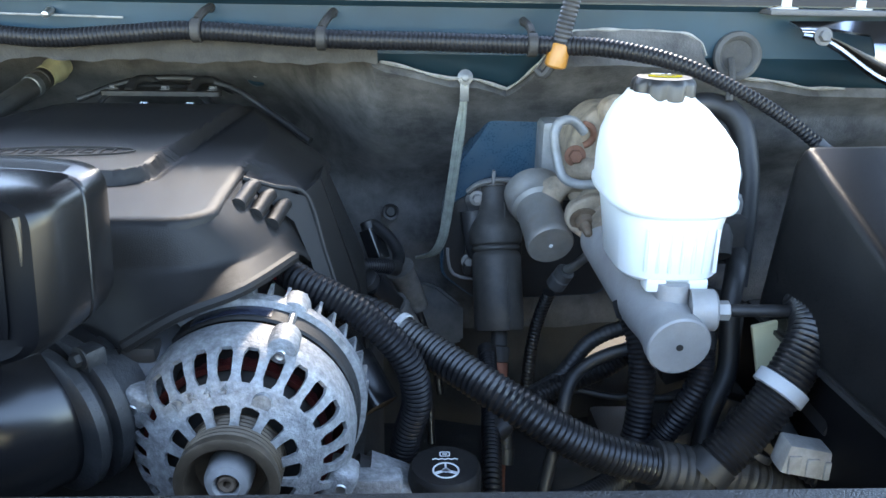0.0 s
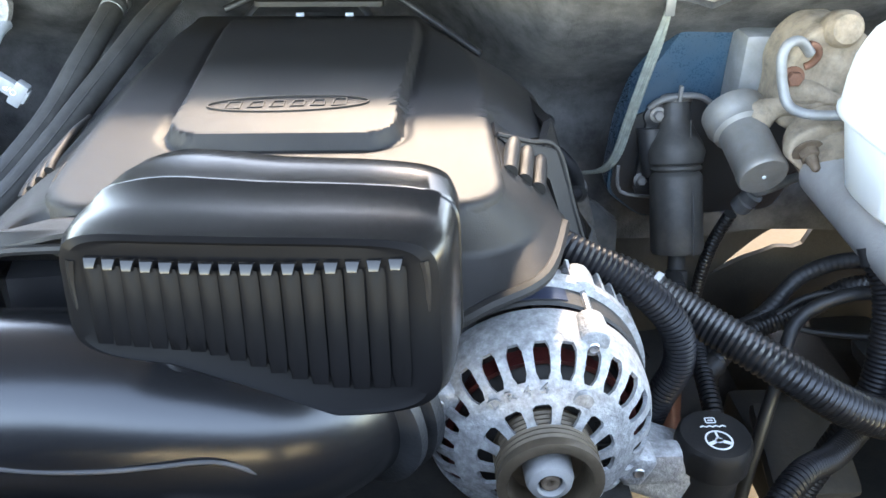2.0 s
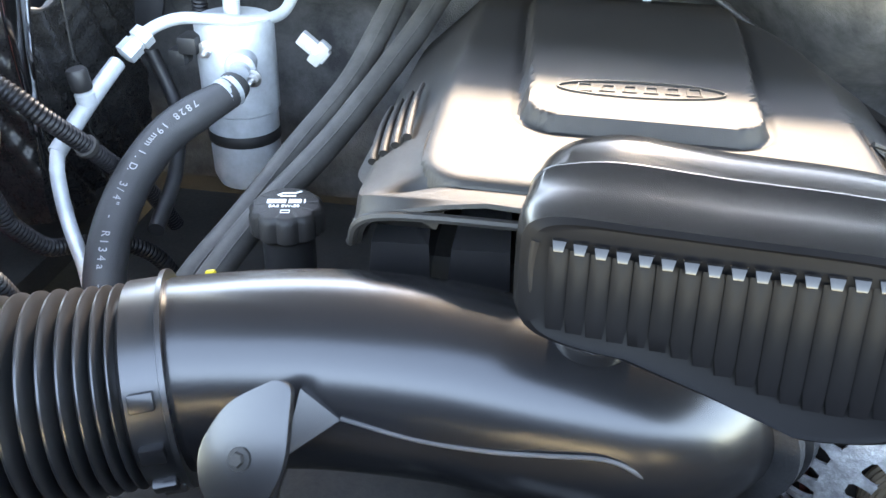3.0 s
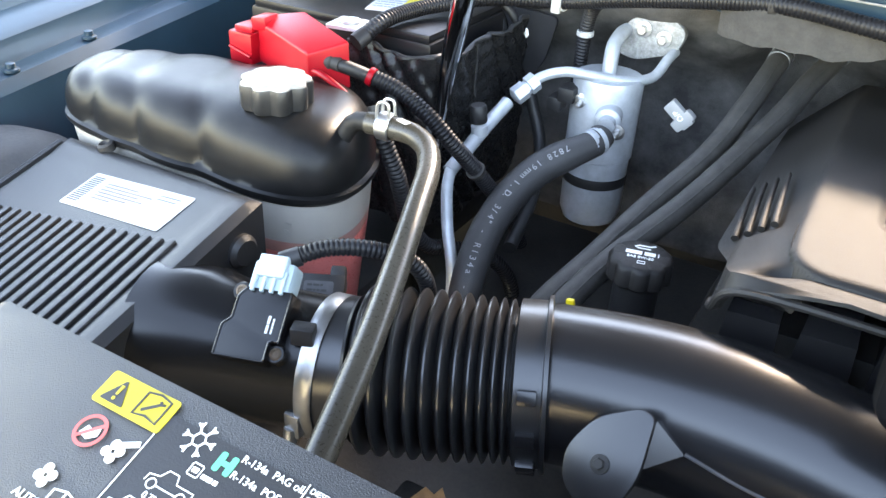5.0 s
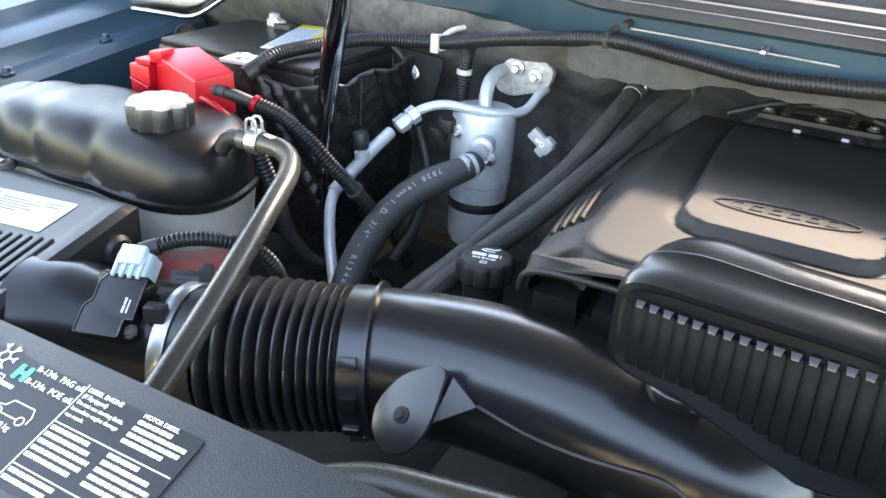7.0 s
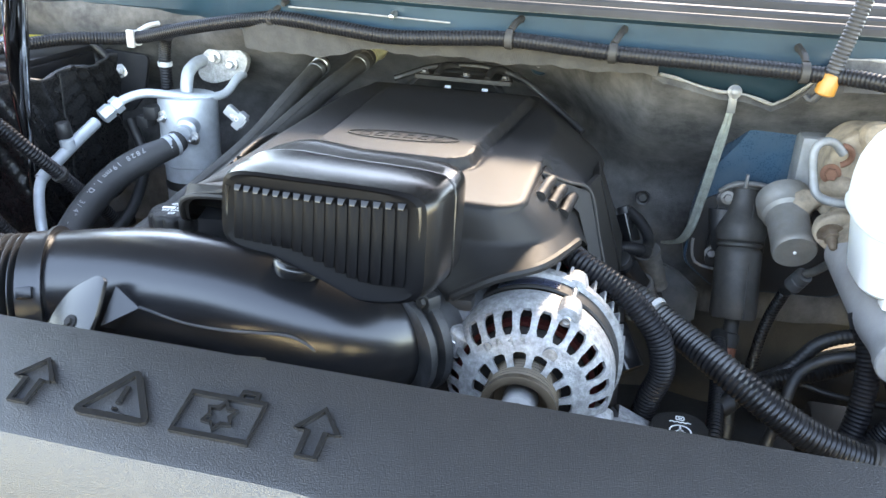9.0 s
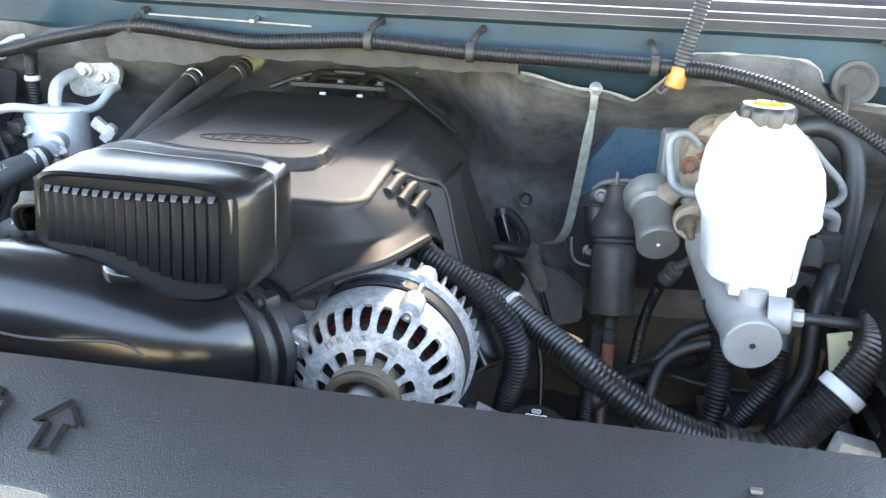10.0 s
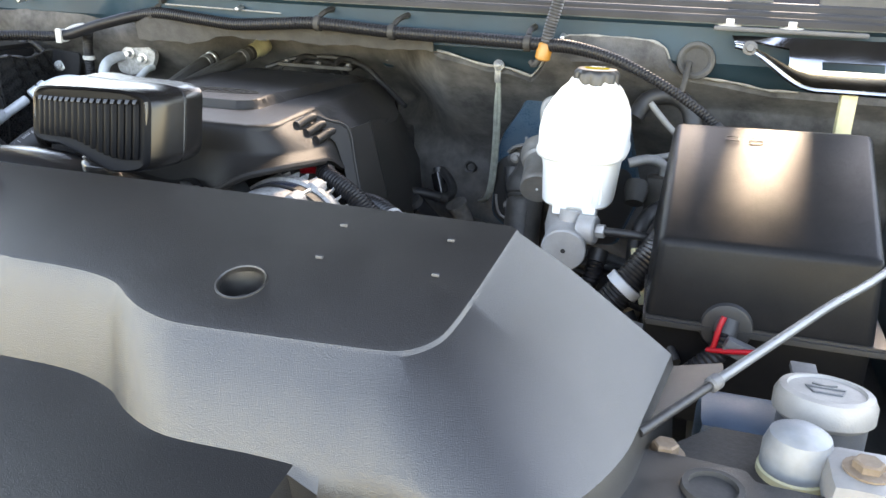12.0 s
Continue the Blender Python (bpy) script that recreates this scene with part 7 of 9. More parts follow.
# fibre flap under the loom
bm = bmesh.new()
grid_surface(bm, lin(-0.276, 0.277, 80), lin(0, 1, 8), lambda x, v: Vector((x, 0.782 + cowl_shift(x) + 0.010 * v + 0.002 * math.sin(40 * x), 1.150 - (0.028 + 0.016 * sstep(-0.075, -0.17, x)) * v + (0.0016 * math.sin(55 * x) + 0.0011 * math.sin(173 * x + 1)) * v)))
solid(bm, 0.004)
tagged(part("insulation_flap", bm, M_FLAP), "frayed pale grey fibre flap below the cowl loom", "insulation", kind="structure")


# pale frayed upper edge of the felt
for x0, x1 in ((0.279, 0.460), (0.462, 0.622), (0.640, 0.80)):
    bm = bmesh.new()
    tube(bm, [(x, cowl_face(x, along(FELT_TOP, x)) - 0.012 + 0.001 * math.sin(70 * x), along(FELT_TOP, x) + 0.0006 * math.sin(90 * x)) for x in lin(x0, x1, 28)], lambda q: 0.0026 + 0.0008 * math.sin(25 * q), 6, 0.005, flat=0.7)
    tagged(part("felt_edge", bm, M_PALE), "pale frayed upper edge of the firewall felt", "insulation", "felt edges", "structure")
bm = bmesh.new()
tube(bm, [(x, 0.788 + cowl_shift(x), 1.166 - 0.012 * (x + 0.2)) for x in lin(-0.20, 0.02, 12)], 0.0012, 6, 0.01)
tagged(part("felt_edge", bm, M_PALE), "thin pale seam above the cowl loom", "insulation", "felt edges", "structure")


def grommet():
    t = thing("cowl_grommet", (0.658, 0.79, 1.13), "dusty round rubber grommet with a bent drain tube", "grommet")
    bm = bmesh.new()
    m = frame_to((0.658, 0.795, 1.133), (0.656, 0.60, 1.15))
    lathe(bm, [(0.026, 0), (0.025, 0.005), (0.021, 0.007), (0.018, 0.005), (0.015, -0.002)], m, 32)
    part("ring", bm, mat("dusty_rubber", (0.05, 0.05, 0.05), 0.8, vary=0.3, patch=40, grain=500, bump=0.3), t)
    bm = bmesh.new()
    lathe(bm, [(0.0165, 0.0012), (0.010, 0.0005), (0.001, 0.0016)], m, 24, cap_a=False)
    part("membrane", bm, M_FLAP, t)
    bm = bmesh.new()
    tube(bm, [(0.650, 0.79, 1.13), (0.648, 0.775, 1.115), (0.644, 0.765, 1.09)], 0.004, 8, 0.006)
    part("tube", bm, M_FLAP, t)


grommet()


def antenna_loom():
    t = thing("hood_loom", (0.455, 0.737, 1.15), "grey corrugated loom rising to the hood with orange tape", "wiring loom")
    bm = bmesh.new()
    tube(bm, [(0.456, 0.733, 1.140), (0.460, 0.732, 1.165), (0.470, 0.735, 1.21), (0.482, 0.742, 1.28), (0.49, 0.75, 1.40)], 0.0088, 14, wave=(0.0042, 0.0014))
    part("sleeve", bm, mat("grey_sleeve", (0.030, 0.030, 0.032), 0.5, vary=0.2, patch=30, grain=500, bump=0.1, dust=DUST, dust_amount=0.3), t)
    bm = bmesh.new()
    lathe(bm, [(0.0085, -0.012), (0.0108, -0.010), (0.0106, 0.010), (0.0092, 0.012)], frame_to((0.455, 0.733, 1.138), (0.460, 0.732, 1.165)), 20)
    part("orange_tape", bm, mat("orange_tape", (0.30, 0.13, 0.02), 0.4, vary=0.2, patch=60, grain=500, bump=0.2), t, "orange tape at the loom's foot")
    bm = bmesh.new()
    tube(bm, [(0.45, 0.733, 1.128), (0.442, 0.735, 1.118), (0.436, 0.74, 1.122)], 0.0045, 8, 0.004)
    part("tape_end", bm, M_DARK, t)


antenna_loom()


def ground_strap():
    t = thing("ground_strap", (0.36, 0.86, 0.86), "flat braided metal ground strap hanging on the firewall", "ground strap")
    pts = [(0.371, 0.822, 1.096), (0.3695, 0.834, 1.06), (0.364, 0.862, 0.992), (0.359, 0.880, 0.94), (0.353, 0.892, 0.895), (0.343, 0.91, 0.868), (0.325, 0.94, 0.85)]
    path = smooth_path(pts, 0.006)
    for k in range(4):
        bm = bmesh.new()
        off = (k - 1.5) * 0.0028
        q = [Vector((p.x + off * (0.35 + 0.65 * sstep(0, 0.25, i / len(path))), p.y - 0.0012 * (k % 2), p.z)) for i, p in enumerate(path)]
        tube(bm, q, 0.0022, 7, 0.006, wave=(0.006, 0.0005))
        part("strand", bm, mat_strap, t)
    bm = bmesh.new()
    lathe(bm, [(0.0085, 0), (0.0085, 0.004), (0.005, 0.005), (0.005, 0.009), (0.003, 0.010)], frame_to((0.371, 0.824, 1.103), (0.371, 0.6, 1.15)), 16)
    rbox(bm, (0.3705, 0.821, 1.088), (0.010, 0.003, 0.022), 0.001)
    part("lug", bm, M_ROD, t, "metal end lug with a nut")


mat_strap = mat("tinned_braid", (0.28, 0.30, 0.27), 0.5, metal=0.5, vary=0.25, patch=80, grain=700, bump=0.5)
ground_strap()
bm = bmesh.new()
lathe(bm, [(0.011, 0), (0.0105, 0.003), (0.007, 0.004), (0.006, -0.004)], frame_to((0.285, 1.022, 0.890), (0.285, 0.8, 1.0)), 18)
tagged(part("firewall_plug", bm, M_DARK), "small dark plug hole in the firewall felt", "plug")


# ---- around the alternator ----
def steering_reservoir():
    t = thing("steering_fluid_reservoir", (0.338, 0.46, 0.74), "black power steering reservoir with a printed cap", "reservoir")
    m = Matrix.Translation((0.338, 0.462, 0)) @ Matrix.Rotation(radians(0), 4, "X")
    bm = bmesh.new()
    lathe(bm, [(0.024, 0.70), (0.024, 0.815), (0.026, 0.822), (0.026, 0.832)], m, 30)
    part("neck", bm, M_BOX, t)
    bm = bmesh.new()
    seg = 48
    rings = []
    for r, h, lob in ((0.026, 0.826, 0), (0.0292, 0.829, 1), (0.0292, 0.845, 1), (0.028, 0.851, 0), (0.0262, 0.854, 0), (0.004, 0.8545, 0)):
        rings.append([m @ Vector(((r - 0.003 * lob * max(0.0, math.cos(3 * 2 * math.pi * i / seg + 0.6)) ** 8) * math.cos(2 * math.pi * i / seg), (r - 0.003 * lob * max(0.0, math.cos(3 * 2 * math.pi * i / seg + 0.6)) ** 8) * math.sin(2 * math.pi * i / seg), h)) for i in range(seg)])
    loft(bm, rings)
    cap = part("cap", bm, M_COVER, t)
    mm = m @ Matrix.Translation((0.0, 0.0, 0.8547))
    bm = bmesh.new()
    stroke(bm, circle_pts(0, -0.008, 0.0098, 32), 0.0014, mm, closed=True)
    for a in (90, 205, 335):
        stroke(bm, [(0, -0.008), (0.0095 * math.cos(radians(a + 0)), -0.008 + 0.0095 * math.sin(radians(a)))], 0.0016 if a == 90 else 0.003, mm)
    disc(bm, mm, 0, -0.008, 0.003)
    part("wheel_symbol", bm, M_INK, cap)
    bm = bmesh.new()
    stroke(bm, [(-0.010 + 0.0025 * k, 0.0065 + (0.0012 if k % 2 else 0.0)) for k in range(9)], 0.0012, mm)
    part("wave_symbol", bm, M_INK, cap)
    bm = bmesh.new()
    stroke(bm, rounded(0.0075, 0.0055, 0.0006, 1), 0.0009, mm @ Matrix.Translation((0, 0.0138, 0)), closed=True)
    stroke(bm, [(-0.002, 0.0138), (0.002, 0.0138)], 0.0012, mm)
    part("booklet_symbol", bm, M_INK, cap)


steering_reservoir()


def coil(name, a, b, w, label, category="coil", material=None):
    """A moulded block between two points with a raised ridge, a nose and a bolt."""
    t = thing(name, a, label, category)
    m = frame_to(a, b)
    n = (Vector(b) - Vector(a)).length
    bm = bmesh.new()
    prism(bm, round_outline([(-w, -w * 0.8), (w, -w * 0.8), (w * 1.1, w * 0.3), (w * 0.7, w * 0.8), (-w * 0.8, w * 0.8)], w * 0.3), m, n, 0.0015)
    part("body", bm, material or M_DUCT, t)
    for k in (-0.45, 0.35):
        bm = bmesh.new()
        rbox(bm, m @ Vector((w * k, -w * 0.84, n * 0.5)), (w * 0.22, w * 0.3, n * 0.86), 0.0008, m.to_3x3())
        part("ridge", bm, material or M_DUCT, t)
    bm = bmesh.new()
    lathe(bm, [(w * 0.7, -0.010), (w * 0.8, -0.009), (w * 0.8, 0.001)], m, 16)
    part("nose", bm, M_RUBBER, t)
    bm = bmesh.new()
    hex_bolt(bm, m @ Vector((w * 0.9, -w * 0.6, n * 0.8)), m @ Vector((w * 0.9, -w * 0.6 - 1, n * 0.8)), 0.0035, 0.003)
    part("bolt", bm, M_SEAL, t)


def lead_boot(pts, wire, r, label):
    """A dusty rubber boot with a bead at each end and the lead that leaves it."""
    t = thing("ignition_lead", pts[0], label, "cable", "ignition leads")
    bm = bmesh.new()
    tube(bm, pts, lambda q: r * (1 + 0.14 * (q < 0.12) - 0.18 * q + 0.08 * (q > 0.93)), 16, 0.005)
    part("boot", bm, M_LEADBOOT, t, "dusty grey rubber boot")
    bm = bmesh.new()
    tube(bm, wire, 0.0045, 10, 0.01)
    part("wire", bm, M_LOOMD, t)


M_LEADBOOT = mat("dusty_lead_rubber", (0.07, 0.068, 0.066), 0.7, vary=0.35, patch=45, grain=500, bump=0.3, dust=(0.17, 0.16, 0.15), dust_amount=0.5)
coil("ignition_coil", (0.262, 0.885, 0.908), (0.276, 0.872, 0.872), 0.012, "glossy black ignition coil lock beside the felt")
coil("ignition_coil", (0.268, 0.752, 0.890), (0.291, 0.778, 0.852), 0.015, "glossy black ignition coil with two ridges")
coil("ignition_coil", (0.262, 0.545, 0.905), (0.286, 0.520, 0.872), 0.016, "glossy black ignition coil behind the alternator")
coil("engine_bracket", (0.272, 0.468, 0.835), (0.318, 0.468, 0.815), 0.026, "cast aluminium bracket below the alternator", "bracket", M_ALU)
lead_boot([(0.2985, 0.870, 0.862), (0.310, 0.880, 0.835), (0.322, 0.890, 0.802)], [(0.320, 0.888, 0.806), (0.333, 0.885, 0.77), (0.345, 0.875, 0.735), (0.352, 0.86, 0.69)], 0.0165, "dusty grey ignition lead boot beside the felt")
lead_boot([(0.290, 0.785, 0.848), (0.305, 0.795, 0.822), (0.318, 0.80, 0.793), (0.328, 0.79, 0.765)], [(0.326, 0.792, 0.77), (0.335, 0.78, 0.73), (0.338, 0.76, 0.68)], 0.0175, "dusty grey ignition lead boot beside the coil")
loom("coil_loom", [(0.252, 0.752, 0.907), (0.265, 0.770, 0.903), (0.280, 0.788, 0.896), (0.292, 0.806, 0.887)], 0.0085, "short black corrugated loom over the coils", 0.004, 0.001)
hose("coil_wire", [(0.268, 0.885, 0.912), (0.283, 0.872, 0.905), (0.296, 0.855, 0.893), (0.298, 0.835, 0.885), (0.292, 0.806, 0.887)], 0.0075, "black taped wire curving beside the coil lock", M_RUBBER, "cable")
t = thing("wire_clip", (0.259, 0.705, 0.90), "broken white plastic wire clip beside the coils", "clip", "wire clips")
for name, a, b, w in (("jaw", (0.257, 0.706, 0.909), (0.262, 0.704, 0.893), 0.006), ("strip", (0.262, 0.704, 0.894), (0.277, 0.70, 0.870), 0.0022), ("hook", (0.256, 0.706, 0.908), (0.262, 0.706, 0.916), 0.0025)):
    bm = bmesh.new()
    m = frame_to(a, b)
    rbox(bm, m @ Vector((0, 0, (Vector(b) - Vector(a)).length / 2)), (w, 0.003, (Vector(b) - Vector(a)).length), 0.0008, m.to_3x3())
    part(name, bm, M_PAPER, t)
hose("red_lead", [(0.18, 0.535, 0.985), (0.205, 0.53, 0.988), (0.215, 0.53, 0.975)], 0.005, "short red alternator lead under the cover", M_RED, "cable")
bm = bmesh.new()
lathe(bm, [(0.0150, -0.003), (0.0170, -0.0025), (0.0170, 0.0025), (0.0150, 0.003)], frame_to((0.3015, 0.5500, 0.9270), (0.324, 0.535, 0.919)), 24, cap_a=False, cap_b=False)
tagged(part("cable_tie", bm, M_PAPER), "white cable tie round the main loom", "cable tie", "cable ties")
t = thing("loom_tie", (0.61, 0.49, 0.9), "pale grey plastic clamp round the branch loom", "cable tie", "cable ties")
bm = bmesh.new()
mt = frame_to((0.6085, 0.4955, 0.896), (0.6215, 0.5005, 0.912))
lathe(bm, [(0.0190, 0.0), (0.0222, 0.001), (0.0222, 0.012), (0.0190, 0.013)], mt, 30, cap_a=False, cap_b=False)
part("band", bm, mat("pale_clamp_plastic", (0.42, 0.43, 0.44), 0.45, vary=0.1, patch=40, grain=500, bump=0.1), t)
bm = bmesh.new()
rbox(bm, mt @ Vector((0.012, -0.021, 0.0065)), (0.012, 0.010, 0.013), 0.002, mt.to_3x3())
part("buckle", bm, M_SEAL, t)

# wrapped joint where the branch leaves the main loom
t = thing("taped_joint", (0.545, 0.486, 0.81), "dusty black tape wrapped round a loom joint", "tape")
M_TAPE = mat("dusty_cloth_tape", (0.014, 0.014, 0.0145), 0.5, vary=0.4, patch=40, grain=300, bump=0.4, dust=DUST, dust_amount=0.25)
bm = bmesh.new()
tube(bm, [(0.51, 0.484, 0.838), (0.545, 0.486, 0.83), (0.575, 0.488, 0.828), (0.62, 0.496, 0.805), (0.66, 0.50, 0.78)], lambda s: 0.0200 + 0.0008 * math.sin(120 * s), 18, 0.0025)
joint = part("wrap", bm, M_TAPE, t)
for p, q, r in (((0.556, 0.4865, 0.8292), (0.575, 0.488, 0.828), 0.0212), ((0.600, 0.4925, 0.8155), (0.62, 0.496, 0.805), 0.0210), ((0.590, 0.4900, 0.846), (0.60, 0.4925, 0.862), 0.0200)):
    bm = bmesh.new()
    lathe(bm, [(r - 0.002, 0), (r, 0.001), (r, 0.006), (r - 0.002, 0.007)], frame_to(p, q), 24, cap_a=False, cap_b=False)
    part("tape_end", bm, M_RUBBER, joint, "black tape turned round the joint")


# ---- brake and steering group ----
def brake_details():
    t = bpy.data.objects["brake_master_cylinder"]
    bottle = bpy.data.objects["bottle"]
    cap = bpy.data.objects["bottle_cap"]
    C = Matrix.Translation((0.539, 0.656, 1.1298))
    bm = bmesh.new()
    prism(bm, [(0.0155 * math.cos(a), 0.0095 * math.sin(a) - 0.002) for a in lin(0, 2 * math.pi * 31 / 32, 32)], C, 0.0006)
    part("yellow_oval", bm, M_OVAL, cap)
    bm = bmesh.new()
    C2 = Matrix.Translation((0.539, 0.656, 1.1306))
    stroke(bm, circle_pts(0, -0.002, 0.0055, 24), 0.0010, C2, closed=True)
    stroke(bm, circle_pts(0, -0.002, 0.0088, 10, -40, 40), 0.0010, C2)
    stroke(bm, circle_pts(0, -0.002, 0.0088, 10, 140, 220), 0.0010, C2)
    part("brake_symbol", bm, M_INKD, cap)
    writing("grade", "DOT 3", 0.0062, Matrix.Translation((0.539, 0.6655, 1.130)), M_INK, cap, align="CENTER")
    for k in range(1, 8):
        bm = bmesh.new()
        x = 0.499 + 0.010 * k
        tube(bm, [(x, 0.5535 + 0.006 * abs(k - 4) / 4, 0.978), (x, 0.5545 + 0.006 * abs(k - 4) / 4, 1.016)], 0.0016, 6, 0.01)
        part("bottle_rib", bm, M_WHITE, bottle)
    # outlets and mounting
    for x, y in ((0.520, 0.566), (0.556, 0.566)):
        bm = bmesh.new()
        rbox(bm, (x, y, 0.966), (0.018, 0.02, 0.012), 0.003)
        part("foot", bm, M_WHITE, bottle)
    bm = bmesh.new()
    lathe(bm, [(0.018, 0), (0.018, 0.020), (0.016, 0.022)], frame_to((0.548, 0.548, 0.948), (0.590, 0.541, 0.950)), 24)
    lathe(bm, [(0.015, 0.0), (0.015, 0.032)], frame_to((0.535, 0.56, 0.936), (0.535, 0.562, 0.97)), 20)
    part("port_block", bm, M_CAST, t)
    bm = bmesh.new()
    lathe(bm, [(0.0085, 0), (0.0085, 0.010), (0.006, 0.011)], frame_to((0.570, 0.544, 0.949), (0.60, 0.539, 0.951)), 6)
    part("union_nut", bm, M_CAST, t, "dull hexagonal brake line nut")
    bm = bmesh.new()
    tube(bm, [(0.580, 0.542, 0.950), (0.60, 0.540, 0.9505), (0.625, 0.540, 0.950), (0.64, 0.55, 0.94), (0.645, 0.58, 0.90)], 0.0055, 10, 0.008)
    part("brake_line", bm, M_RUBBER, t, "dark coated brake line")
    bm = bmesh.new()
    disc(bm, frame_to((0.534, 0.5218, 0.925), (0.535, 0.40, 0.906)), 0, 0, 0.003, 0.0006)
    part("centre_dimple", bm, M_DARK, t)
    bm = bmesh.new()
    lathe(bm, [(0.026, 0), (0.028, 0.03), (0.034, 0.05), (0.034, 0.11)], frame_to((0.525, 0.66, 0.952), (0.522, 0.80, 0.975)), 30)
    part("mounting_body", bm, M_DUSTCAST, t, "dusty cast mounting body")
    bm = bmesh.new()
    prism(bm, round_outline([(0.471, 0.966), (0.473, 0.990), (0.500, 1.001), (0.545, 1.000), (0.560, 0.96), (0.545, 0.925), (0.512, 0.924), (0.492, 0.952)], 0.012), Matrix.Translation((0, 0.730, 0)) @ Matrix.Rotation(radians(90), 4, "X"), 0.014, 0.004, 3)
    flange = part("mounting_flange", bm, M_DUSTCAST, t, "dusty mounting flange with worn rusty ears")
    for p in ((0.489, 0.714, 0.976), (0.540, 0.714, 0.938)):
        bm = bmesh.new()
        d = Vector((0.05, -1.0, -0.42)).normalized()
        hex_bolt(bm, p, tuple(Vector(p) + d), 0.0095, 0.009)
        lathe(bm, [(0.0060, 0), (0.0060, 0.014), (0.0052, 0.016), (0.0040, 0.024), (0.002, 0.026)], frame_to(p, tuple(Vector(p) + d)), 12)
        part("mounting_nut", bm, M_BROWN, flange, "rusty nut on a stud")


brake_details()


M_LINE = mat("dull_coated_steel", (0.20, 0.20, 0.20), 0.5, metal=0.2, vary=0.25, patch=40, grain=400, bump=0.1, dust=(0.2, 0.17, 0.14), dust_amount=0.3)


def booster():
    t = thing("hydraulic_booster", (0.48, 0.78, 0.9), "rust-stained hydraulic brake booster with a round accumulator", "brake booster")
    bm = bmesh.new()
    lathe(bm, [(0.024, 0), (0.0255, 0.002), (0.0255, 0.010), (0.0248, 0.012), (0.0248, 0.060), (0.029, 0.064), (0.030, 0.072), (0.033, 0.076), (0.033, 0.092), (0.026, 0.095)], frame_to((0.460, 0.730, 0.941), (0.452, 0.80, 0.972)), 36)
    part("accumulator_can", bm, mat("dusty_grey_steel", (0.24, 0.23, 0.215), 0.5, metal=0.5, vary=0.2, patch=30, grain=400, bump=0.15, dust=(0.25, 0.21, 0.17), dust_amount=0.45), t, "dull grey steel accumulator can")
    bm = bmesh.new()
    disc(bm, frame_to((0.460, 0.7298, 0.941), (0.462, 0.70, 0.93)), 0, 0, 0.002, 0.0008)
    part("dot", bm, M_INK, t)
    bm = bmesh.new()
    tube(bm, [(0.455, 0.79, 0.972), (0.475, 0.785, 0.99), (0.50, 0.78, 1.0), (0.52, 0.78, 1.005)], lambda u: 0.014 + 0.004 * math.sin(9 * u), 14, 0.006)
    part("can_neck", bm, M_DUSTCAST, t)
    bm = bmesh.new()
    face = Matrix.Translation((0, 0.84, 0)) @ Matrix.Rotation(radians(90), 4, "X")
    prism(bm, round_outline([(0.486, 1.012), (0.481, 1.035), (0.490, 1.062), (0.508, 1.078), (0.540, 1.080), (0.566, 1.060), (0.566, 0.968), (0.520, 0.962), (0.484, 0.976)], 0.010), face, 0.062, 0.007, 3)
    lathe(bm, [(0.012, 0), (0.018, 0.010), (0.018, 0.030), (0.014, 0.036), (0.004, 0.038)], frame_to((0.529, 0.80, 1.070), (0.526, 0.75, 1.082)), 20)
    tube(bm, [(0.486, 0.785, 1.010), (0.505, 0.775, 1.012), (0.530, 0.772, 1.006), (0.556, 0.775, 1.000)], lambda u: 0.011 + 0.003 * math.sin(7 * u), 14, 0.006)
    casting = part("casting", bm, M_DUSTCAST, t, "dusty tan cast booster body")
    bm = bmesh.new()
    tube(bm, [Vector((0.4925 + 0.0125 * math.cos(a), 0.768 - 0.004 * math.sin(a), 1.0520 + 0.0125 * math.sin(a))) for a in lin(-1.3, 1.6, 12)], 0.0036, 10, 0.003)
    part("seal_ring", bm, M_RUST, casting, "orange rusty seal ring")
    bm = bmesh.new()
    hex_bolt(bm, (0.4885, 0.776, 1.0275), (0.484, 0.70, 1.036), 0.0075, 0.009)
    part("bolt", bm, M_RUST, casting, "rusty red bolt")
    bm = bmesh.new()
    tube(bm, [(0.494, 0.762, 1.056), (0.480, 0.758, 1.0690), (0.465, 0.75, 1.069), (0.4590, 0.745, 1.057), (0.4625, 0.738, 1.032), (0.468, 0.728, 1.016), (0.482, 0.715, 1.0125), (0.505, 0.70, 1.017), (0.535, 0.69, 1.02)], 0.0050, 10, 0.005)
    part("bent_line", bm, M_LINE, t, "grey bent steel line")
    bm = bmesh.new()
    tube(bm, [(0.528, 0.74, 0.948), (0.515, 0.78, 0.915), (0.505, 0.81, 0.888), (0.498, 0.822, 0.878)], 0.0055, 10, 0.006)
    part("lower_line", bm, M_LINE, t)
    bm = bmesh.new()
    lathe(bm, [(0.009, 0), (0.0115, 0.002), (0.0115, 0.012), (0.010, 0.013), (0.0118, 0.015), (0.0118, 0.028), (0.009, 0.030)], frame_to((0.498, 0.822, 0.878), (0.480, 0.841, 0.836)), 20)
    part("crimp", bm, M_SEAL, t)
    bm = bmesh.new()
    tube(bm, [(0.482, 0.839, 0.842), (0.472, 0.848, 0.80), (0.466, 0.85, 0.76), (0.462, 0.85, 0.70)], 0.008, 12, wave=(0.005, 0.001))
    part("flex_line", bm, M_LOOMD, t)
    # round dark hose loop behind
    bm = bmesh.new()
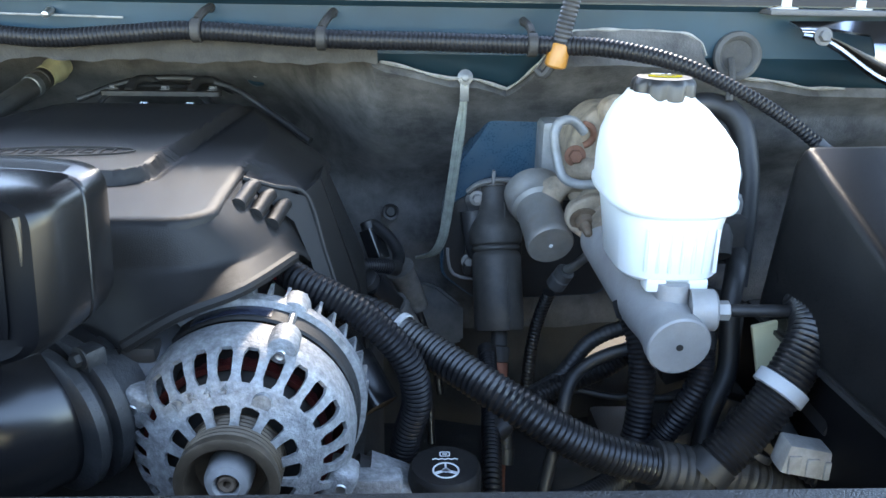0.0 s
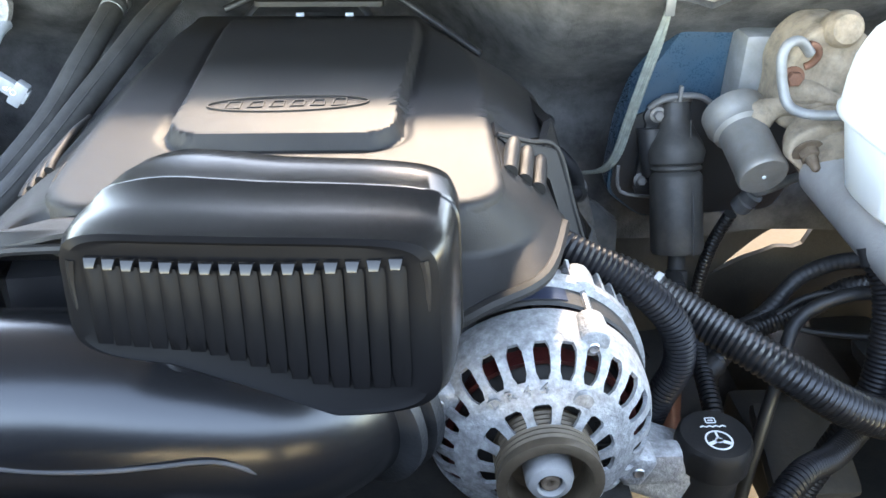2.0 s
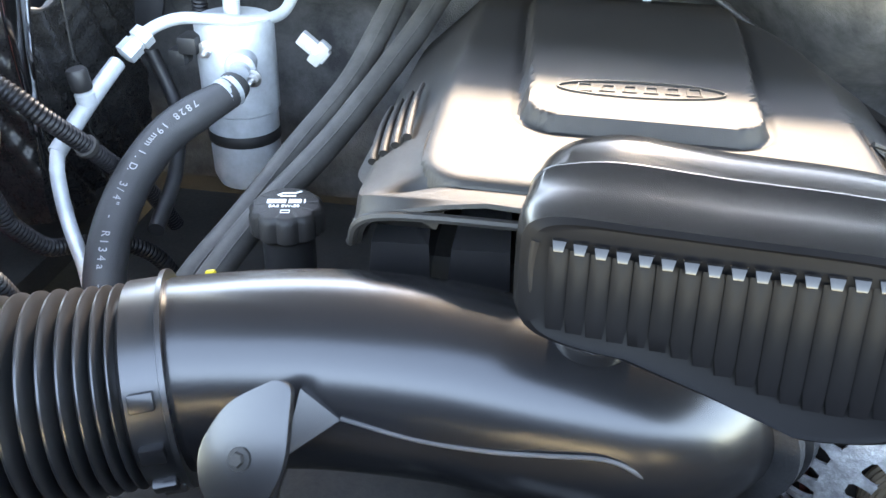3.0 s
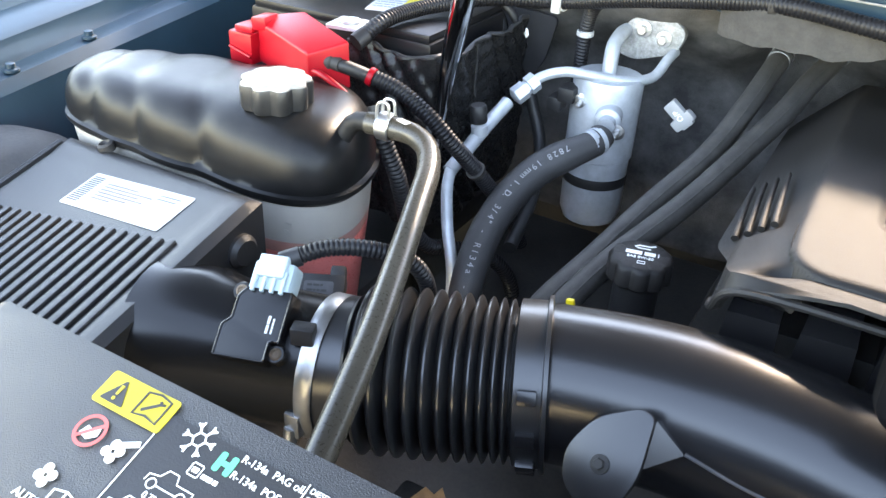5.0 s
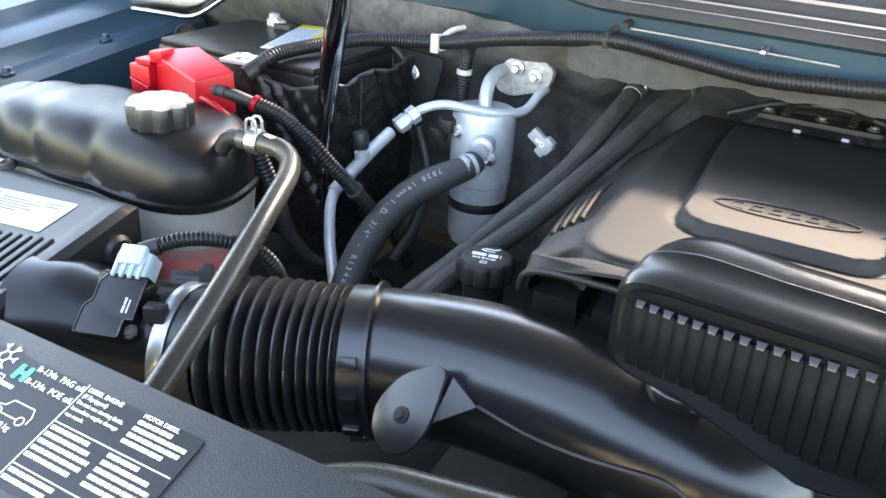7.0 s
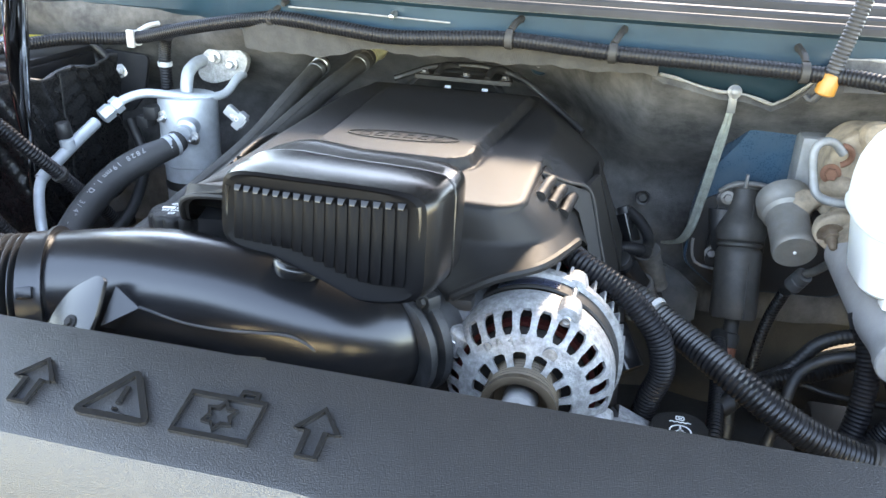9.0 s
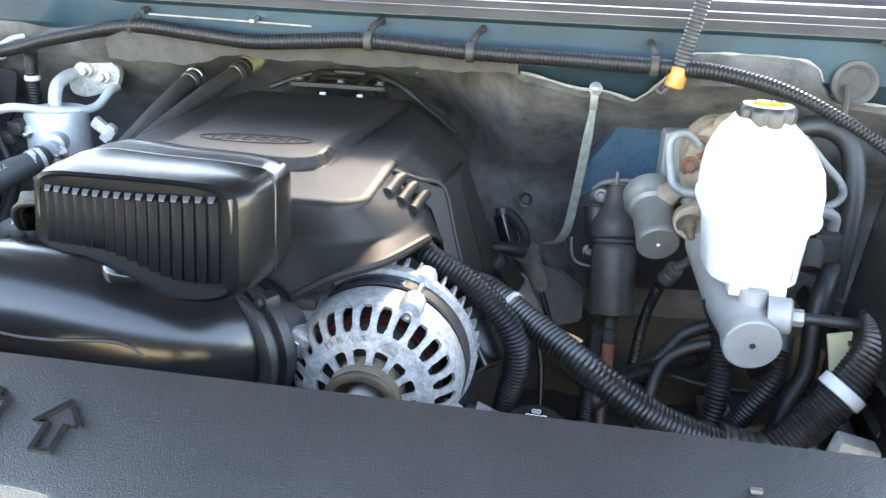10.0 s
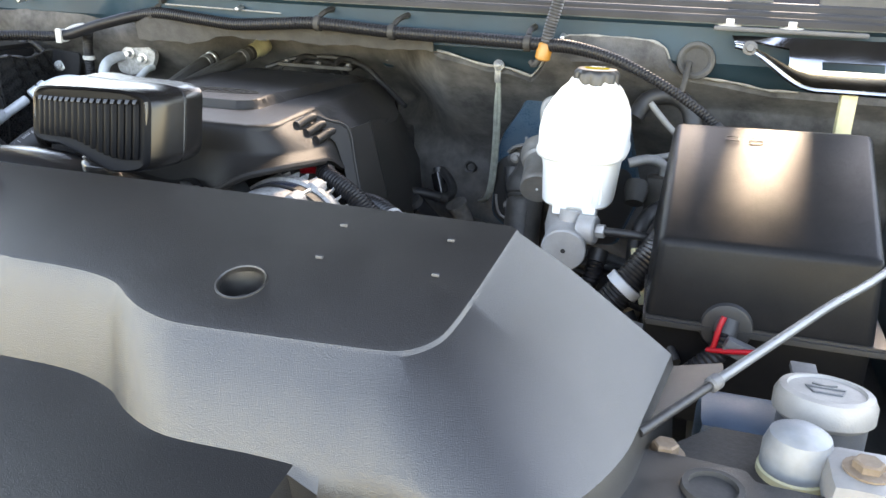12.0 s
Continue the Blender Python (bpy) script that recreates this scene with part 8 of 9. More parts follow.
    tube(bm, [(0.585, 0.77, 1.05), (0.60, 0.785, 1.075), (0.632, 0.785, 1.083), (0.658, 0.77, 1.07), (0.668, 0.755, 1.03), (0.668, 0.74, 0.98), (0.66, 0.72, 0.90)], 0.0125, 14, 0.008)
    part("vacuum_hose", bm, M_RUBBER, t)
    bm = bmesh.new()
    tube(bm, [(0.605, 0.752, 1.076), (0.63, 0.75, 1.05), (0.654, 0.75, 1.026), (0.65, 0.73, 1.015), (0.625, 0.70, 1.012), (0.60, 0.69, 1.01)], 0.0045, 10, 0.006)
    part("side_line", bm, M_LINE, t, "grey bent steel line")
    bm = bmesh.new()
    tube(bm, [(0.59, 0.68, 1.005), (0.615, 0.685, 1.012), (0.635, 0.69, 1.005), (0.637, 0.695, 0.985)], 0.0065, 10, 0.006)
    part("side_elbow", bm, M_LINE, t)
    bm = bmesh.new()
    rbox(bm, (0.63, 0.69, 0.965), (0.03, 0.03, 0.05), 0.006)
    lathe(bm, [(0.014, 0), (0.016, 0.01), (0.012, 0.03)], frame_to((0.605, 0.66, 0.985), (0.605, 0.64, 0.96)), 18)
    part("valve_body", bm, M_DARK, t)


booster()


M_BRACKET = mat("blue_bracket_paint", (0.020, 0.050, 0.078), 0.28, vary=0.25, patch=14, grain=500, bump=0.06, dust=(0.12, 0.13, 0.14), dust_amount=0.2, coat=0.15)


def steering_plate():
    t = thing("pedal_bracket", (0.46, 0.93, 0.84), "teal painted bracket plate behind the brake booster", "bracket")
    bm = bmesh.new()
    m = Matrix.Translation((0, 0.945, 0.83)) @ Matrix.Rotation(radians(99), 4, "X")
    prism(bm, round_outline([(x, (z - 0.83) / 0.988) for x, z in ((0.408, 1.058), (0.56, 1.060), (0.60, 0.90), (0.57, 0.81), (0.40, 0.80), (0.350, 0.84), (0.353, 0.93), (0.365, 0.985), (0.395, 1.03))], 0.016), m, 0.03, 0.006)
    part("plate", bm, M_BRACKET, t)
    front = m @ Matrix.Translation((0, 0, 0.031))
    bm = bmesh.new()
    rim = round_outline([(0.362, 0.125), (0.360, 0.04), (0.366, 0.012), (0.40, 0.006), (0.57, 0.006)], 0.016)[5:-5]
    tube(bm, [front @ Vector((x, y, 0.004)) for x, y in rim], 0.0022, 6, 0.01)
    part("plate_bead", bm, M_LINE, t, "pale worn bead along the plate's lower edge")
    bm = bmesh.new()
    prism(bm, round_outline([(x, (z - 0.83) / 0.988) for x, z in ((0.357, 0.935), (0.378, 0.955), (0.58, 0.95), (0.595, 0.90), (0.565, 0.815), (0.40, 0.806), (0.354, 0.845))], 0.015), front, 0.003, 0.001)
    part("lower_pad", bm, M_BOX, t, "black painted lower half of the plate")
    bm = bmesh.new()
    rbox(bm, (0.505, 0.866, 1.004), (0.085, 0.05, 0.095), 0.008)
    part("spacer", bm, M_LINE, t, "dull grey spacer block")


steering_plate()


def steering_boot():
    t = thing("steering_shaft_boot", (0.42, 0.85, 0.79), "black rubber steering shaft boot on a flange", "boot")
    bm = bmesh.new()
    m = Matrix.Translation((0, 0.897, 0)) @ Matrix.Rotation(radians(90), 4, "X")
    prism(bm, round_outline([(0.385, 0.965), (0.45, 0.968), (0.455, 0.85), (0.378, 0.842)], 0.014), m, 0.008, 0.002)
    part("flange", bm, M_BOX, t)
    bm = bmesh.new()
    a, b = Vector((0.415, 0.897, 0.965)), Vector((0.4215, 0.826, 0.797))
    L = (b - a).length
    lathe(bm, [(0.0150, -0.004), (0.0168, -0.002), (0.0172, 0.026), (0.022, 0.038), (0.0300, 0.052), (0.0335, 0.064), (0.0310, L * 0.415), (0.0272, L * 0.43), (0.0295, L * 0.44), (0.0295, L * 0.455), (0.0262, L * 0.47), (0.0292, L * 0.49), (0.0302, L * 0.51), (0.0305, L - 0.006), (0.0285, L - 0.001), (0.014, L)], frame_to(a, b), 32)
    part("boot", bm, M_BOOT, t)
    bm = bmesh.new()
    tube(bm, [(0.389, 0.89, 0.93), (0.392, 0.882, 0.90), (0.396, 0.882, 0.875)], lambda u: 0.016 - 0.004 * u, 14, 0.006)
    for z in (0.944, 0.860):
        lathe(bm, [(0.011, 0), (0.011, 0.006), (0.009, 0.007)], frame_to((0.390, 0.893, z), (0.390, 0.80, z + 0.01)), 18)
    part("flange_boss", bm, M_BOX, t)
    bm = bmesh.new()
    tube(bm, [(0.4255, 0.862, 0.950), (0.428, 0.845, 0.90), (0.4295, 0.822, 0.865), (0.431, 0.799, 0.81)], 0.0012, 6, 0.01)
    part("mould_seam", bm, M_BOOT, t)
    bm = bmesh.new()
    lathe(bm, [(0.0160, -0.003), (0.0190, -0.002), (0.0190, 0.006), (0.0160, 0.007)], frame_to(a, b), 32, cap_a=False, cap_b=False)
    tube(bm, [(0.383, 0.884, 0.957), (0.394, 0.880, 0.967), (0.415, 0.878, 0.973), (0.437, 0.878, 0.972), (0.452, 0.880, 0.963)], 0.006, 10, 0.006, flat=0.6)
    rbox(bm, (0.412, 0.872, 0.978), (0.004, 0.006, 0.018), 0.001)
    part("clamp", bm, mat_dustclamp, t, "dusty hose clamp")
    for p in ((0.394, 0.885, 0.944), (0.386, 0.889, 0.860)):
        bm = bmesh.new()
        hex_bolt(bm, (p[0], p[1], p[2] + 0.004), (p[0], p[1] - 0.5, p[2] + 0.05), 0.006, 0.006)
        part("bolt", bm, mat_dustclamp, t)
    bm = bmesh.new()
    lathe(bm, [(0.010, 0), (0.010, 0.02), (0.013, 0.022), (0.013, 0.04), (0.010, 0.042)], frame_to((0.4215, 0.826, 0.798), (0.418, 0.79, 0.74)), 16)
    part("joint", bm, M_DARK, t)
    bm = bmesh.new()
    lathe(bm, [(0.0115, 0), (0.0115, 0.22)], frame_to((0.4195, 0.805, 0.765), (0.409, 0.68, 0.52)), 16)
    part("shaft", bm, mat("rusty_shaft", (0.15, 0.055, 0.035), 0.6, metal=0.2, vary=0.3, patch=30, grain=300, bump=0.3), t, "reddish rusty steering shaft")


M_BOOT = mat("dusty_grey_rubber", (0.034, 0.032, 0.030), 0.55, vary=0.3, patch=30, grain=600, bump=0.2, dust=(0.13, 0.12, 0.105), dust_amount=0.3)
mat_dustclamp = mat("dusty_clamp", (0.19, 0.18, 0.17), 0.6, metal=0.4, vary=0.2, patch=40, grain=400, bump=0.2)
steering_boot()


# ---- below, driver's side ----
loom("lower_loom", [(0.51, 0.60, 0.93), (0.519, 0.58, 0.90), (0.520, 0.565, 0.86), (0.512, 0.55, 0.815), (0.49, 0.54, 0.77), (0.46, 0.53, 0.70)], 0.0125, "black corrugated loom going down below the master cylinder", 0.0044, 0.0013)
loom("lower_loom", [(0.572, 0.57, 0.91), (0.567, 0.552, 0.88), (0.553, 0.548, 0.85), (0.535, 0.548, 0.82), (0.50, 0.53, 0.795), (0.455, 0.49, 0.80), (0.41, 0.455, 0.815), (0.37, 0.42, 0.80)], 0.0115, "black corrugated loom curving below the master cylinder", 0.0044, 0.0013)
loom("lower_loom", [(0.62, 0.50, 0.86), (0.635, 0.49, 0.835), (0.655, 0.47, 0.825), (0.68, 0.45, 0.815), (0.70, 0.42, 0.80)], 0.010, "black corrugated loom beside the white connector", 0.005, 0.0014)
loom("shaft_loom", [(0.40, 0.76, 0.80), (0.398, 0.70, 0.79), (0.392, 0.62, 0.78), (0.388, 0.56, 0.76), (0.385, 0.50, 0.70)], 0.010, "black corrugated loom along the steering shaft", 0.005, 0.0014)
hose("thin_hose", [(0.60, 0.66, 0.86), (0.56, 0.62, 0.875), (0.51, 0.62, 0.872), (0.47, 0.62, 0.845), (0.455, 0.60, 0.80), (0.44, 0.58, 0.74), (0.432, 0.57, 0.66), (0.43, 0.56, 0.58)], 0.0065, "thin black hose looping under the master cylinder", M_RUBBER)


def frame_parts():
    """Dark frame members and inner liner that close the bay below, with gaps to the ground."""
    def slab(name, c, s, label, material=M_DARK, rot=None, cat="frame member"):
        bm = bmesh.new()
        rbox(bm, c, s, 0.01, rot)
        tagged(part(name, bm, material), label, cat, kind="structure")

    slab("frame_rail", (0.62, 0.30, 0.56), (0.10, 1.3, 0.12), "sooty dark frame rail below the bay")
    slab("frame_rail", (-0.58, 0.45, 0.56), (0.10, 1.5, 0.12), "sooty dark frame rail below the bay")
    slab("crossmember", (0.0, 0.30, 0.48), (1.2, 0.25, 0.10), "sooty dark front crossmember")
    slab("crossmember", (0.0, 0.95, 0.5), (1.7, 0.3, 0.06), "sooty dark floor member below the firewall")
    slab("inner_liner", (0.86, 0.45, 0.72), (0.34, 1.1, 0.03), "dusty black inner wheel liner", M_DARK, Matrix.Rotation(radians(24), 3, "Y"))
    slab("inner_liner", (-0.84, 0.40, 0.68), (0.50, 1.2, 0.03), "dusty black inner wheel liner", M_DARK, Matrix.Rotation(radians(-16), 3, "Y"))
    slab("support_bracket", (0.50, 0.60, 0.70), (0.09, 0.10, 0.02), "dark steel bracket below the brake cylinder", M_DARK, Matrix.Rotation(radians(25), 3, "X"))
    slab("support_bracket", (0.39, 0.40, 0.68), (0.14, 0.10, 0.02), "dark steel bracket below the steering reservoir", M_DARK, Matrix.Rotation(radians(-12), 3, "Y"))
    slab("support_bracket", (0.60, 0.62, 0.80), (0.10, 0.08, 0.03), "dark steel bracket below the brake cylinder", M_DARK, Matrix.Rotation(radians(-20), 3, "Y"))
    # two added sheets; their dark colour stands in for the shaded depth
    slab("inner_shelf", (-0.38, 0.70, 0.74), (0.34, 0.5, 0.03), "dark sheet added for the shaded depth below the accumulator", M_DARK)
    slab("inner_shelf", (-0.30, 0.36, 0.76), (0.55, 0.20, 0.03), "dark sheet added for the shaded depth below the intake bellows", M_DARK)
    slab("frame_rail", (0.70, 0.40, 0.63), (0.44, 0.7, 0.05), "sooty dark frame rail below the fuse box", M_DARK)
    slab("radiator_back", (0.03, 0.145, 0.76), (0.80, 0.08, 0.38), "dark radiator and fan shroud behind the cover", M_DUCT, None, "radiator")


frame_parts()


M_DIRTY = mat("dirty_white_plastic", (0.30, 0.29, 0.275), 0.5, vary=0.3, patch=40, grain=400, bump=0.1, dust=(0.12, 0.11, 0.1), dust_amount=0.4)


def right_clutter():
    t = thing("wire_connector", (0.636, 0.468, 0.85), "white multi-way wire connector beside the fuse box", "connector")
    bm = bmesh.new()
    rbox(bm, (0.636, 0.468, 0.853), (0.062, 0.022, 0.026), 0.003, Matrix.Rotation(radians(12), 3, "Y"))
    part("housing", bm, M_DIRTY, t)
    for k in range(4):
        bm = bmesh.new()
        rbox(bm, (0.613 + 0.015 * k, 0.4565, 0.855 - 0.003 * k), (0.010, 0.003, 0.016), 0.001)
        part("latch", bm, M_DIRTY, t)
    t = thing("mounting_plate", (0.62, 0.56, 0.9), "cream plastic plate behind the branch loom", "plate")
    bm = bmesh.new()
    rbox(bm, (0.640, 0.565, 0.893), (0.040, 0.006, 0.075), 0.002, Matrix.Rotation(radians(-14), 3, "Y"))
    part("plate", bm, mat("cream_plastic", (0.50, 0.47, 0.30), 0.5, vary=0.1, patch=30, grain=400, bump=0.05), t)
    for c, s, a in (((0.675, 0.50, 0.885), (0.06, 0.06, 0.05), 20), ((0.655, 0.53, 0.935), (0.03, 0.02, 0.05), 35), ((0.685, 0.44, 0.86), (0.05, 0.05, 0.08), 0)):
        t = thing("relay_bracket", c, "dusty black plastic bracket beside the fuse box", "bracket")
        bm = bmesh.new()
        rbox(bm, c, s, 0.005, Matrix.Rotation(radians(a), 3, "Y"))
        part("body", bm, M_LOOMD, t)
        bm = bmesh.new()
        rbox(bm, (c[0], c[1] - s[1] * 0.5, c[2] + s[2] * 0.35), (s[0] * 0.7, 0.006, 0.006), 0.001, Matrix.Rotation(radians(a), 3, "Y"))
        part("flange", bm, M_LOOMD, t)
    hose("fuse_box_hose", [(0.64, 0.545, 0.935), (0.655, 0.545, 0.955), (0.668, 0.53, 0.945), (0.666, 0.50, 0.925), (0.66, 0.45, 0.911), (0.665, 0.40, 0.895), (0.68, 0.36, 0.88)], 0.0045, "thin black drain hose beside the fuse box", M_RUBBER)
    hose("yellow_tag", [(0.50, 0.52, 0.80), (0.51, 0.525, 0.805), (0.52, 0.53, 0.81)], 0.006, "cream coloured paper tag on a loom", M_WAX, "tag")


right_clutter()


# ---- fuse box details ----
def fuse_details():
    t = FUSEBOX
    bm = bmesh.new()
    A = [(0.642, 0.362, 0.925), (0.870, 0.362, 0.925), (0.870, 0.362, 0.915), (0.642, 0.362, 0.915)]
    B = [(0.628, 0.625, 0.925), (0.876, 0.625, 0.925), (0.876, 0.625, 0.915), (0.628, 0.625, 0.915)]
    loft(bm, [[Vector(p) for p in r] for r in (A, B)])
    bmesh.ops.bevel(bm, geom=bm.edges[:], offset=0.003, segments=2, affect="EDGES")
    part("rim", bm, M_BOX, t)
    # recessed base in the shaded copy, which stands in for its shadow
    bm = bmesh.new()
    rbox(bm, (0.75, 0.515, 0.86), (0.215, 0.28, 0.11), 0.01)
    part("base", bm, M_SHADED, t)
    sl = (1.085 - 1.003) / (0.60 - 0.376)
    ay = Vector((0, 1, sl)).normalized()
    m = Matrix((Vector((1, 0, 0)), ay, Vector((1, 0, 0)).cross(ay))).transposed().to_4x4()
    m.translation = Vector((0.752, 0.455, 1.004 + sl * (0.455 - 0.376) + 0.0002))
    bm = bmesh.new()
    stroke(bm, rounded(0.05, 0.026, 0.003, 2), 0.0013, m, 0.0005, True)
    stroke(bm, [(0.005, 0.009), (-0.005, 0.0), (0.005, 0.0), (-0.005, -0.009)], 0.0015, m, 0.0005)
    for x in (-0.018, 0.018):
        stroke(bm, [(x - 0.003, 0.016), (x + 0.003, 0.016)], 0.002, m, 0.0005)
    part("moulded_battery_symbol", bm, M_BOX, t)
    m2 = m.copy()
    m2.translation = Vector((0.722, 0.560, 1.004 + sl * (0.565 - 0.376) + 0.0002))
    for x in (-0.012, 0.014):
        bm = bmesh.new()
        stroke(bm, rounded(0.014, 0.008, 0.001, 2), 0.0012, m2 @ Matrix.Translation((x, 0, 0)), 0.0006, True)
        part("moulded_mark", bm, M_BOX, t)
    bm = bmesh.new()
    lathe(bm, [(0.026, 0), (0.024, 0.004), (0.020, 0.005)], frame_to((0.722, 0.368, 0.923), (0.722, 0.20, 0.925)), 28)
    part("cable_arch", bm, M_BOX, t)


fuse_details()
hose("red_wire", [(0.718, 0.352, 0.940), (0.714, 0.348, 0.928), (0.712, 0.344, 0.912), (0.708, 0.345, 0.90)], 0.0028, "short red wire below the fuse box", M_RED, "wire")
hose("red_wire", [(0.706, 0.345, 0.906), (0.725, 0.335, 0.912), (0.75, 0.33, 0.918)], 0.0026, "short red wire below the fuse box", M_RED, "wire")
loom("fuse_loom", [(0.722, 0.365, 0.925), (0.718, 0.350, 0.905), (0.700, 0.345, 0.885), (0.68, 0.35, 0.86)], 0.011, "black corrugated loom leaving the fuse box", 0.005, 0.0014)
bm = bmesh.new()
rbox(bm, (0.735, 0.342, 0.912), (0.03, 0.014, 0.016), 0.003, Matrix.Rotation(radians(20), 3, "Y"))
tagged(part("wire_clip", bm, M_SEAL), "small grey wire clip below the fuse box", "clip")


# ---- front corner, driver's side ----
def corner():
    t = thing("core_support", (0.75, 0.05, 0.93), "dark painted steel front support with bolt holes", "support panel")
    bm = bmesh.new()
    m = Matrix.Translation((0, 0, 0.962))
    prism(bm, round_outline([(0.60, 0.02), (0.657, 0.047), (0.682, 0.048), (0.723, 0.045), (0.728, 0.034), (0.90, 0.030), (0.95, -0.35), (0.60, -0.35)], 0.004), m, 0.006, 0.001)
    part("panel", bm, M_BOX, t)
    bm = bmesh.new()
    prism(bm, round_outline([(0.672, 0.149), (0.709, 0.168), (0.7095, 0.152), (0.655, 0.043), (0.63, 0.043), (0.63, 0.14)], 0.002), Matrix.Translation((0, 0, 0.974)), 0.005, 0.001)
    part("gusset", bm, M_BOX, t)
    bm = bmesh.new()
    prism(bm, round_outline([(0.655, 0.05), (0.705, 0.112), (0.76, 0.112), (0.92, 0.10), (0.92, 0.01), (0.655, 0.01)], 0.003), Matrix.Translation((0, 0, 0.948)), 0.008, 0.001)
    part("lower_deck", bm, M_DARK, t)
    bm = bmesh.new()
    lathe(bm, [(0.019, 0), (0.018, 0.003), (0.0145, 0.003), (0.0135, -0.004), (0.001, -0.004)], Matrix.Translation((0.703, 0.016, 0.9685)), 28)
    part("round_hole", bm, M_DARK, t, "dark round hole with a raised rim")
    bm = bmesh.new()
    hex_bolt(bm, (0.674, 0.055, 0.962), (0.674, 0.055, 1.2), 0.0085, 0.008)
    lathe(bm, [(0.013, 0), (0.013, 0.003), (0.004, 0.0035)], Matrix.Translation((0.674, 0.055, 0.959)), 24)
    part("bolt", bm, M_BROWN, t, "large rusty bolt head")
    t = thing("washer_filler", (0.785, 0.13, 0.9), "grey washer fluid filler cap with a moulded symbol", "filler cap")
    bm = bmesh.new()
    mw = Matrix.Translation((0.777, 0.139, 0.964)) @ Matrix.Rotation(radians(-6), 4, "X")
    lathe(bm, [(0.030, 0), (0.034, 0.004), (0.034, 0.014), (0.031, 0.020), (0.026, 0.021), (0.025, 0.019), (0.002, 0.019)], mw, 40)
    part("cap", bm, mat("worn_grey_plastic", (0.21, 0.198, 0.185), 0.4, vary=0.15, patch=30, grain=600, bump=0.15, dust=(0.18, 0.17, 0.16), dust_amount=0.2), t)
    bm = bmesh.new()
    stroke(bm, [(-0.013, 0.004), (0.013, 0.004), (0.009, -0.006), (-0.009, -0.006)], 0.002, mw @ Matrix.Translation((0, 0, 0.019)), 0.0012, True)
    stroke(bm, [(-0.008, 0.011), (0.0, 0.007), (0.008, 0.011)], 0.002, mw @ Matrix.Translation((0, 0, 0.019)), 0.0012)
    part("moulded_symbol", bm, M_ROD, t)
    bm = bmesh.new()
    rbox(bm, (0.766, 0.176, 0.979), (0.018, 0.02, 0.005), 0.001)
    part("tab", bm, M_SEAL, t)
    bm = bmesh.new()
    lathe(bm, [(0.028, -0.12), (0.030, 0.0)], mw, 28)
    part("neck", bm, M_SEAL, t)
    t = thing("headlamp_adjuster", (0.755, 0.045, 0.93), "pale rounded plastic headlamp mount", "mount")
    bm = bmesh.new()
    lathe(bm, [(0.018, -0.004), (0.0215, 0.006), (0.0215, 0.020), (0.0185, 0.029), (0.012, 0.033), (0.003, 0.034)], Matrix.Translation((0.7535, 0.070, 0.956)), 28)
    part("dome", bm, mat("dirty_pale_plastic", (0.16, 0.17, 0.18), 0.4, vary=0.3, patch=30, grain=400, bump=0.1, dust=(0.22, 0.19, 0.16), dust_amount=0.3), t)
    bm = bmesh.new()
    lathe(bm, [(0.0190, -0.006), (0.0230, -0.005), (0.0225, 0.002), (0.0200, 0.004)], Matrix.Translation((0.7535, 0.070, 0.958)), 28)
    part("collar", bm, M_WAX, t, "yellowed plastic collar")
    t = thing("headlamp_adjuster", (0.80, 0.02, 0.93), "pale square plastic headlamp mount with a rusty bolt", "mount")
    bm = bmesh.new()
    rbox(bm, (0.791, 0.048, 0.968), (0.05, 0.05, 0.03), 0.010)
    part("block", bm, mat("dirty_grey_plastic", (0.18, 0.175, 0.17), 0.55, vary=0.2, patch=30, grain=400, bump=0.1, dust=(0.24, 0.2, 0.17), dust_amount=0.3), t)
    bm = bmesh.new()
    hex_bolt(bm, (0.788, 0.045, 0.983), (0.788, 0.045, 1.2), 0.009, 0.006)
    part("bolt", bm, M_BROWN, t, "rusty bolt head")
    t = thing("washer_tank", (0.735, 0.14, 0.9), "blue washer fluid tank seen below the support", "tank")
    bm = bmesh.new()
    rbox(bm, (0.735, 0.155, 0.90), (0.08, 0.06, 0.10), 0.012)
    part("body", bm, mat("blue_plastic", (0.02, 0.045, 0.075), 0.4, vary=0.15, patch=20, grain=400, bump=0.05), t)


corner()


M_HINGE = mat("polished_hinge_steel", (0.36, 0.36, 0.365), 0.16, metal=1.0, vary=0.3, patch=14, grain=400, bump=0.02, dust=(0.05, 0.05, 0.05), dust_amount=0.15, rvar=0.03)


def prop_rod():
    t = thing("hood_strut", (0.68, 0.03, 0.97), "grey hood prop rod clipped to the front support", "prop rod")
    a, b = Vector((0.657, 0.038, 0.984)), Vector((0.86, 0.36, 1.02))
    mid = a.lerp(b, 0.20)
    bm = bmesh.new()
    tube(bm, [a, a.lerp(mid, 0.5), mid], 0.0032, 10, 0.02)
    part("sleeve", bm, M_RUBBER, t, "black rubber rod sleeve")
    bm = bmesh.new()
    tube(bm, [mid, mid.lerp(b, 0.5), b, b.lerp(Vector((0.97, 0.58, 1.08)), 1.0), Vector((0.975, 0.66, 1.20)), Vector((0.975, 0.62, 1.45))], 0.0036, 12, 0.02)
    part("rod", bm, M_ROD, t)
    bm = bmesh.new()
    lathe(bm, [(0.0040, 0), (0.0056, 0.002), (0.0056, 0.010), (0.0040, 0.012)], frame_to(mid, b), 16)
    part("collar", bm, M_SEAL, t)


prop_rod()


# ---- hood hinges ----


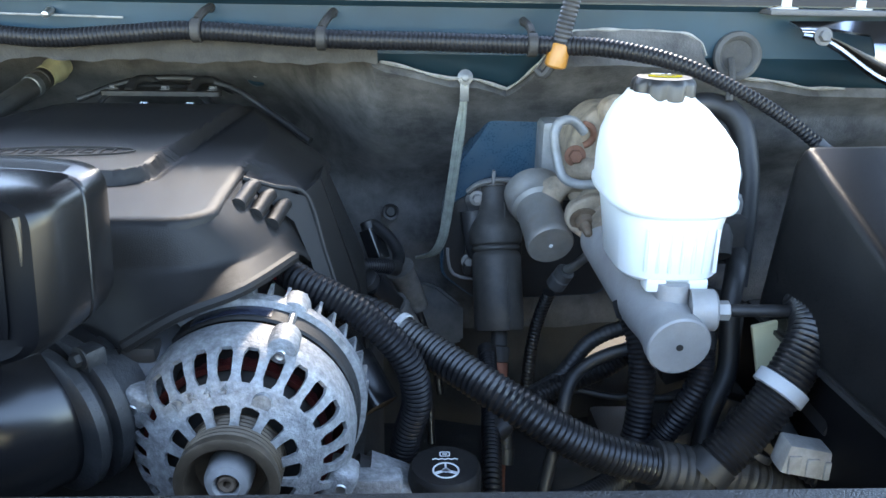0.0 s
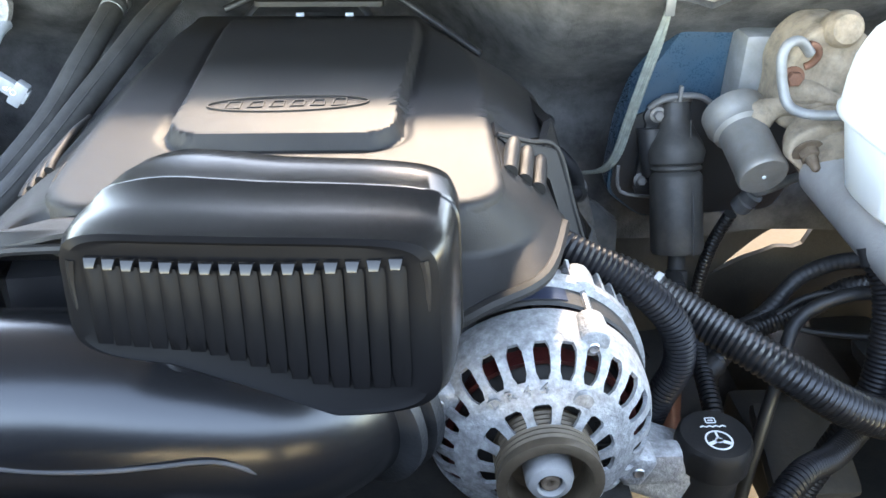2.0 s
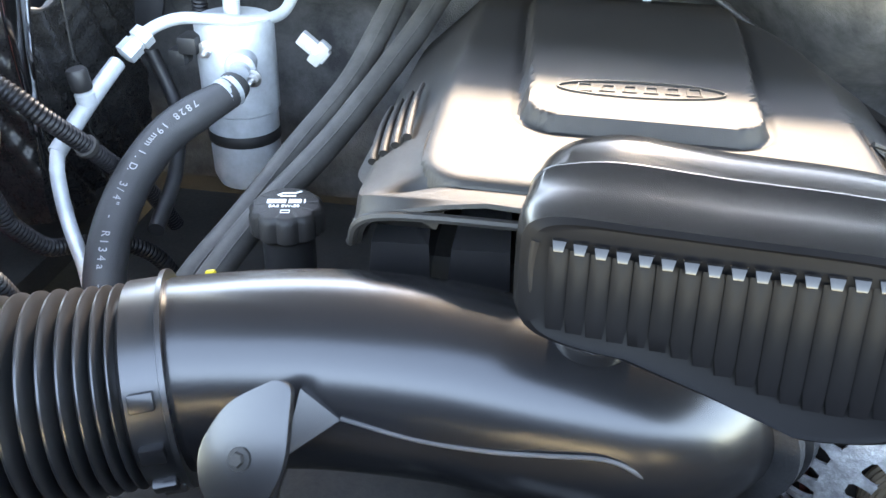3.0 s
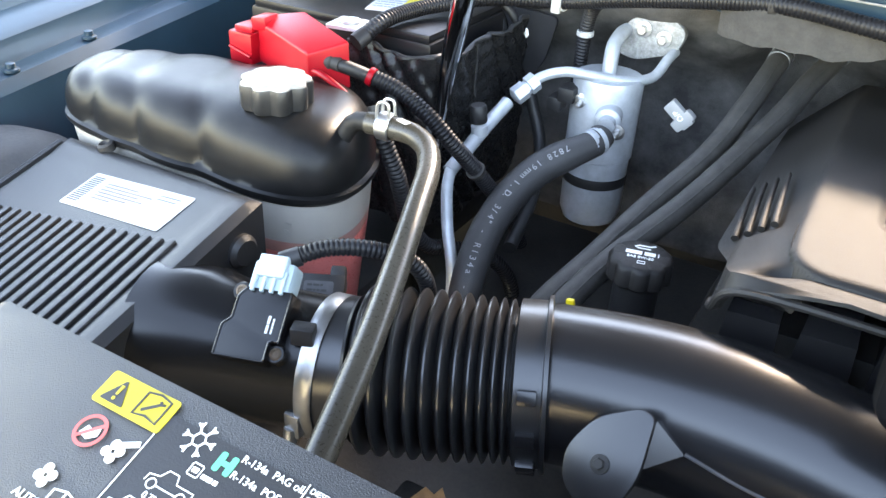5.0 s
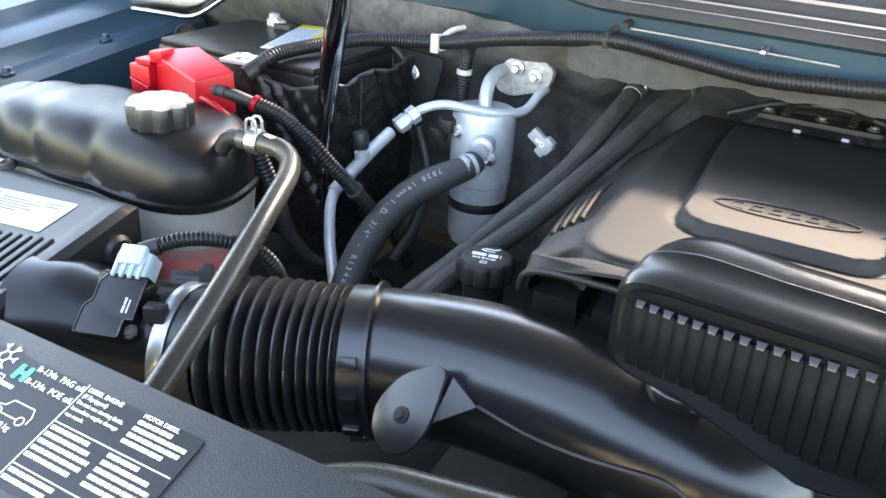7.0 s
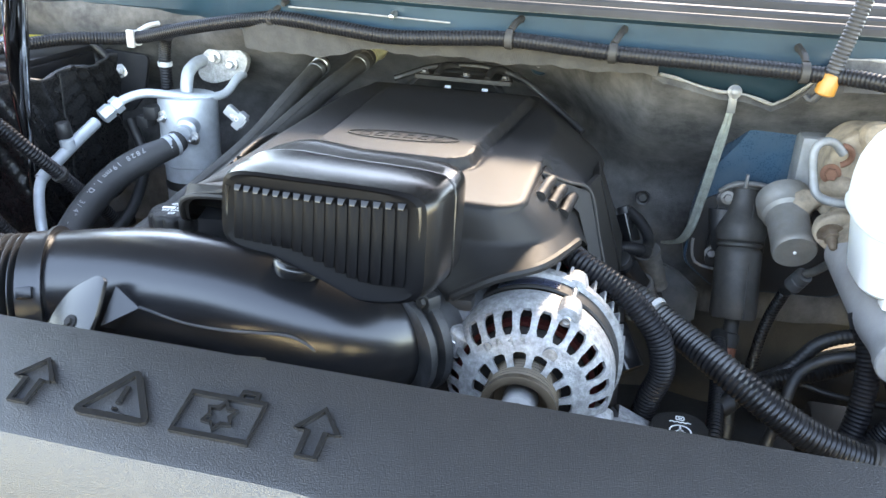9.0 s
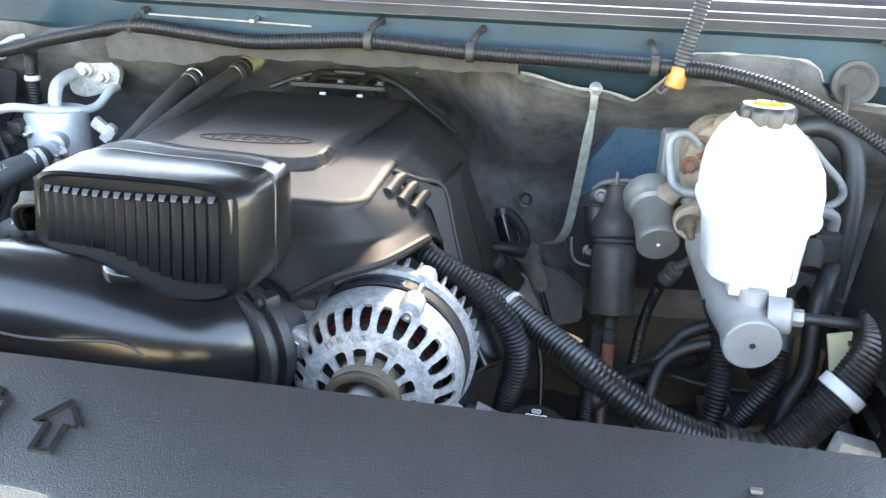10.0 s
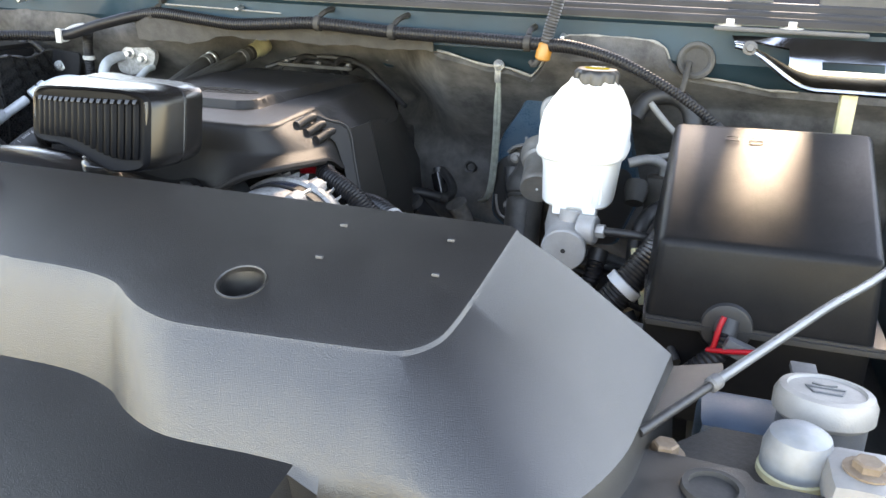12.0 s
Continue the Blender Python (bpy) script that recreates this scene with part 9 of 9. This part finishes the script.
def hinge(s, at):
    x0, y0, z0 = at
    t = thing("bonnet_hinge_unit", at, "bright metal hood hinge bolted to the cowl corner", "hinge", "hood hinges")
    bm = bmesh.new()
    rbox(bm, (x0 + s * 0.075, y0 + 0.005, z0 - 0.003), (0.19, 0.05, 0.006), 0.002)
    part("base_plate", bm, M_SEAL, t)
    def sheet(u, v):
        top = Vector((x0 + s * (0.005 + 0.185 * u), y0 - 0.010 - 0.045 * u, z0 - 0.012 + 0.006 * u))
        drop = 0.012 + 0.050 * sstep(0.0, 0.55, u)
        return top + Vector((s * 0.006 * v, -0.022 * v - 0.012 * math.sin(math.pi * v), -drop * v))

    bm = bmesh.new()
    us, vs = lin(0, 1, 25), lin(0, 1, 13)
    rows = [[bm.verts.new(sheet(u, v)) for u in us] for v in vs]
    for j in range(12):
        for i in range(24):
            u, v = us[i], vs[j]
            if (0.12 < u < 0.36 and 0.2 < v < 0.62) or (0.58 < u < 0.95 and 0.40 < v < 0.56):
                continue
            bm.faces.new((rows[j][i], rows[j][i + 1], rows[j + 1][i + 1], rows[j + 1][i]))
    solid(bm, 0.003)
    arm = part("arm", bm, M_HINGE, t, "polished curved hinge plate with two slots")
    bm = bmesh.new()
    tube(bm, [sheet(u, 1.0) for u in lin(0.0, 1.0, 12)], 0.0035, 8, 0.01)
    part("rolled_edge", bm, M_HINGE, arm)
    bm = bmesh.new()
    hex_bolt(bm, sheet(0.1, 0.8), sheet(0.1, 0.8) + Vector((0, -1, 0.2)), 0.006, 0.006)
    part("pivot_nut", bm, M_SEAL, arm)
    # two upright plates added above the hinge to keep sun off the bay
    for dx, wide in ((0.020, 0.055), (0.135, 0.115)):
        bm = bmesh.new()
        rbox(bm, (x0 + s * (dx + wide / 2 - 0.02), y0 + 0.075, z0 + 0.125), (wide, 0.012, 0.21), 0.004)
        part("upper_arm", bm, M_SEAL, t, "grey plate added above the hinge to block the sun")
    for k in (0.0, 0.078):
        bm = bmesh.new()
        hex_bolt(bm, (x0 + s * k, y0, z0), (x0 + s * k, y0, z0 + 1), 0.010, 0.009)
        part("bolt", bm, M_PAPER, t, "white painted bolt head")


hinge(1, (0.695, 0.784, 1.183))
hinge(-1, (-0.745, 0.84, 1.158))
bm = bmesh.new()
rbox(bm, (0.85, 0.735, 1.07), (0.02, 0.02, 0.09), 0.004)
tagged(part("cream_post", bm, M_WAX), "cream coloured plastic post below the hood hinge", "post")


def gas_strut():
    t = thing("hood_spring_rod", (-0.53, 0.66, 0.95), "dark polished hood support rod beside the battery", "rod")
    bm = bmesh.new()
    tube(bm, [(-0.548, 0.70, 0.90), (-0.541, 0.695, 0.975), (-0.522, 0.675, 1.06), (-0.492, 0.652, 1.16), (-0.455, 0.63, 1.30), (-0.42, 0.61, 1.45)], lambda q: 0.0085 + 0.0115 * sstep(0.05, 0.40, q), 18, 0.012, flat=0.5)
    part("rod", bm, mat("dark_chrome", (0.48, 0.48, 0.485), 0.10, metal=1.0, vary=0.1, patch=15, grain=300, bump=0.02), t)


gas_strut()


# ---- below the intake duct ----
def under_duct():
    hose("radiator_hose", [(-0.06, 0.33, 0.86), (-0.10, 0.29, 0.875), (-0.15, 0.25, 0.88), (-0.20, 0.21, 0.87)], 0.024, "thick black radiator hose below the intake duct")
    t = thing("radiator_pipe_hose", (-0.1, 0.2, 0.88), "bronze-grey hose on a metal pipe behind the radiator cover", "hose")
    bm = bmesh.new()
    tube(bm, [(-0.30, 0.17, 0.92), (-0.22, 0.20, 0.95), (-0.165, 0.22, 0.967), (-0.108, 0.222, 0.979), (-0.043, 0.225, 0.987), (0.004, 0.225, 0.990), (0.026, 0.225, 0.992)], 0.0155, 16, 0.01)
    part("tube", bm, M_HOSE, t)
    bm = bmesh.new()
    tube(bm, [(0.022, 0.225, 0.992), (0.05, 0.225, 0.990), (0.075, 0.225, 0.975), (0.085, 0.225, 0.94)], 0.0125, 14, 0.008)
    part("pipe", bm, M_CAST, t, "dull metal pipe end")
    bm = bmesh.new()
    rbox(bm, (0.033, 0.216, 1.002), (0.008, 0.006, 0.004), 0.001)
    part("green_tag", bm, M_INKG, t, "small green paint mark")
    t = thing("fuel_rail_cover", (-0.03, 0.28, 0.80), "dusty metal brackets below the intake duct", "bracket")
    for c, s, a in (((-0.02, 0.30, 0.86), (0.07, 0.03, 0.03), 20), ((0.03, 0.31, 0.83), (0.05, 0.04, 0.05), -10), ((-0.09, 0.31, 0.85), (0.04, 0.03, 0.05), 30)):
        bm = bmesh.new()
        rbox(bm, c, s, 0.006, Matrix.Rotation(radians(a), 3, "Y"))
        part("bracket", bm, M_ALU if a > 0 else M_DARK, t)


under_duct()


def leaf():
    bm = bmesh.new()
    pts = [(-0.02, 0.0), (-0.012, 0.012), (-0.004, 0.009), (0.0, 0.016), (0.006, 0.008), (0.014, 0.010), (0.012, 0.0), (0.018, -0.006), (0.006, -0.008), (0.0, -0.016), (-0.006, -0.008), (-0.014, -0.010)]
    m = Matrix.Translation((-0.298, 0.285, 0.868)) @ Matrix.Rotation(radians(52), 4, "X") @ Matrix.Rotation(radians(20), 4, "Y")
    prism(bm, pts, m, 0.0008)
    tagged(part("dry_leaf", bm, mat("dry_leaf", (0.26, 0.13, 0.05), 0.7, vary=0.4, patch=60, grain=300, bump=0.4)), "dry brown leaf caught below the bellows", "leaf")


leaf()
bm = bmesh.new()
rbox(bm, (-0.30, 0.28, 0.845), (0.08, 0.06, 0.02), 0.006)
tagged(part("hose_guide", bm, M_DARK), "dark plastic guide below the bellows", "guide")

# fender bolts and hole on the passenger side
for y in (0.50, 0.62, 0.80):
    bm = bmesh.new()
    m = Matrix.Translation((-1.05, y, 1.0 + 0.11 * (y - 0.62)))
    lathe(bm, [(0.010, 0), (0.010, 0.003), (0.006, 0.004), (0.006, 0.010), (0.004, 0.011)], m, 12)
    tagged(part("fender_bolt", bm, M_TEAL), "painted bolt on the fender rail", "bolt", "fender bolts")
bm = bmesh.new()
lathe(bm, [(0.020, 0.0), (0.019, 0.003), (0.015, 0.002), (0.013, -0.004), (0.001, -0.004)], frame_to((-1.004, 0.930, 1.015), (-0.82, 0.83, 1.05)), 26)
tagged(part("fender_hole", bm, M_DARK), "dark round hole in the inner fender", "hole")
bm = bmesh.new()
lathe(bm, [(0.07, -0.03), (0.09, 0.0), (0.085, 0.03), (0.05, 0.05), (0.01, 0.055)], Matrix.Translation((-0.96, 0.40, 0.90)), 24)
tagged(part("dusty_dome", bm, M_DARK), "dusty dark rubber dome beside the filter box", "cover")


# ---- wiring and studs between the battery and the accumulator ----
loom("short_loom", [(-0.43, 0.885, 1.105), (-0.448, 0.905, 1.088), (-0.458, 0.915, 1.06), (-0.462, 0.92, 1.01), (-0.462, 0.92, 0.96)], 0.0095, "short black corrugated loom dropping behind the accumulator", 0.0046, 0.0013)
bm = bmesh.new()
lathe(bm, [(0.0095, 0), (0.0112, 0.001), (0.0112, 0.007), (0.0095, 0.008)], frame_to((-0.459, 0.916, 1.054), (-0.460, 0.917, 1.0)), 20, cap_a=False, cap_b=False)
tagged(part("cable_tie", bm, M_PAPER), "white tie round the short black loom", "cable tie", "cable ties")
for pts, r in (([(-0.60, 0.90, 1.075), (-0.575, 0.905, 1.05), (-0.566, 0.905, 1.0), (-0.57, 0.90, 0.94), (-0.575, 0.88, 0.86)], 0.007), ([(-0.585, 0.90, 1.08), (-0.556, 0.91, 1.05), (-0.548, 0.91, 1.0), (-0.552, 0.90, 0.93), (-0.56, 0.88, 0.85)], 0.0055), ([(-0.52, 0.90, 0.96), (-0.49, 0.88, 0.90), (-0.46, 0.80, 0.86), (-0.44, 0.70, 0.84)], 0.0085)):
    hose("black_wire", pts, r, "black wire beside the battery", M_RUBBER, "wire")
t = thing("stud_plate", (-0.56, 0.955, 1.0), "dark painted plate with bare studs beside the battery", "plate")
bm = bmesh.new()
prism(bm, round_outline([(-0.60, 1.055), (-0.515, 1.050), (-0.53, 0.985), (-0.555, 0.955), (-0.60, 0.95)], 0.012), Matrix.Translation((0, 0.965, 0)) @ Matrix.Rotation(radians(90), 4, "X"), 0.006, 0.001)
part("plate", bm, M_COWL, t)
for x, z in ((-0.567, 1.022), (-0.585, 0.972)):
    bm = bmesh.new()
    hex_bolt(bm, (x, 0.957, z), (x + 0.1, 0.70, z + 0.06), 0.007, 0.006)
    lathe(bm, [(0.003, 0), (0.003, 0.014), (0.002, 0.015)], frame_to((x, 0.957, z), (x + 0.1, 0.70, z + 0.06)), 10)
    part("stud", bm, M_STEEL, t, "bare metal stud and nut")


# ---- vent hose and bracket at the back of the engine cover ----
def cover_back():
    t = thing("vent_bracket", (0.01, 0.95, 1.05), "black plastic bracket with vent stubs behind the engine cover", "bracket")
    bm = bmesh.new()
    prism(bm, round_outline([(-0.075, 0.925), (0.075, 0.925), (0.06, 0.985), (-0.055, 0.985)], 0.012), Matrix.Translation((0.01, 0.0, 1.062)), 0.006, 0.002)
    part("plate", bm, M_COVER, t)
    for x in (-0.03, 0.045):
        bm = bmesh.new()
        tube(bm, [(x, 0.935, 1.066), (x + 0.004, 0.955, 1.076), (x + 0.018, 0.972, 1.074), (x + 0.04, 0.985, 1.06)], 0.0055, 12, 0.005)
        part("vent_stub", bm, M_RUBBER, t)
    for x in (-0.05, 0.012, 0.07):
        bm = bmesh.new()
        hex_bolt(bm, (x, 0.942, 1.0675), (x, 0.942, 1.2), 0.005, 0.004)
        part("bolt", bm, M_SEAL, t)
    t = thing("vent_hose", (0.12, 0.95, 1.03), "thin black vent hose along the cover's rear edge", "hose")
    bm = bmesh.new()
    tube(bm, [(-0.10, 0.955, 1.052), (-0.04, 0.972, 1.072), (0.03, 0.978, 1.076), (0.09, 0.965, 1.066), (0.14, 0.94, 1.04), (0.19, 0.91, 1.012)], 0.0045, 10, 0.008)
    part("tube", bm, M_RUBBER, t)


cover_back()


# ---- dark harness below the brake cylinder ----
loom("under_harness", [(0.41, 0.64, 0.74), (0.415, 0.66, 0.784), (0.468, 0.68, 0.812), (0.503, 0.69, 0.850), (0.552, 0.69, 0.867), (0.60, 0.68, 0.86)], 0.0085, "dark taped wiring harness below the brake cylinder", 0.006, 0.0006, M_RUBBER)
loom("under_harness", [(0.40, 0.63, 0.78), (0.443, 0.66, 0.80), (0.508, 0.67, 0.825), (0.548, 0.67, 0.849), (0.60, 0.66, 0.85)], 0.011, "dark corrugated wiring harness below the brake cylinder", 0.0045, 0.0012, M_LOOMD)
hose("under_pipe", [(0.58, 0.56, 0.76), (0.591, 0.58, 0.824), (0.612, 0.60, 0.864), (0.614, 0.62, 0.919), (0.624, 0.64, 0.946), (0.64, 0.68, 0.95)], 0.010, "dusty black hose behind the brake cylinder", M_RUBBER)
hose("under_wire", [(0.43, 0.66, 0.775), (0.475, 0.672, 0.80), (0.52, 0.66, 0.80), (0.57, 0.63, 0.815), (0.61, 0.60, 0.84)], 0.0035, "thin black wire below the brake cylinder", M_RUBBER, "wire")
hose("under_wire", [(0.45, 0.665, 0.79), (0.49, 0.665, 0.835), (0.53, 0.655, 0.852), (0.585, 0.64, 0.845)], 0.0035, "thin black wire below the brake cylinder", M_RUBBER, "wire")
for c, s, a in (((0.455, 0.655, 0.785), (0.035, 0.02, 0.02), 25), ((0.575, 0.645, 0.845), (0.03, 0.025, 0.028), -20), ((0.615, 0.585, 0.825), (0.03, 0.02, 0.035), 15)):
    t = thing("harness_plug", c, "dusty dark wiring plug below the brake cylinder", "plug", "harness plugs")
    bm = bmesh.new()
    rbox(bm, c, s, 0.003, Matrix.Rotation(radians(a), 3, "Y"))
    part("housing", bm, M_LOOMD, t)
    bm = bmesh.new()
    rbox(bm, (c[0], c[1] - s[1] * 0.5, c[2] + 0.004), (s[0] * 0.5, 0.004, s[2] * 0.4), 0.001, Matrix.Rotation(radians(a), 3, "Y"))
    part("latch", bm, M_BOX, t)
